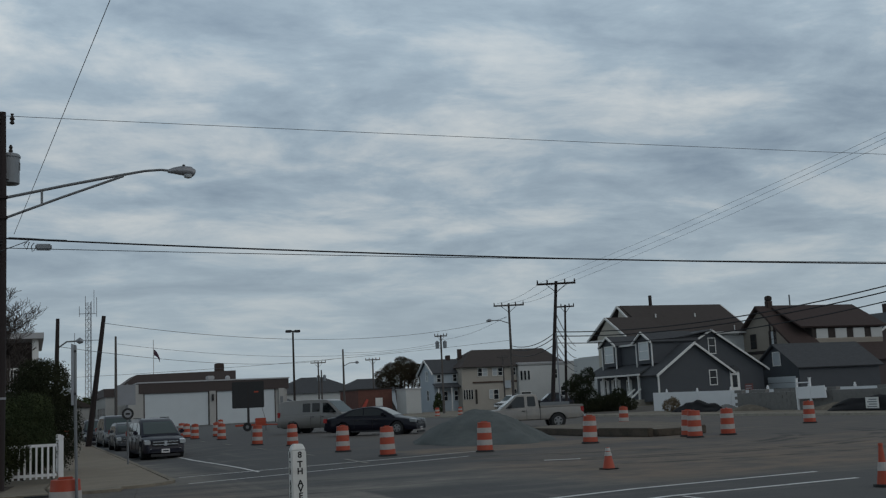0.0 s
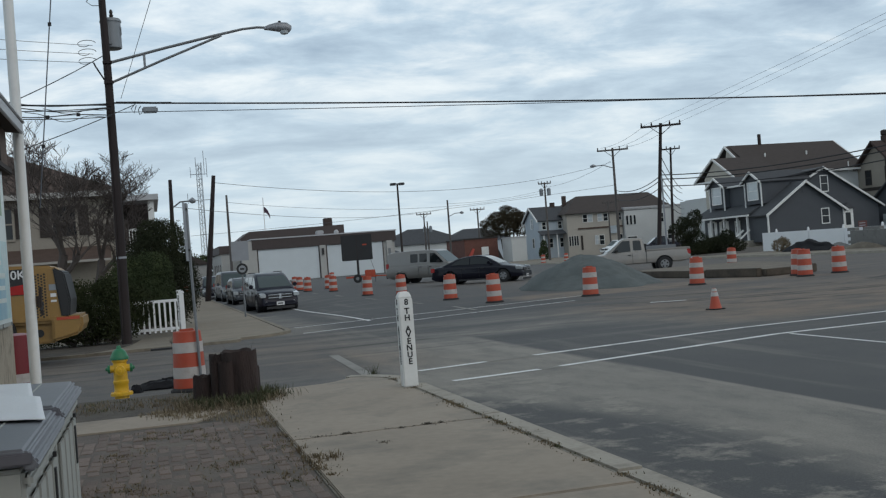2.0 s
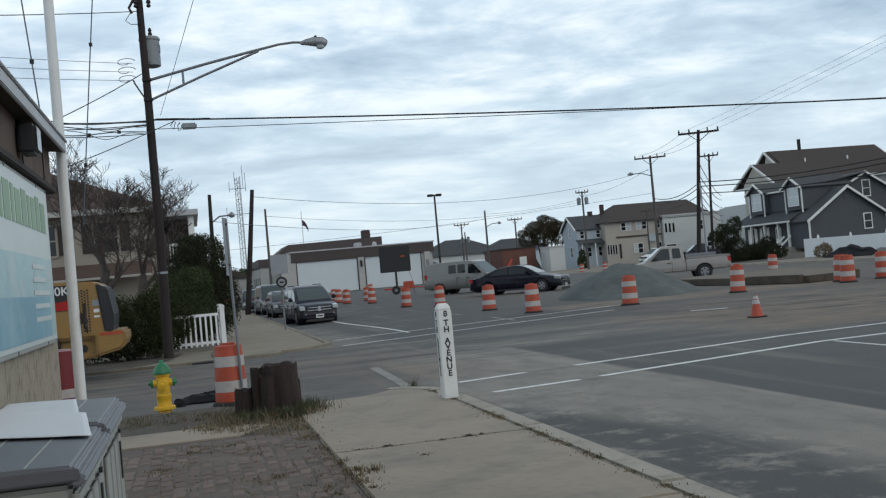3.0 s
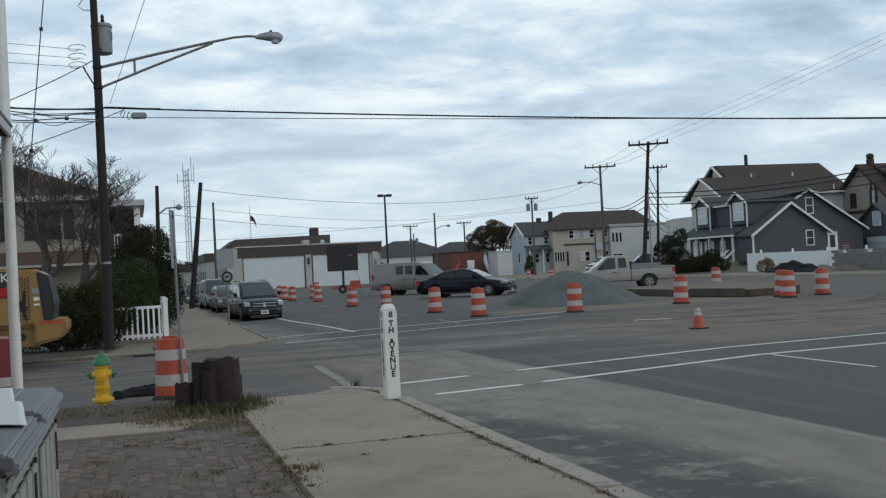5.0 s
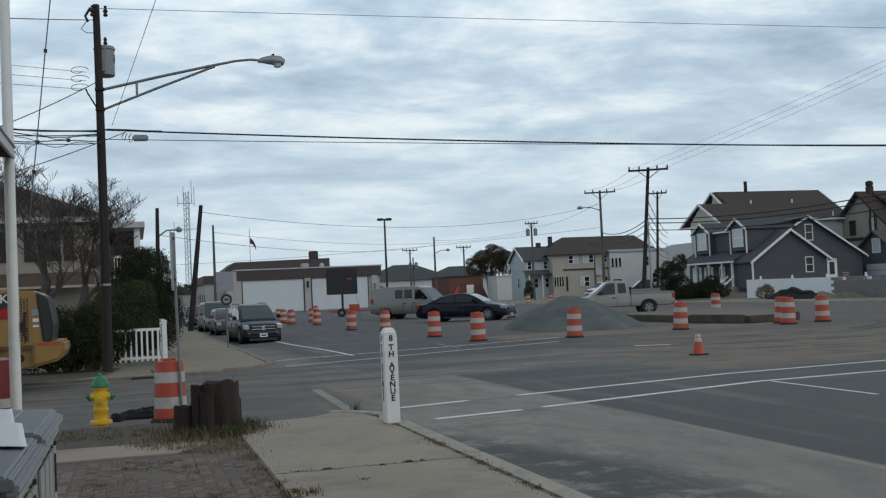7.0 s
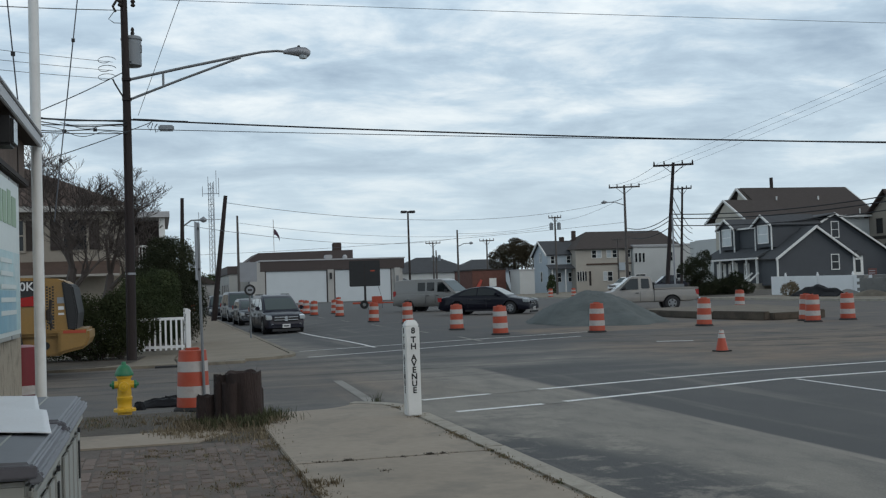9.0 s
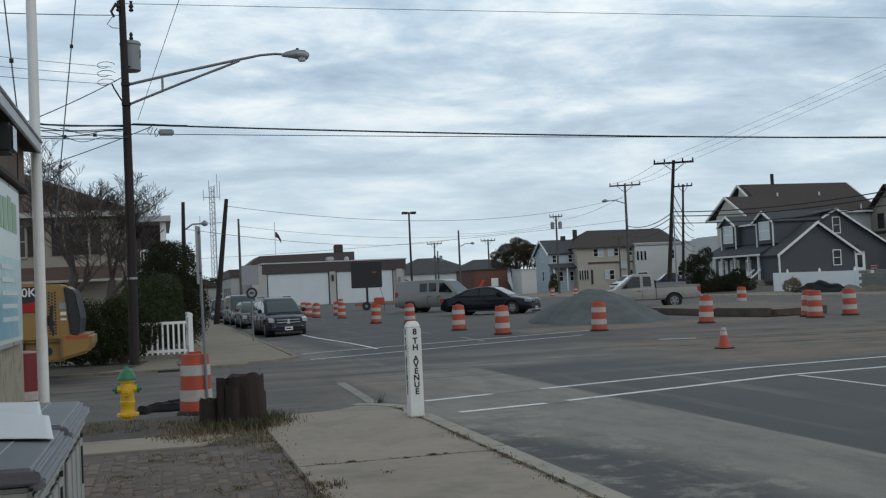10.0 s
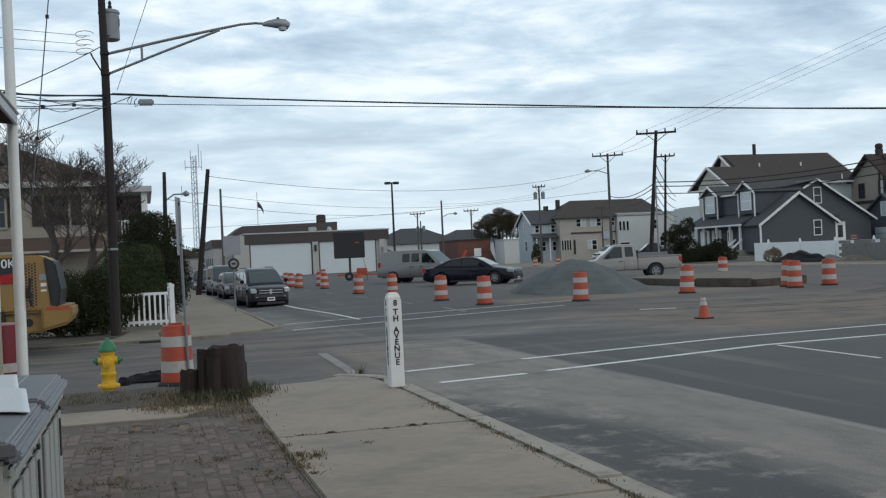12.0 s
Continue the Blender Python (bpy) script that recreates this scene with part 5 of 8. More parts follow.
    part("pane", Geo().box(61.82, 61.84, 105.4, 106.1, 1.7, 2.7), M_glass, d)
    for s in (0, 1):
        st = part("stair_rail", Geo().tube([(60.3, 100.75 + 1.25 * s, 1.85), (59.0, 100.75 + 1.25 * s, 0.85)], 0.10, 6), M_white, h, "white stair rail")
        part("rail_post", Geo().box(58.9, 59.1, 100.65 + 1.25 * s, 100.85 + 1.25 * s, 0, 1.05), M_white, st)
    for k in range(4):
        part("step", Geo().box(60.3 - 0.4 * (k + 1), 60.3 - 0.4 * k, 100.85, 101.95, 0, 0.62 - 0.16 * k), M_kerb, h)
    # dormers and the raised wall between them
    part("shed_dormer", Geo().box(62.3, 68.4, 102.2, 108.4, 4.6, 6.75), M_siding_dk, h, "slate grey dormer wall between the gabled dormers")
    roof_slab("dormer_roof", h, (62.0, 96.0 + 4.2, 6.78), (62.0, 112.0, 6.78), (69.4, 112.0, 7.95), (69.4, 96.0 + 4.2, 7.95), 0.12, M_shingle)
    part("eave_trim", Geo().box(61.92, 62.02, 100.3, 112.0, 6.62, 6.80), M_white, h)
    for yc in (101.85, 109.4):
        dm = part("dormer", Geo().prism([(yc - 1.65, 4.5), (yc + 1.65, 4.5), (yc + 1.65, 6.85), (yc, 7.75), (yc - 1.65, 6.85)], 61.7, 67.0, "x"), M_siding_dk, h, "gabled slate grey dormer")
        window_at(h, yc - 0.95, yc + 0.95, 5.0, 6.75, 61.68, "-x", M_glass_pale)
        for s in (-1, 1):
            roof_slab("dormer_roof", h, (61.4, yc, 7.95), (61.4, yc + s * 1.95, 6.8), (67.5, yc + s * 1.95, 6.8), (67.5, yc, 7.95), 0.12, M_shingle)
            rake(h, (61.36, yc, 7.87), (61.36, yc + s * 1.95, 6.74), 0.2)
            part("corner_board", Geo().box(61.62, 61.72, yc + s * 1.58 - 0.08, yc + s * 1.58 + 0.08, 4.2, 6.8), M_white, h)


dark_house()


def tall_house():
    h = thing("house", "tall cream sided house with a broad brown-grey roof", "house")
    part("wall", Geo().prism([(118.8, 0), (131.2, 0), (131.2, 8.9), (125, 12.6), (118.8, 8.9)], 74.2, 87.8, "x"), M_whitewall, h)
    clapboards(h, 74.2, 87.8, 118.8, 3.0, 8.9, M_whitewall, 0.25)
    roof_slab("roof", h, (72.6, 125, 12.9), (72.6, 118.2, 8.75), (88.1, 118.2, 8.75), (88.1, 125, 12.9), 0.2, M_shingle_b, "brown-grey shingle roof")
    roof_slab("roof", h, (72.6, 125, 12.9), (72.6, 131.8, 8.75), (88.1, 131.8, 8.75), (88.1, 125, 12.9), 0.2, M_shingle_b)
    rake(h, (88.15, 125, 12.8), (88.15, 118.2, 8.65), 0.25)
    part("fascia", Geo().box(72.6, 88.1, 118.1, 118.2, 8.5, 8.75), M_white, h)
    part("downspout", Geo().box(87.6, 87.8, 118.6, 118.8, 2, 8.7), M_white, h)
    # stepped gables facing the avenue
    for x, yc, hw, ze, zr in ((72.4, 125.0, 2.6, 11.2, 12.85), (68.6, 121.6, 5.0, 8.5, 11.1)):
        part("gable_wall", Geo().prism([(yc - hw + 0.9, 0), (yc + hw - 2.2, 0), (yc + hw - 2.2, ze + 0.2), (yc, zr - 0.2), (yc - hw + 0.9, ze + 0.1)], x, 74.0, "x"), M_cream, h)
        for s in (-1, 1):
            roof_slab("roof", h, (x - 0.3, yc, zr), (x - 0.3, yc + s * hw, ze - 0.1), (75.0, yc + s * hw, ze - 0.1), (75.0, yc, zr), 0.15, M_shingle_b)
            rake(h, (x - 0.34, yc, zr - 0.1), (x - 0.34, yc + s * hw, ze - 0.2), 0.26)
        part("gable_trim", Geo().box(x - 0.34, x - 0.2, yc - hw, yc + hw, ze - 0.35, ze - 0.15), M_white, h)
    c = part("flue", Geo().tube([(77.2, 125, 12.3), (77.2, 125, 14.2)], 0.22, 10), M_dkwood, h, "dark metal flue")
    for x in (82.0, 76.0):
        part("roof_vent", Geo().tube([(x, 122, 10.7), (x, 122, 11.5)], 0.1, 8), M_white, h)
    part("gutter_pipe", Geo().tube([(85.6, 118.6, 8.3), (85.6, 118.6, 9.6)], 0.08, 6), M_white, h)


tall_house()


def garage_house():
    h = thing("house", "dark grey garage house with a long shingle roof", "house")
    part("wall", Geo().prism([(97.2, 0), (104.8, 0), (104.8, 3.6), (101.0, 6.0), (97.2, 3.6)], 78.0, 89.0, "x"), M_siding_dk, h)
    roof_slab("roof", h, (77.6, 101, 6.2), (77.6, 96.8, 3.4), (89.4, 96.8, 3.4), (89.4, 101, 6.2), 0.15, M_shingle, "grey shingle roof")
    roof_slab("roof", h, (77.6, 101, 6.2), (77.6, 105.2, 3.4), (89.4, 105.2, 3.4), (89.4, 101, 6.2), 0.15, M_shingle)
    window_at(h, 100.2, 101.4, 3.8, 5.2, 77.98, "-x", M_glass_pale, bars=False)
    d = part("garage_door", Geo().box(77.93, 77.99, 97.8, 102.6, 0.0, 2.5), M_gardoor, h, "pale garage door")
    for z in (0.6, 1.2, 1.8):
        part("door_groove", Geo().box(77.92, 77.93, 97.8, 102.6, z, z + 0.05), M_galv, d)
    n = thing("house", "brown gabled house with white dormer panels and chimney", "house")
    part("wall", Geo().prism([(109.2, 0), (120.8, 0), (120.8, 7.0), (115, 11.3), (109.2, 7.0)], 87.0, 101.0, "x"), M_greybeige, n)
    for y in (112.4, 113.2):
        part("timber", Geo().box(86.9, 86.995, y - 0.12, y + 0.12, 0.4, 11.3 - abs(y - 115) * 0.74 - 0.3), M_dkwood, n, "dark timber strip")
    part("belt_board", Geo().box(86.88, 86.99, 109.2, 120.8, 5.6, 6.0), M_dkwood, n, "dark belt board")
    roof_slab("roof", n, (86.3, 115, 11.7), (86.3, 108.4, 6.4), (90.6, 108.4, 6.4), (90.6, 115, 11.7), 0.25, M_shingle_r, "brown shingle roof")
    roof_slab("roof", n, (86.3, 115, 11.7), (86.3, 121.6, 6.4), (101.6, 121.6, 6.4), (101.6, 115, 11.7), 0.25, M_shingle_r)
    roof_slab("roof", n, (88.5, 115, 11.75), (88.5, 109.0, 8.6), (101.8, 109.0, 8.6), (101.8, 115, 11.75), 0.2, M_shingle_r, "brown shingle roof")
    part("dormer_wall", Geo().box(90.3, 101.0, 109.4, 113.0, 6.6, 8.75), M_dkwood, n, "dark band below the eave")
    for x in (90.9, 93.8, 96.6, 99.4):
        part("dormer_panel", Geo().box(x, x + 1.75, 109.34, 109.4, 6.75, 8.3), M_whitewall, n, "white dormer panel")
    roof_slab("roof", n, (89.0, 109.4, 6.6), (89.0, 105.5, 4.2), (102.0, 105.5, 4.2), (102.0, 109.4, 6.6), 0.15, M_shingle_r)
    part("lower_wall", Geo().box(89.6, 102, 105.9, 109.3, 0, 4.3), M_umber, n)
    part("chimney", Geo().box(88.0, 88.7, 114.5, 115.2, 10.8, 12.3), M_chim, n, "dark brick chimney", bevel=0.03)
    part("chimney_pot", Geo().lathe([(0.30, 12.3), (0.46, 12.4), (0.46, 12.8), (0.30, 12.95), (0.05, 13.0)], (88.35, 114.85, 0), 12), M_dkwood, n)
    part("flue", Geo().tube([(91.8, 115, 11.4), (91.8, 115, 13.1)], 0.1, 8), M_galv, n)
    window_at(n, 116.2, 117.2, 6.4, 8.1, 86.98, "-x", M_glass, M_dkwood)
    window_at(n, 112.2, 113.4, 6.4, 8.3, 86.98, "-x", M_glass_pale, M_dkwood)
    k = thing("house", "dark umber house with dark gable roof and white trim", "house")
    part("wall", Geo().prism([(113.0, 0), (125.0, 0), (125.0, 8.0), (119.0, 11.2), (113.0, 8.0)], 124.0, 138.0, "y"), M_umber, k)
    for s in (-1, 1):
        roof_slab("roof", k, (119, 123.4, 11.6), (119 + s * 6.8, 123.4, 7.7), (119 + s * 6.8, 138, 7.7), (119, 138, 11.6), 0.2, M_shingle, "dark shingle roof")
        rake(k, (119, 123.35, 11.5), (119 + s * 6.8, 123.35, 7.6), 0.28)
    window_at(k, 117.6, 119.4, 7.2, 9.4, 123.98)
    part("chimney", Geo().box(120.0, 121.2, 128, 129.2, 9.5, 13.0), M_chim, k, "dark brick chimney")


garage_house()


def firehouse():
    f = thing("garage_building", "long low garage building with white doors and brown fascia", "garage")
    y = 135.5
    part("wall", Geo().box(11.0, 30.2, y, y + 18, 0, 4.2), M_garwall, f, "pale block wall")
    part("fascia", Geo().box(12.2, 30.4, y - 0.25, y + 18.2, 4.05, 5.3), M_garbrown, f, "brown metal fascia")
    part("coping", Geo().box(12.1, 30.5, y - 0.32, y + 18.3, 5.3, 5.45), M_fascia, f, "pale coping strip")
    for x0, x1 in ((12.9, 20.4), (21.5, 28.6)):
        d = part("garage_door", Geo().box(x0, x1, y - 0.06, y - 0.004, 0.05, 4.0), M_gardoor, f, "wide white sectional door")
        for k in range(1, 7):
            part("door_joint", Geo().box(x0, x1, y - 0.066, y - 0.06, 0.05 + 0.565 * k, 0.08 + 0.565 * k), M_gardoor, d)
        for x in (x0 - 0.12, x1):
            part("door_jamb", Geo().box(x, x + 0.12, y - 0.1, y - 0.004, 0, 4.05), M_garbrown, d)
    for x in (20.55, 29.1):
        part("pier", Geo().box(x, x + 0.75, y - 0.3, y, 0, 4.1), M_garwall, f)
    part("wall_lamp", Geo().box(20.8, 21.05, y - 0.5, y - 0.3, 2.9, 3.7), M_black, f, "dark wall lamp")
    part("roof_box", Geo().box(20.3, 21.2, y - 0.3, y + 1.0, 5.45, 5.95), M_fascia, f, bevel=0.1)
    part("roof_vent", Geo().lathe([(0.3, 5.45), (0.3, 5.75), (0.1, 5.95)], (23.0, y + 1, 0), 10), M_fascia, f)
    part("wall_box", Geo().box(29.3, 29.6, y - 0.4, y - 0.3, 2.0, 3.1), M_galv, f)
    part("upper_block", Geo().prism([(10.6, 5.2), (12.6, 6.6), (25.0, 6.75), (25.0, 5.2)], y + 6.5, y + 17, "y"), M_garbrown, f, "brown raised roof block")
    part("chimney", Geo().box(22.5, 23.6, y + 7, y + 8.2, 6.6, 7.75), M_chim, f, "dark square chimney", bevel=0.08)
    part("side_wing", Geo().box(8.6, 11.0, y + 3, y + 24, 0, 3.9), M_garwall, f)
    part("wing_fascia", Geo().box(8.4, 11.05, y + 2.8, y + 24.2, 3.9, 4.9), M_garbrown, f)
    part("corner_panel", Geo().box(10.9, 12.75, y - 0.2, y, 0, 5.2), M_garwall, f)
    for k in range(4):
        part("side_window", Geo().box(8.55, 8.6, y + 5 + 4 * k, y + 6.5 + 4 * k, 1.2, 2.6), M_glass, f)
    p = thing("flagpole", "slim white flagpole with a limp flag at half height", "flagpole", (15.4, 149.2, 5.2))
    part("shaft", Geo().tube([(0, 0, 0), (0, 0, 6.2)], 0.05, 6), M_white, p)
    g, n = Geo(), 9
    vs = []
    for i in range(n + 1):
        for j in range(5):
            u, v = i / n, j / 4
            vs.append((0.05 + 0.75 * u, 0.12 * math.sin(5 * u + v), 4.9 - 0.8 * v - 1.15 * u * u + 0.25 * u * v))
    g.add(vs, [(i * 5 + j, i * 5 + j + 1, (i + 1) * 5 + j + 1, (i + 1) * 5 + j) for i in range(n) for j in range(4)])
    fl = part("flag", g, surf("flag_cloth", (0.07, 0.035, 0.06), 0.8, 0.5, 3.0, 0.0, stretch=(1, 1, 5)), p, "dark red and blue flag cloth")
    so = fl.modifiers.new("thickness", "SOLIDIFY")
    so.thickness = 0.02
    part("small_flag", Geo().prism([(0.05, 1.2), (0.35, 0.5), (0.55, 0.2), (0.1, 0.55)], -0.02, 0.02, "y"), M_black, p)


firehouse()


M_roofbrown = surf("brown_asphalt_shingle", (0.085, 0.056, 0.044), 0.9, 0.25, 2.0, 0.4, stretch=(1, 1, 4))


def beige_house():
    h = thing("house", "two-storey beige stucco house with hip roof and side balcony", "house")
    y, ze = 50.0, 5.55
    part("wall", Geo().box(-15.0, -1.35, y, y + 11, 0, ze), M_greybeige, h)
    g = Geo().add([(-15.6, y - 0.6, ze), (-0.95, y - 0.6, ze), (-0.95, y + 11.6, ze), (-15.6, y + 11.6, ze), (-10.6, y + 5.5, 8.4), (-7.4, y + 5.5, 8.4)],
                  [(0, 1, 5, 4), (1, 2, 5), (2, 3, 4, 5), (3, 0, 4), (3, 2, 1, 0)])
    part("roof", g, M_roofbrown, h, "brown shingle hip roof")
    part("fascia", Geo().box(-15.6, -0.95, y - 0.66, y - 0.6, ze - 0.22, ze + 0.03), M_garwall, h)
    part("frieze", Geo().box(-15.0, -1.35, y - 0.05, y, ze - 0.45, ze - 0.2), M_greybeige, h)
    window_at(h, -3.95, -3.0, 3.7, 5.0, y, glass=M_glass, trim=M_greybeige, shutter=M_dkwood)
    window_at(h, -6.6, -5.6, 3.7, 5.0, y, glass=M_glass, trim=M_greybeige, shutter=M_dkwood)
    window_at(h, -9.6, -8.6, 3.7, 5.0, y, glass=M_glass, shutter=M_dkwood)
    window_at(h, -6.6, -5.6, 0.9, 2.3, y, glass=M_glass)
    roof_slab("awning", h, (-8.0, y, 3.2), (-1.6, y, 3.2), (-1.6, y - 1.3, 2.6), (-8.0, y - 1.3, 2.6), 0.08, M_roofbrown, "brown shingled porch awning")
    part("awning_trim", Geo().box(-8.0, -1.6, y - 1.36, y - 1.3, 2.50, 2.6), M_pale, h)
    part("balcony_roof", Geo().box(-1.35, 0.55, y - 0.4, y + 9, 5.05, 5.3), M_fascia, h, "pale balcony roof edge")
    part("balcony_floor", Geo().box(-1.35, 0.45, y - 0.2, y + 9, 2.7, 2.9), M_fascia, h)
    # balcony recess: its shade is put into the dark wall colour
    part("balcony_back", Geo().box(-1.34, -1.28, y + 0.1, y + 9, 2.9, 5.0), M_dkwood, h, "balcony back wall, coloured dark for its shade")
    part("balcony_side", Geo().box(-1.3, 0.3, y + 2.2, y + 2.3, 2.9, 5.05), M_dkwood, h)
    for yy in (y - 0.1, y + 4, y + 8):
        part("column", Geo().box(0.08, 0.34, yy, yy + 0.26, 0.1, 5.05), M_white, h, "white square column", bevel=0.02)
    for z in (2.95, 3.75):
        part("rail", Geo().box(-1.3, 0.3, y - 0.1, y - 0.03, z, z + 0.08), M_white, h)
    for k in range(11):
        part("baluster", Geo().box(-1.2 + 0.13 * k, -1.16 + 0.13 * k, y - 0.09, y - 0.04, 3.0, 3.78), M_white, h)


beige_house()


def far_rows():
    # pale blue gabled house
    h = thing("house", "pale blue two-storey house with grey gable roof", "house")
    part("wall", Geo().prism([(150.0, 0), (156.0, 0), (156.0, 5.7), (153.0, 7.5), (150.0, 5.7)], 55.25, 59.7, "x"), M_paleblue, h)
    for e in (149.6, 156.4):
        roof_slab("roof", h, (54.9, 153, 7.75), (54.9, e, 5.6), (60.0, e, 5.6), (60.0, 153, 7.75), 0.15, M_shingle, "grey shingle roof")
        rake(h, (54.86, 153, 7.62), (54.86, e, 5.5), 0.24)
    roof_slab("porch_roof", h, (55.0, 150, 4.15), (55.0, 148.5, 3.55), (59.8, 148.5, 3.55), (59.8, 150, 4.15), 0.12, M_shingle, "grey porch roof")
    for x in (55.35, 57.4, 59.4):
        part("porch_post", Geo().box(x, x + 0.14, 148.6, 148.74, 0, 3.6), M_white, h)
    for x in (55.75, 58.25):
        window_at(h, x, x + 0.55, 4.35, 5.35, 149.98)
    for x in (55.6, 56.75, 58.4):
        window_at(h, x, x + 0.5, 1.6, 2.9, 149.98)
    window_at(h, 152.3, 153.0, 1.7, 3.1, 55.23, "-x")
    window_at(h, 152.5, 153.3, 4.6, 5.9, 55.23, "-x", M_glass_pale)
    part("chimney", Geo().box(58.4, 59.0, 152.7, 153.3, 7.2, 8.3), M_chim, h, "brick chimney")
    # cream house
    c = thing("house", "cream two-storey house with a dark brown roof", "house")
    part("wall", Geo().box(58.95, 67.7, 148.2, 158, 0, 6.3), M_beige, c)
    part("belt", Geo().box(60.6, 67.7, 148.08, 148.2, 3.9, 4.12), M_roofbrown, c, "brown belt board")
    part("frieze", Geo().box(58.95, 67.7, 148.1, 148.2, 6.05, 6.24), M_pale, c)
    g = Geo().add([(58.5, 147.5, 6.25), (76.0, 147.5, 6.25), (76.0, 158.5, 6.25), (58.5, 158.5, 6.25), (62.6, 153, 9.0), (74.5, 153, 9.0)], [(0, 1, 5, 4), (1, 2, 5), (2, 3, 4, 5), (3, 0, 4), (3, 2, 1, 0)])
    part("roof", g, M_shingle_b, c, "dark brown shingle roof")
    for x, m in ((61.5, M_glass), (62.3, M_glass_pale), (63.85, M_glass_pale), (64.75, M_glass), (66.9, M_glass)):
        window_at(c, x, x + 0.65, 4.95, 6.0, 148.18, glass=m)
    for x in (59.1, 59.5, 59.9, 60.3):
        window_at(c, x, x + 0.26, 1.6, 3.0, 148.18, glass=M_glass, bars=False)
    part("side_door", Geo().box(60.95, 61.25, 148.12, 148.18, 0.9, 3.0), M_dkwood, c, "dark narrow door")
    window_at(c, 63.2, 63.7, 1.6, 2.85, 148.18, glass=M_glass_pale)
    window_at(c, 63.9, 64.6, 1.5, 2.85, 148.18, glass=M_glass)
    part("hung_panel", Geo().box(65.6, 66.6, 147.9, 147.98, 3.0, 4.15), M_paleblue, c, "pale blue hanging panel")
    window_at(c, 67.05, 67.55, 1.5, 2.8, 148.18)
    part("chimney", Geo().box(60.5, 61.0, 153, 153.6, 7.4, 9.2), M_chim, c, "brick chimney")
    # white flat-roofed blocks
    w = thing("building", "white flat-roofed block with three narrow windows", "building")
    part("wall", Geo().box(67.8, 78.2, 147.6, 156.0, 0, 6.45), M_whitewall, w)
    part("parapet", Geo().box(67.75, 78.3, 147.5, 156.1, 6.45, 6.7), M_fascia, w)
    for x in (68.05, 68.65, 69.25):
        window_at(w, x, x + 0.34, 4.1, 5.45, 147.58, bars=False)
    window_at(w, 73.6, 74.1, 4.2, 5.5, 147.58)
    window_at(w, 68.1, 69.6, 1.6, 2.3, 147.58, bars=False)
    window_at(w, 74.6, 75.4, 1.6, 2.9, 147.58)
    part("stair_tower", Geo().box(71.0, 74.0, 128.0, 136.0, 0, 6.5), M_whitewall, w, "grey stair block")
    v = thing("building", "long low white building with flat roof", "building")
    part("wall", Geo().box(74.0, 92.0, 132.0, 140.0, 0, 6.6), M_whitewall, v)
    part("parapet", Geo().box(73.9, 92.1, 131.9, 140.1, 6.6, 6.8), M_fascia, v)
    for x in (75.0, 77.5, 80.0):
        part("roof_unit", Geo().box(x, x + 1.1, 133, 134.5, 6.8, 7.7), M_galv, v)
    # brick store and white wall
    b = thing("building", "low red brick store with a flat roof", "building")
    part("wall", Geo().box(41.6, 46.4, 142.8, 152, 0, 3.5), M_redbrick, b)
    part("coping", Geo().box(41.5, 46.5, 142.7, 152.1, 3.5, 3.7), M_dkwood, b)
    part("notice_panel", Geo().box(44.0, 45.0, 142.72, 142.8, 1.3, 2.4), M_white, b)
    part("red_panel", Geo().prism([(41.9, 1.0), (42.7, 2.3), (43.0, 2.2), (42.4, 0.8)], 142.6, 142.75, "y"), surf("red_panel_paint", (0.40, 0.06, 0.04), 0.6, 0.2), b)
    a = thing("building", "low white painted garage beside the brick store", "building")
    part("wall", Geo().box(46.8, 48.9, 138.0, 142.0, 0, 3.3), M_whitewall, a)
    part("coping", Geo().box(46.7, 49.0, 137.9, 142.1, 3.3, 3.45), M_fascia, a)
    # grey roofs beyond
    for x0, x1, y, ze, zr, m in ((40, 56, 190, 4.0, 6.9, M_whitewall), (33, 40, 185, 3.2, 4.6, M_whitewall), (58, 72, 212, 4.2, 6.8, M_paleblue), (24, 33, 200, 3.0, 5.0, M_pale), (30.5, 36.0, 160, 2.6, 3.6, M_whitewall)):
        k = thing("house", "distant low house with a grey roof", "house", group="distant houses")
        part("wall", Geo().box(x0, x1, y, y + 9, 0, ze), m, k)
        xm = (x0 + x1) / 2
        gg = Geo().add([(x0 - 0.5, y - 0.5, ze), (x1 + 0.5, y - 0.5, ze), (x1 + 0.5, y + 9.5, ze), (x0 - 0.5, y + 9.5, ze), (xm - 2, y + 4.5, zr), (xm + 2, y + 4.5, zr)], [(0, 1, 5, 4), (1, 2, 5), (2, 3, 4, 5), (3, 0, 4), (3, 2, 1, 0)])
        part("roof", gg, M_shingle, k, "grey shingle roof")
        for i in range(3):
            window_at(k, x0 + 1 + i * (x1 - x0 - 2) / 3, x0 + 2 + i * (x1 - x0 - 2) / 3, 1.2, 2.4, y)
    for x, y, w, hh, m in ((-4.0, 150, 8, 3.2, M_pale), (-14, 130, 9, 5, M_beige), (1.5, 165, 7, 3.0, M_garwall), (95, 150, 14, 6, M_whitewall), (112, 118, 10, 6, M_beige)):
        k = thing("house", "distant plain house at the end of the street", "house", group="distant houses")
        part("wall", Geo().box(x, x + w, y, y + 9, 0, hh), m, k)
        part("roof", Geo().prism([(x - 0.4, hh), (x + w + 0.4, hh), (x + w / 2, hh + 1.8)], y - 0.3, y + 9.3, "y"), M_shingle_b, k, "brown shingle roof")


far_rows()


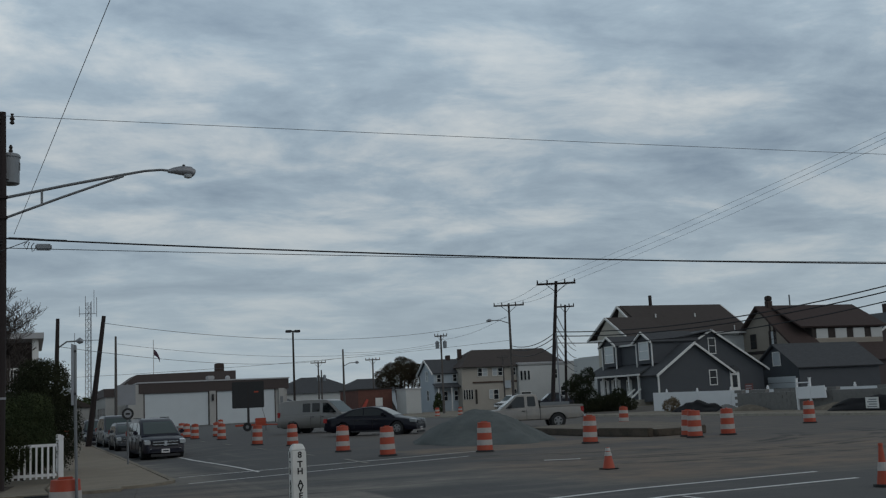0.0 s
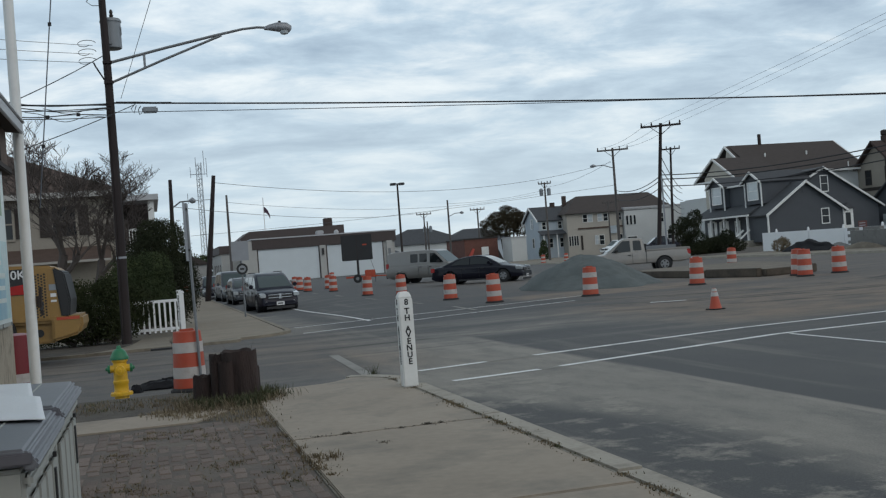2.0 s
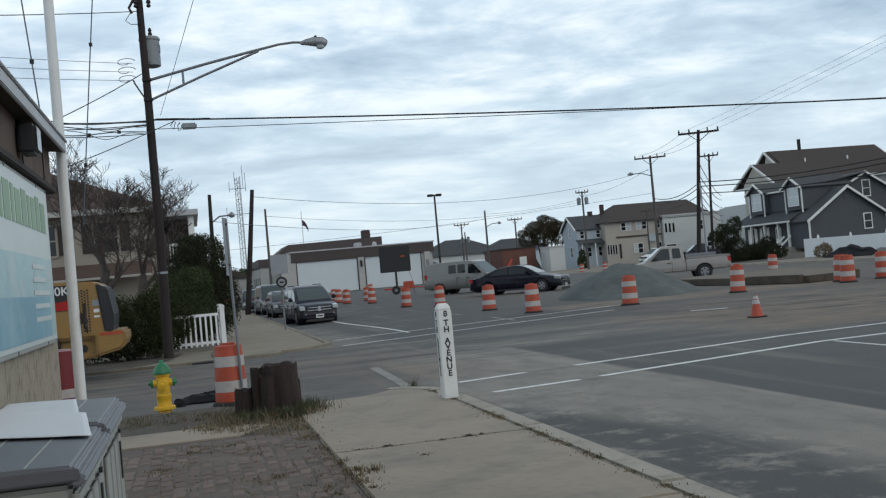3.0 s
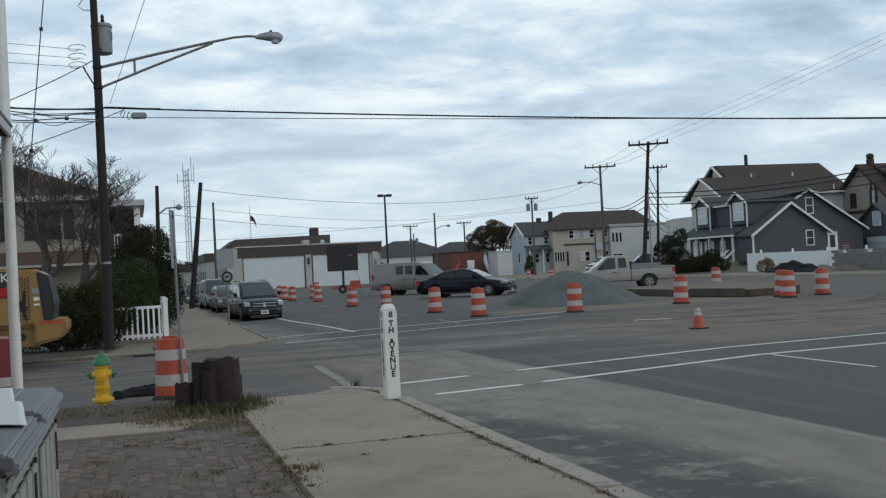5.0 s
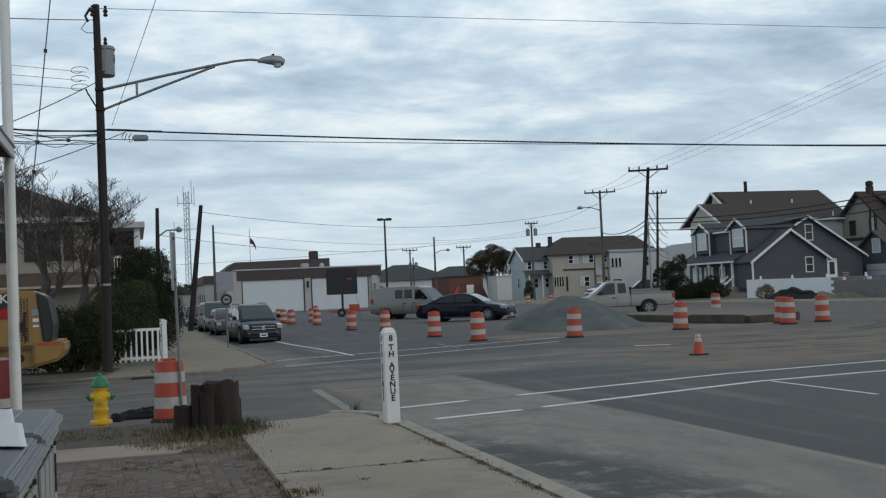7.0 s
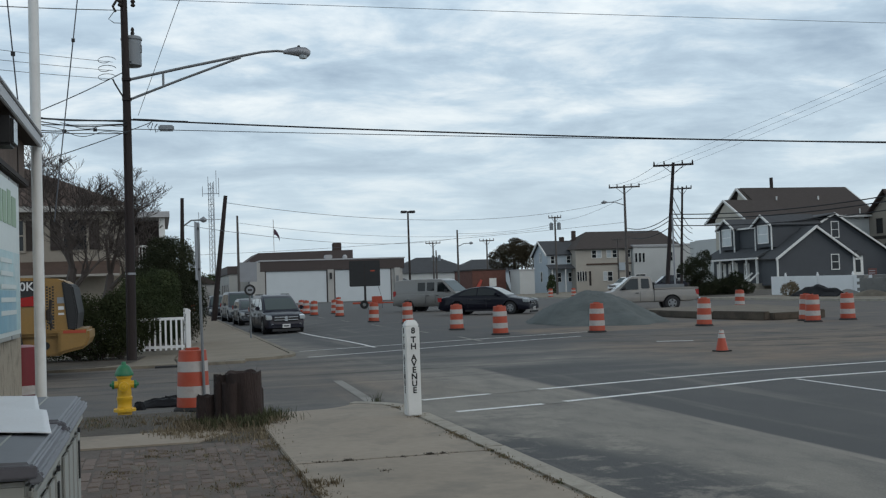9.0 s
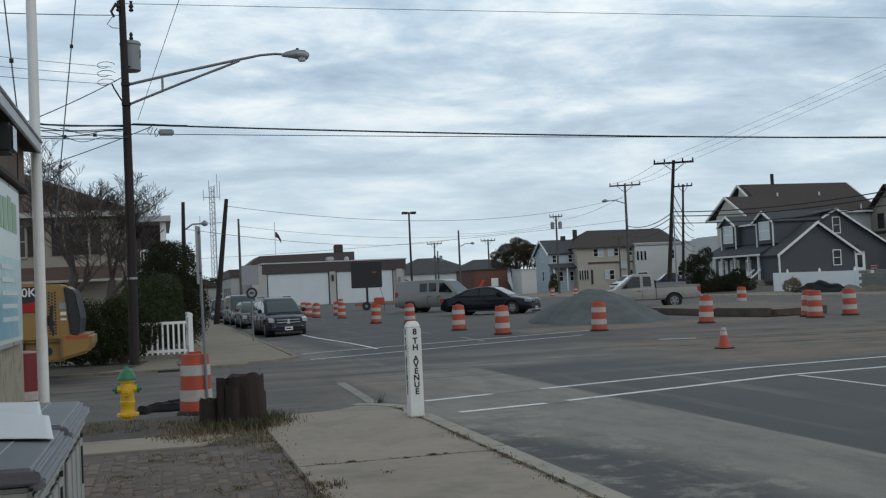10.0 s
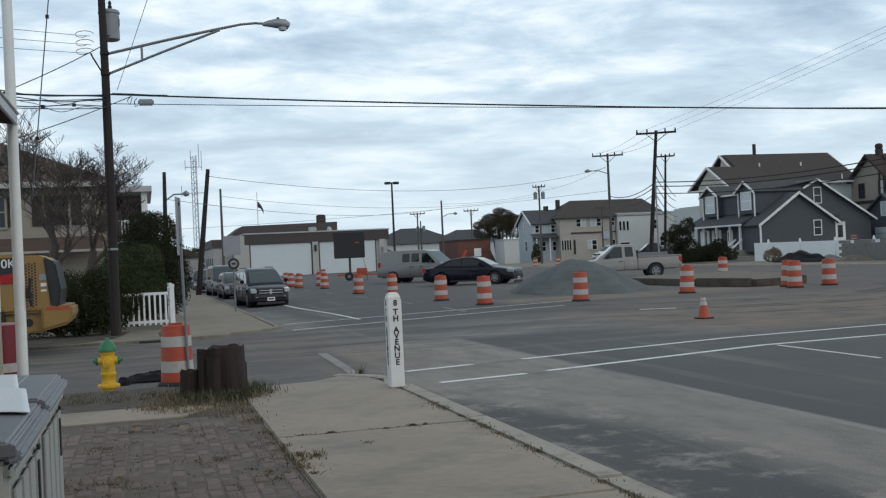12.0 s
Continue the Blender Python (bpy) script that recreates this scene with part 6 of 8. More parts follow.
def site_fence():
    f = thing("vinyl_fence", "white vinyl privacy fence with post caps beside the site", "fence")
    y, step = 46.2, 3.95
    while y < 71.0:
        end = min(y + step, 71.8)
        zt, zn = (1.33 + 0.14 * (q - 46.2) / 26 for q in (y, end))
        part("panel", Geo().prism([(y + 0.08, 0.0), (end, 0.0), (end, zn), (y + 0.08, zt)], 43.98, 44.03, "x"), M_vinyl, f, "white vinyl panel")
        p = part("post", Geo().box(43.94, 44.06, y - 0.06, y + 0.06, 0, zt + 0.08), M_vinyl, f)
        part("post_cap", Geo().lathe([(0.09, zt + 0.08), (0.09, zt + 0.11), (0.05, zt + 0.13), (0.07, zt + 0.18), (0.02, zt + 0.25)], (44, y, 0), 8), M_vinyl, p)
        y += step
    w = thing("block_wall", "unfinished grey concrete block wall in front of the fence", "wall")
    g = Geo()
    rnd = random.Random(3)
    for c in range(7):
        y = 44.6 + (0.4 if c % 2 else 0.0)
        while y < 59.2:
            d = rnd.uniform(-0.012, 0.012)
            if c < 6 or rnd.random() < 0.6:
                g.box(42.7 + d, 43.0, y + 0.012, y + 0.788, 0.2 * c + 0.006, 0.2 * c + 0.194)
            y += 0.8
    part("blocks", g, M_block, w, kind="stuff")
    part("core", Geo().box(42.75, 42.98, 44.6, 59.6, 0, 1.2), M_block, w)
    s = thing("fence_panel", "white panel with two posts standing at the wall", "fence panel", (42.4, 52.0, 0))
    part("panel", Geo().prism([(-1.32, 0.78), (1.30, 0.74), (1.32, 1.44), (-1.2, 1.48)], -0.03, 0.03, "x"), M_vinyl, s)
    for y in (0.04, 1.20):
        part("post", Geo().box(-0.05, 0.05, y - 0.055, y + 0.055, 0, 1.92), M_vinyl, s)
        part("post_cap", Geo().box(-0.07, 0.07, y - 0.075, y + 0.075, 1.92, 1.97), M_vinyl, s)
    part("rail", Geo().box(-0.03, 0.03, 0.08, 1.16, 1.66, 1.73), M_vinyl, s)
    n = thing("sign_board", "small red and white notice board at the site", "sign", (43.4, 59.1, 0))
    part("stake", Geo().box(-0.04, 0.04, -0.04, 0.04, 0, 1.6), M_brown, n)
    nb = part("board", Geo().box(-0.07, -0.03, -0.4, 0.4, 1.40, 1.80), surf("red_notice", (0.16, 0.05, 0.042), 0.6, 0.15), n, "faded red board")
    for k in range(2):
        part("text_bar", Geo().box(-0.078, -0.07, -0.30, 0.30, 1.48 + 0.15 * k, 1.53 + 0.15 * k), M_fascia, nb)
    # far kerb and soil strip before the fence
    slab("kerb_avenue", [(37.3, 24), (37.6, 24), (37.6, 140), (37.3, 140)], 0.13, M_kerb, "pale concrete kerb across the avenue")
    slab("verge_avenue", [(37.61, 24), (62, 24), (62, 97), (57, 146), (37.61, 146)], 0.11, M_sand, "bare sandy ground before the fence", bevel=0)
    slab("garden_bed", [(39.5, 72), (62, 72), (62, 97), (41, 97)], 0.118, M_turf, "dark planted soil before the grey house", bevel=0)

    def tarp(x, y0, y1, h, seed, label):
        g, n, m = Geo(), 26, 6
        for i in range(n + 1):
            for j in range(m + 1):
                u, v = i / n, j / m
                top = h * (0.35 + 0.65 * math.sin(math.pi * u) ** 0.8) * (1 + 0.3 * noise.noise((u * 5, seed, 0)))
                g.v.append((x + 0.5 * (1 - v) * -1 + 0.15 * noise.noise((u * 6, v * 3, seed)), y0 + (y1 - y0) * u, 0.11 + top * v))
        g.f += [(i * (m + 1) + j, i * (m + 1) + j + 1, (i + 1) * (m + 1) + j + 1, (i + 1) * (m + 1) + j) for i in range(n) for j in range(m)]
        ob = solo("silt_sheet", g, M_tarp, label, "tarpaulin", smooth=40)
        so = ob.modifiers.new("thickness", "SOLIDIFY")
        so.thickness = 0.03
    tarp(41.4, 59.4, 64.7, 0.70, 1.0, "sagging black plastic silt sheet on the sand")
    tarp(40.6, 39.0, 48.0, 0.80, 5.0, "long black plastic silt sheet at the wall")
    b = thing("sign_board", "white notice board on the black sheet", "sign", (40.15, 44.6, 0.11))
    part("board", Geo().box(-0.06, -0.02, -0.45, 0.45, 0.12, 0.68), M_white, b)
    for k in range(4):
        part("text_bar", Geo().box(-0.065, -0.06, -0.34, 0.34 - 0.12 * (k % 2), 0.18 + 0.12 * k, 0.23 + 0.12 * k), M_galv, b)
    part("stake", Geo().box(-0.02, 0.03, -0.04, 0.04, 0, 0.6), M_brown, b)

    # heaps of earth by the wall
    def heap(x, y, a, b, h, mat, label, name="soil_mound", rough=0.25, seed=0.0, n=40, m=14):
        g = Geo()
        for i in range(m + 1):
            t = i / m
            for j in range(n):
                q = 2 * math.pi * j / n
                r = (1 - t) * (1 + rough * noise.noise((math.cos(q) * 1.5 + seed, math.sin(q) * 1.5, t * 2)))
                xx, yy = a * r * math.cos(q), b * r * math.sin(q)
                zz = h * (1 - (1 - t) ** 1.18) * (1 - 0.11 * t ** 7) + (0.05 * h * noise.noise((xx * 1.3, yy * 1.3, seed)) + 0.022 * h * noise.noise((xx * 5, yy * 5, seed)) + 0.02 * h * noise.noise((xx * 13, yy * 13, seed))) * (t > 0)
                g.v.append((xx, yy, zz - (0.05 if i == 0 else 0)))
        for i in range(m):
            for j in range(n):
                c, d = i * n + j, i * n + (j + 1) % n
                g.f.append((c, d, d + n, c + n))
        g.f.append(tuple(range(m * n, (m + 1) * n)))
        return solo(name, g, mat, label, "heap", smooth=60, at=(x, y, 0))
    heap(42.1, 57.5, 0.7, 2.6, 0.55, M_dirt, "low heap of brown soil against the block wall", seed=3)
    heap(42.0, 49.0, 0.7, 3.4, 0.6, M_dirt, "low heap of brown soil before the wall", seed=7)
    heap(42.6, 60.6, 0.7, 1.6, 0.6, M_block, "heap of grey rubble beside the fence", "rubble_heap", seed=11)
    heap(16.1, 39.0, 2.5, 3.8, 1.36, M_gravel, "grey heap of stone dust dumped on the road", "gravel_mound", 0.22, 1.0, 110, 44)


site_fence()


def kerb_island():
    poly = [(20.9, 46.0), (20.55, 41.5), (20.45, 37.3), (20.9, 34.5), (22.9, 34.8), (26.0, 39.0), (28.0, 47.0), (23.0, 47.5)]
    s = solo("traffic_island", Geo().prism(poly, -0.1, 0.20, "z"), M_isl, "raw traffic island under construction, sandy top", kind="structure", bevel=0.04)
    cx, cy = 23.2, 41.0
    inner = [(cx + (x - cx) * 0.9, cy + (y - cy) * 0.92) for x, y in poly]
    part("sand_fill", Geo().prism(inner, 0.1, 0.225, "z"), M_dirt, s)
    for (x0, y0), (x1, y1), h in (((20.30, 46.5), (20.30, 37.2), 0.27), ((20.28, 37.1), (20.72, 34.2), 0.31), ((20.85, 34.15), (22.2, 34.35), 0.26), ((22.25, 34.3), (23.2, 34.6), 0.30)):
        d = Vector((x1 - x0, y1 - y0, 0)).normalized()
        w = Vector((-d.y, d.x, 0)) * 0.14
        t = thing("timber", "dark weathered timber edging the raw traffic island", "timber", (x0, y0, 0), group="island timbers")
        c = [(-w.x, -w.y), (w.x, w.y), (x1 - x0 + w.x, y1 - y0 + w.y), (x1 - x0 - w.x, y1 - y0 - w.y)]
        part("beam", Geo().prism(c, 0.0, h, "z"), M_beam, t, bevel=0.03)


kerb_island()

# ---- vehicles ----
M_navy = surf("navy_car_paint", (0.0045, 0.0045, 0.011), 0.4, 0.08, 1.0, 0.0, coat=0.3)
M_dkcar = surf("blue_black_car_paint", (0.010, 0.010, 0.020), 0.4, 0.08, 1.0, 0.0, coat=0.3)
M_greycar = surf("grey_car_paint", (0.06,0.066,0.076), 0.3, 0.08, 1.0, 0.0, coat=0.15)
M_silver = surf("pewter_car_paint", (0.19, 0.182, 0.17), 0.35, 0.08, 1.0, 0.0, metal=0.3, coat=0.4)
M_tan = surf("sand_white_car_paint", (0.265, 0.25, 0.232), 0.4, 0.08, 1.0, 0.0, coat=0.25, spots=((0.36, 0.32, 0.27), 0.4, 1.5))
M_whitecar = surf("white_car_paint", (0.66, 0.66, 0.66), 0.35, 0.05, 1.0, 0.0, coat=0.4)
for m_ in (M_navy, M_dkcar, M_greycar):
    m_.node_tree.nodes["Principled BSDF"].inputs["Specular IOR Level"].default_value = 0.16
M_trimblk = surf("black_plastic_trim", (0.02, 0.02, 0.022), 0.6, 0.15, 4.0, 0.0)
M_chrome = surf("chrome", (0.55, 0.56, 0.58), 0.2, 0.05, 3.0, 0.0, metal=0.9)
M_rim = surf("alloy_rim", (0.24, 0.245, 0.25), 0.35, 0.1, 5.0, 0.0, metal=0.6)
M_lamp = surf("headlamp_lens", (0.30, 0.32, 0.33), 0.12, 0.1, 6.0, 0.0, coat=0.6)
M_tail = surf("red_tail_lens", (0.35, 0.02, 0.02), 0.2, 0.1, 6.0, 0.0, coat=0.5)


def spline(pts, n=5):
    """A smooth run of (x, z) through the points given."""
    q = [Vector((x, 0, z)) for x, z in pts]
    q = [q[0] * 2 - q[1]] + q + [q[-1] * 2 - q[-2]]
    out = []
    for i in range(1, len(q) - 2):
        for k in range(n):
            t = k / n
            p = 0.5 * (2 * q[i] + (q[i + 1] - q[i - 1]) * t + (2 * q[i - 1] - 5 * q[i] + 4 * q[i + 1] - q[i + 2]) * t * t + (3 * q[i] - q[i - 1] - 3 * q[i + 1] + q[i + 2]) * t ** 3)
            out.append((p.x, p.z))
    return out + [pts[-1]]


def shell(parent, L, W, deck, zb, wheels, r, paint, tail=0.90, nose=0.84):
    """A car's lower body with round wheel cut-outs; deck: (x, height) of its top line from tail to nose."""
    line = spline(deck, 4)
    xs = sorted({round(-L / 2 + L * i / 44, 3) for i in range(45)} | {round(w + r * 1.2 * math.cos(math.pi * j / 10), 3) for w in wheels for j in range(11)})

    def top(x):
        for (x0, z0), (x1, z1) in zip(line[:-1], line[1:]):
            if x0 <= x <= x1 and x1 > x0:
                return z0 + (z1 - z0) * (x - x0) / (x1 - x0)
        return line[0][1] if x < 0 else line[-1][1]
    levels = ((0.90, 0.0), (0.975, 0.10), (0.995, 0.30), (1.0, 0.50), (0.985, 0.62), (0.985, 0.78), (0.955, 0.93), (0.85, 0.99), (0.45, 1.015), (0.0, 1.02))
    g, n = Geo(), 2 * len(levels) - 1
    for x in xs:
        zt = top(x)
        u = min((x + L / 2) / 0.55, 1.0)
        v = min((L / 2 - x) / 0.75, 1.0)
        k = (tail + (1 - tail) * (1 - (1 - u) ** 2)) * (nose + (1 - nose) * (1 - (1 - v) ** 2))
        bot = zb + 0.16 * (1 - u) ** 2 + 0.06 * (1 - v) ** 2
        for w in wheels:
            d = (r * 1.2) ** 2 - (x - w) ** 2
            if d > 0:
                bot = max(bot, min(r + math.sqrt(d), zt - 0.06))
        half = [(W / 2 * k * f, max(bot, zb + h * (zt - zb))) for f, h in levels]
        g.v += [(x, y, z) for y, z in half] + [(x, -y, z) for y, z in half[-2::-1]]
    m = len(xs)
    for i in range(m - 1):
        for j in range(n):
            a, c = i * n + j, i * n + (j + 1) % n
            g.f.append((a, c, c + n, a + n))
    g.f.append(tuple(range(n))[::-1])
    g.f.append(tuple(range((m - 1) * n, m * n)))
    return part("body", g, paint, parent, smooth=38)


def greenhouse(parent, W, line, zb, taper, paint, windows, screen, back=None, base=0.93, glass=None):
    """The upper cabin: line runs over the roof from tail to bonnet; windows are (x, z) outlines on its sides; screen and back give the x-range of the glass at front and rear."""
    glass = glass or M_carglass
    pts = spline(line, 5)
    zr = max(z for _, z in pts)
    hb, hr = W / 2 * base, W / 2 * taper
    side = lambda z: hb + (hr - hb) * (z - zb) / (zr - zb)
    g, n = Geo(), 8
    for x, z in pts:
        z = max(z, zb - 0.03)
        e = max(z - 0.055, zb - 0.04)
        h = side(e)
        row = [(h + 0.0, zb - 0.06), (h, e), (side(z) - 0.035, z - 0.018), (side(z) - 0.12, z)]
        row[0] = (hb, zb - 0.06)
        g.v += [(x, y, q) for y, q in row] + [(x, -y, q) for y, q in row[::-1]]
    m = len(pts)
    for i in range(m - 1):
        for j in range(n):
            a, c = i * n + j, i * n + (j + 1) % n
            g.f.append((a, c, c + n, a + n))
    g.f.append(tuple(range(n))[::-1])
    g.f.append(tuple(range((m - 1) * n, m * n)))
    cab = part("cabin", g, paint, parent, smooth=50)
    for s in (-1, 1):
        for outline in windows:
            k = len(outline)
            q = [(x, s * (side(z) + 0.008), z) for x, z in outline] + [(x, s * (side(z) - 0.05), z) for x, z in outline]
            part("side_window", Geo().add(q, [tuple(range(k)), tuple(range(k, 2 * k))[::-1]] + [(i, (i + 1) % k, k + (i + 1) % k, k + i) for i in range(k)]), glass, cab, "dark tinted glass")
    for name, span in (("windscreen", screen), ("rear_window", back)):
        if span:
            run = [(x, z) for x, z in pts if span[0] <= x <= span[1]]
            gg, c = Geo(), len(run)
            for x, z in run:
                h = side(z) - 0.10
                gg.v += [(x, -h, z + 0.012), (x, h, z + 0.012), (x, -h, z - 0.03), (x, h, z - 0.03)]
            for i in range(c - 1):
                a, d = 4 * i, 4 * i + 4
                gg.f += [(a, a + 1, d + 1, d), (a + 2, d + 2, d + 3, a + 3), (a, d, d + 2, a + 2), (a + 1, a + 3, d + 3, d + 1)]
            gg.f += [(0, 2, 3, 1), (4 * c - 4, 4 * c - 3, 4 * c - 1, 4 * c - 2)]
            part(name, gg, M_screen, cab, "pale glass with sky sheen put into its colour", smooth=40)
    return cab


def wheel(parent, x, y, r, w):
    s = 1 if y > 0 else -1
    part("wheel_well", Geo().tube([(x, y - s * 0.55, r + 0.03), (x, y - s * 0.20, r + 0.03)], r * 1.16, 20), M_trimblk, parent, "black wheel well")
    t = part("wheel", Geo().tube([(x, y - s * w, r), (x, y - s * 0.01, r), (x, y + s * 0.025, r), (x, y + s * 0.03, r)], [r, r, r * 0.94, r * 0.70], 22), M_rubber, parent, "black tyre", smooth=True)
    part("rim", Geo().tube([(x, y + s * 0.028, r), (x, y + s * 0.036, r)], [r * 0.60, r * 0.55], 18), M_rim, t, "alloy rim")
    for k in range(5):
        a = 2 * math.pi * k / 5 + 0.3
        c, d = math.cos(a), math.sin(a)
        part("rim_gap", Geo().tube([(x + 0.40 * r * c, y + s * 0.0365, r + 0.40 * r * d), (x + 0.40 * r * c, y + s * 0.039, r + 0.40 * r * d)], r * 0.13, 7), M_trimblk, t)


def car_front(p, L, W, zl, zg, paint, grille=True, sep=0.72):
    x = L / 2
    for s in (-1, 1):
        part("headlight", Geo().prism([(x - 0.34, zl - 0.07), (x - 0.02, zl - 0.10), (x - 0.03, zl + 0.05), (x - 0.36, zl + 0.10)], s * W / 2 * (sep - 0.04), s * W / 2 * 0.955, "y"), M_lamp, p, "clear headlight", bevel=0.02)
    if grille:
        part("grille", Geo().box(x - 0.06, x + 0.012, -W * 0.30, W * 0.30, zg - 0.10, zg + 0.12), M_trimblk, p, "black grille", bevel=0.02)
        for k in (-0.05, 0.06):
            part("grille_bar", Geo().box(x + 0.008, x + 0.03, -W * 0.29, W * 0.29, zg + k, zg + k + 0.03), M_chrome, p, "chrome grille bar")
        part("grille_post", Geo().box(x + 0.009, x + 0.036, -0.05, 0.05, zg - 0.09, zg + 0.11), M_chrome, p)
    part("plate", Geo().box(x, x + 0.035, -0.16, 0.16, zg - 0.36, zg - 0.21), M_whitecar, p, "white number plate")
    part("plate_bar", Geo().box(x + 0.036, x + 0.039, -0.11, 0.11, zg - 0.31, zg - 0.26), M_dkcar, p)
    part("lower_intake", Geo().box(x - 0.05, x + 0.012, -W * 0.34, W * 0.34, zg - 0.50, zg - 0.40), M_trimblk, p)


def car_back(p, L, W, z, h=0.22):
    for s in (-1, 1):
        part("tail_light", Geo().box(-L / 2 - 0.012, -L / 2 + 0.2, s * W / 2 * 0.76 if s > 0 else -W / 2 * 0.965, W / 2 * 0.965 if s > 0 else -W / 2 * 0.76, z, z + h), M_tail, p, "red tail light", bevel=0.02)


def mirrors(p, x, W, z, paint):
    for s in (-1, 1):
        part("mirror", Geo().box(x - 0.10, x + 0.08, s * W / 2 if s > 0 else -W / 2 - 0.18, W / 2 + 0.18 if s > 0 else -W / 2, z, z + 0.17), paint, p, bevel=0.04)


def seams(p, xs, W, z0, z1):
    for x in xs:
        for s in (-1, 1):
            part("door_seam", Geo().box(x - 0.006, x + 0.006, s * W / 2 - 0.012, s * W / 2 + 0.004, z0, z1), M_trimblk, p)
            part("door_handle", Geo().box(x + 0.08, x + 0.26, s * W / 2 - 0.012, s * W / 2 + 0.025, z1 - 0.10, z1 - 0.06), M_trimblk, p)


def minivan(x, y, rz, paint, label, L=5.1, W=1.95, H=1.73, hatch=False):
    p = thing("minivan" if not hatch else "hatchback", label, "car", (x, y, gz(x, y)), rz, group="cars parked at the kerb")
    b, h = (0.94, L / 2) if not hatch else (0.87, L / 2)
    wheels = (-L * 0.30, L * 0.315)
    shell(p, L, W, [(-h, b - 0.32), (-h + 0.05, b - 0.05), (-h + 0.35, b + 0.02), (-L * 0.1, b + 0.03), (L * 0.20, b + 0.03), (L * 0.28, b + 0.0), (L * 0.38, b - 0.07), (h - 0.22, b - 0.17), (h - 0.05, b - 0.30), (h, b - 0.48)], 0.21, wheels, 0.34, paint)
    f, e = L * 0.315, H - b
    greenhouse(p, W, [(-h + 0.12, b), (-h + 0.25, b + 0.60 * e), (-h + 0.50, b + 0.92 * e), (-L * 0.22, H), (L * 0.0, H - 0.02), (L * 0.09, H - 0.12), (L * 0.20, b + 0.45 * e), (f, b + 0.0)], b, 0.76, paint,
               ([(-h + 0.42, b + 0.10), (-L * 0.22, b + 0.08), (-L * 0.22, H - 0.17), (-h + 0.62, H - 0.20)], [(-L * 0.20, b + 0.08), (L * 0.01, b + 0.07), (L * 0.01, H - 0.16), (-L * 0.20, H - 0.16)],
                [(L * 0.03, b + 0.07), (L * 0.235, b + 0.06), (L * 0.16, b + 0.5 * e), (L * 0.085, H - 0.19), (L * 0.03, H - 0.16)]), (L * 0.095, f - 0.05), (-h + 0.17, -h + 0.45))
    for xx in wheels:
        for s in (-1, 1):
            wheel(p, xx, s * W / 2 * 0.97, 0.34, 0.22)
    car_front(p, L, W, b - 0.24, b - 0.31, paint)
    car_back(p, L, W, b - 0.05)
    mirrors(p, L * 0.20, W, b + 0.04, paint)
    seams(p, (-L * 0.12, L * 0.10), W, 0.4, b - 0.06)
    part("bumper", Geo().box(L / 2 - 0.25, L / 2 + 0.025, -W * 0.40, W * 0.40, 0.28, 0.48), paint, p, bevel=0.06)
    for s in (-1, 1):
        part("roof_rail", Geo().tube([(-L * 0.36, s * W * 0.34, H + 0.015), (L * 0.02, s * W * 0.34, H + 0.01)], 0.018), M_trimblk, p)
        part("fog_lamp", Geo().tube([(L / 2 - 0.06, s * W * 0.34, 0.40), (L / 2 + 0.02, s * W * 0.34, 0.40)], 0.05, 12), M_lamp, p)
    return p


minivan(4.86, 47.2, -86, M_dkcar, "dark blue minivan with chrome grille parked at the kerb", 4.9, 1.68, 1.63)
minivan(4.86, 60.5, -88, M_greycar, "small grey hatchback parked behind the minivan", 4.3, 1.62, 1.42, True)
minivan(4.85, 68.5, -86, M_greycar, "grey sport utility car parked along the kerb", 4.8, 1.9, 1.82)
minivan(4.2, 77.5, -90, M_navy, "dark car parked farther along the kerb", 4.8, 1.9, 1.6, True)


def sedan(x, y, rz):
    L, W = 5.1, 1.85
    p = thing("sedan", "dark navy sedan with alloy wheels on the road", "car", (x, y, 0), rz)
    wheels = (-1.46, 1.52)
    shell(p, L, W, [(-2.55, 0.62), (-2.50, 0.86), (-2.25, 0.985), (-1.7, 1.01), (-0.5, 0.97), (0.7, 0.95), (1.25, 0.93), (1.85, 0.86), (2.3, 0.75), (2.48, 0.64), (2.55, 0.50)], 0.20, wheels, 0.335, M_navy)
    greenhouse(p, W, [(-1.98, 1.0), (-1.45, 1.20), (-0.95, 1.385), (-0.25, 1.475), (0.25, 1.455), (0.72, 1.29), (1.40, 0.93)], 0.94, 0.70, M_navy,
               ([(-1.42, 1.03), (-0.36, 1.02), (-0.36, 1.40), (-0.75, 1.365), (-1.12, 1.22)], [(-0.31, 1.02), (0.98, 1.0), (0.66, 1.24), (0.30, 1.385), (-0.31, 1.41)]), (0.36, 1.30), (-1.85, -0.98))
    for xx in wheels:
        for s in (-1, 1):
            wheel(p, xx, s * W / 2 * 0.97, 0.335, 0.22)
    car_front(p, L, W, 0.70, 0.56, M_navy)
    car_back(p, L, W, 0.72)
    mirrors(p, L * 0.16, W, 0.98, M_navy)
    seams(p, (-L * 0.16, L * 0.04), W, 0.35, 0.88)
    part("sill", Geo().box(-1.0, 1.05, -W / 2 + 0.01, W / 2 - 0.01, 0.19, 0.27), M_trimblk, p)


sedan(17.0, 55.5, -37)


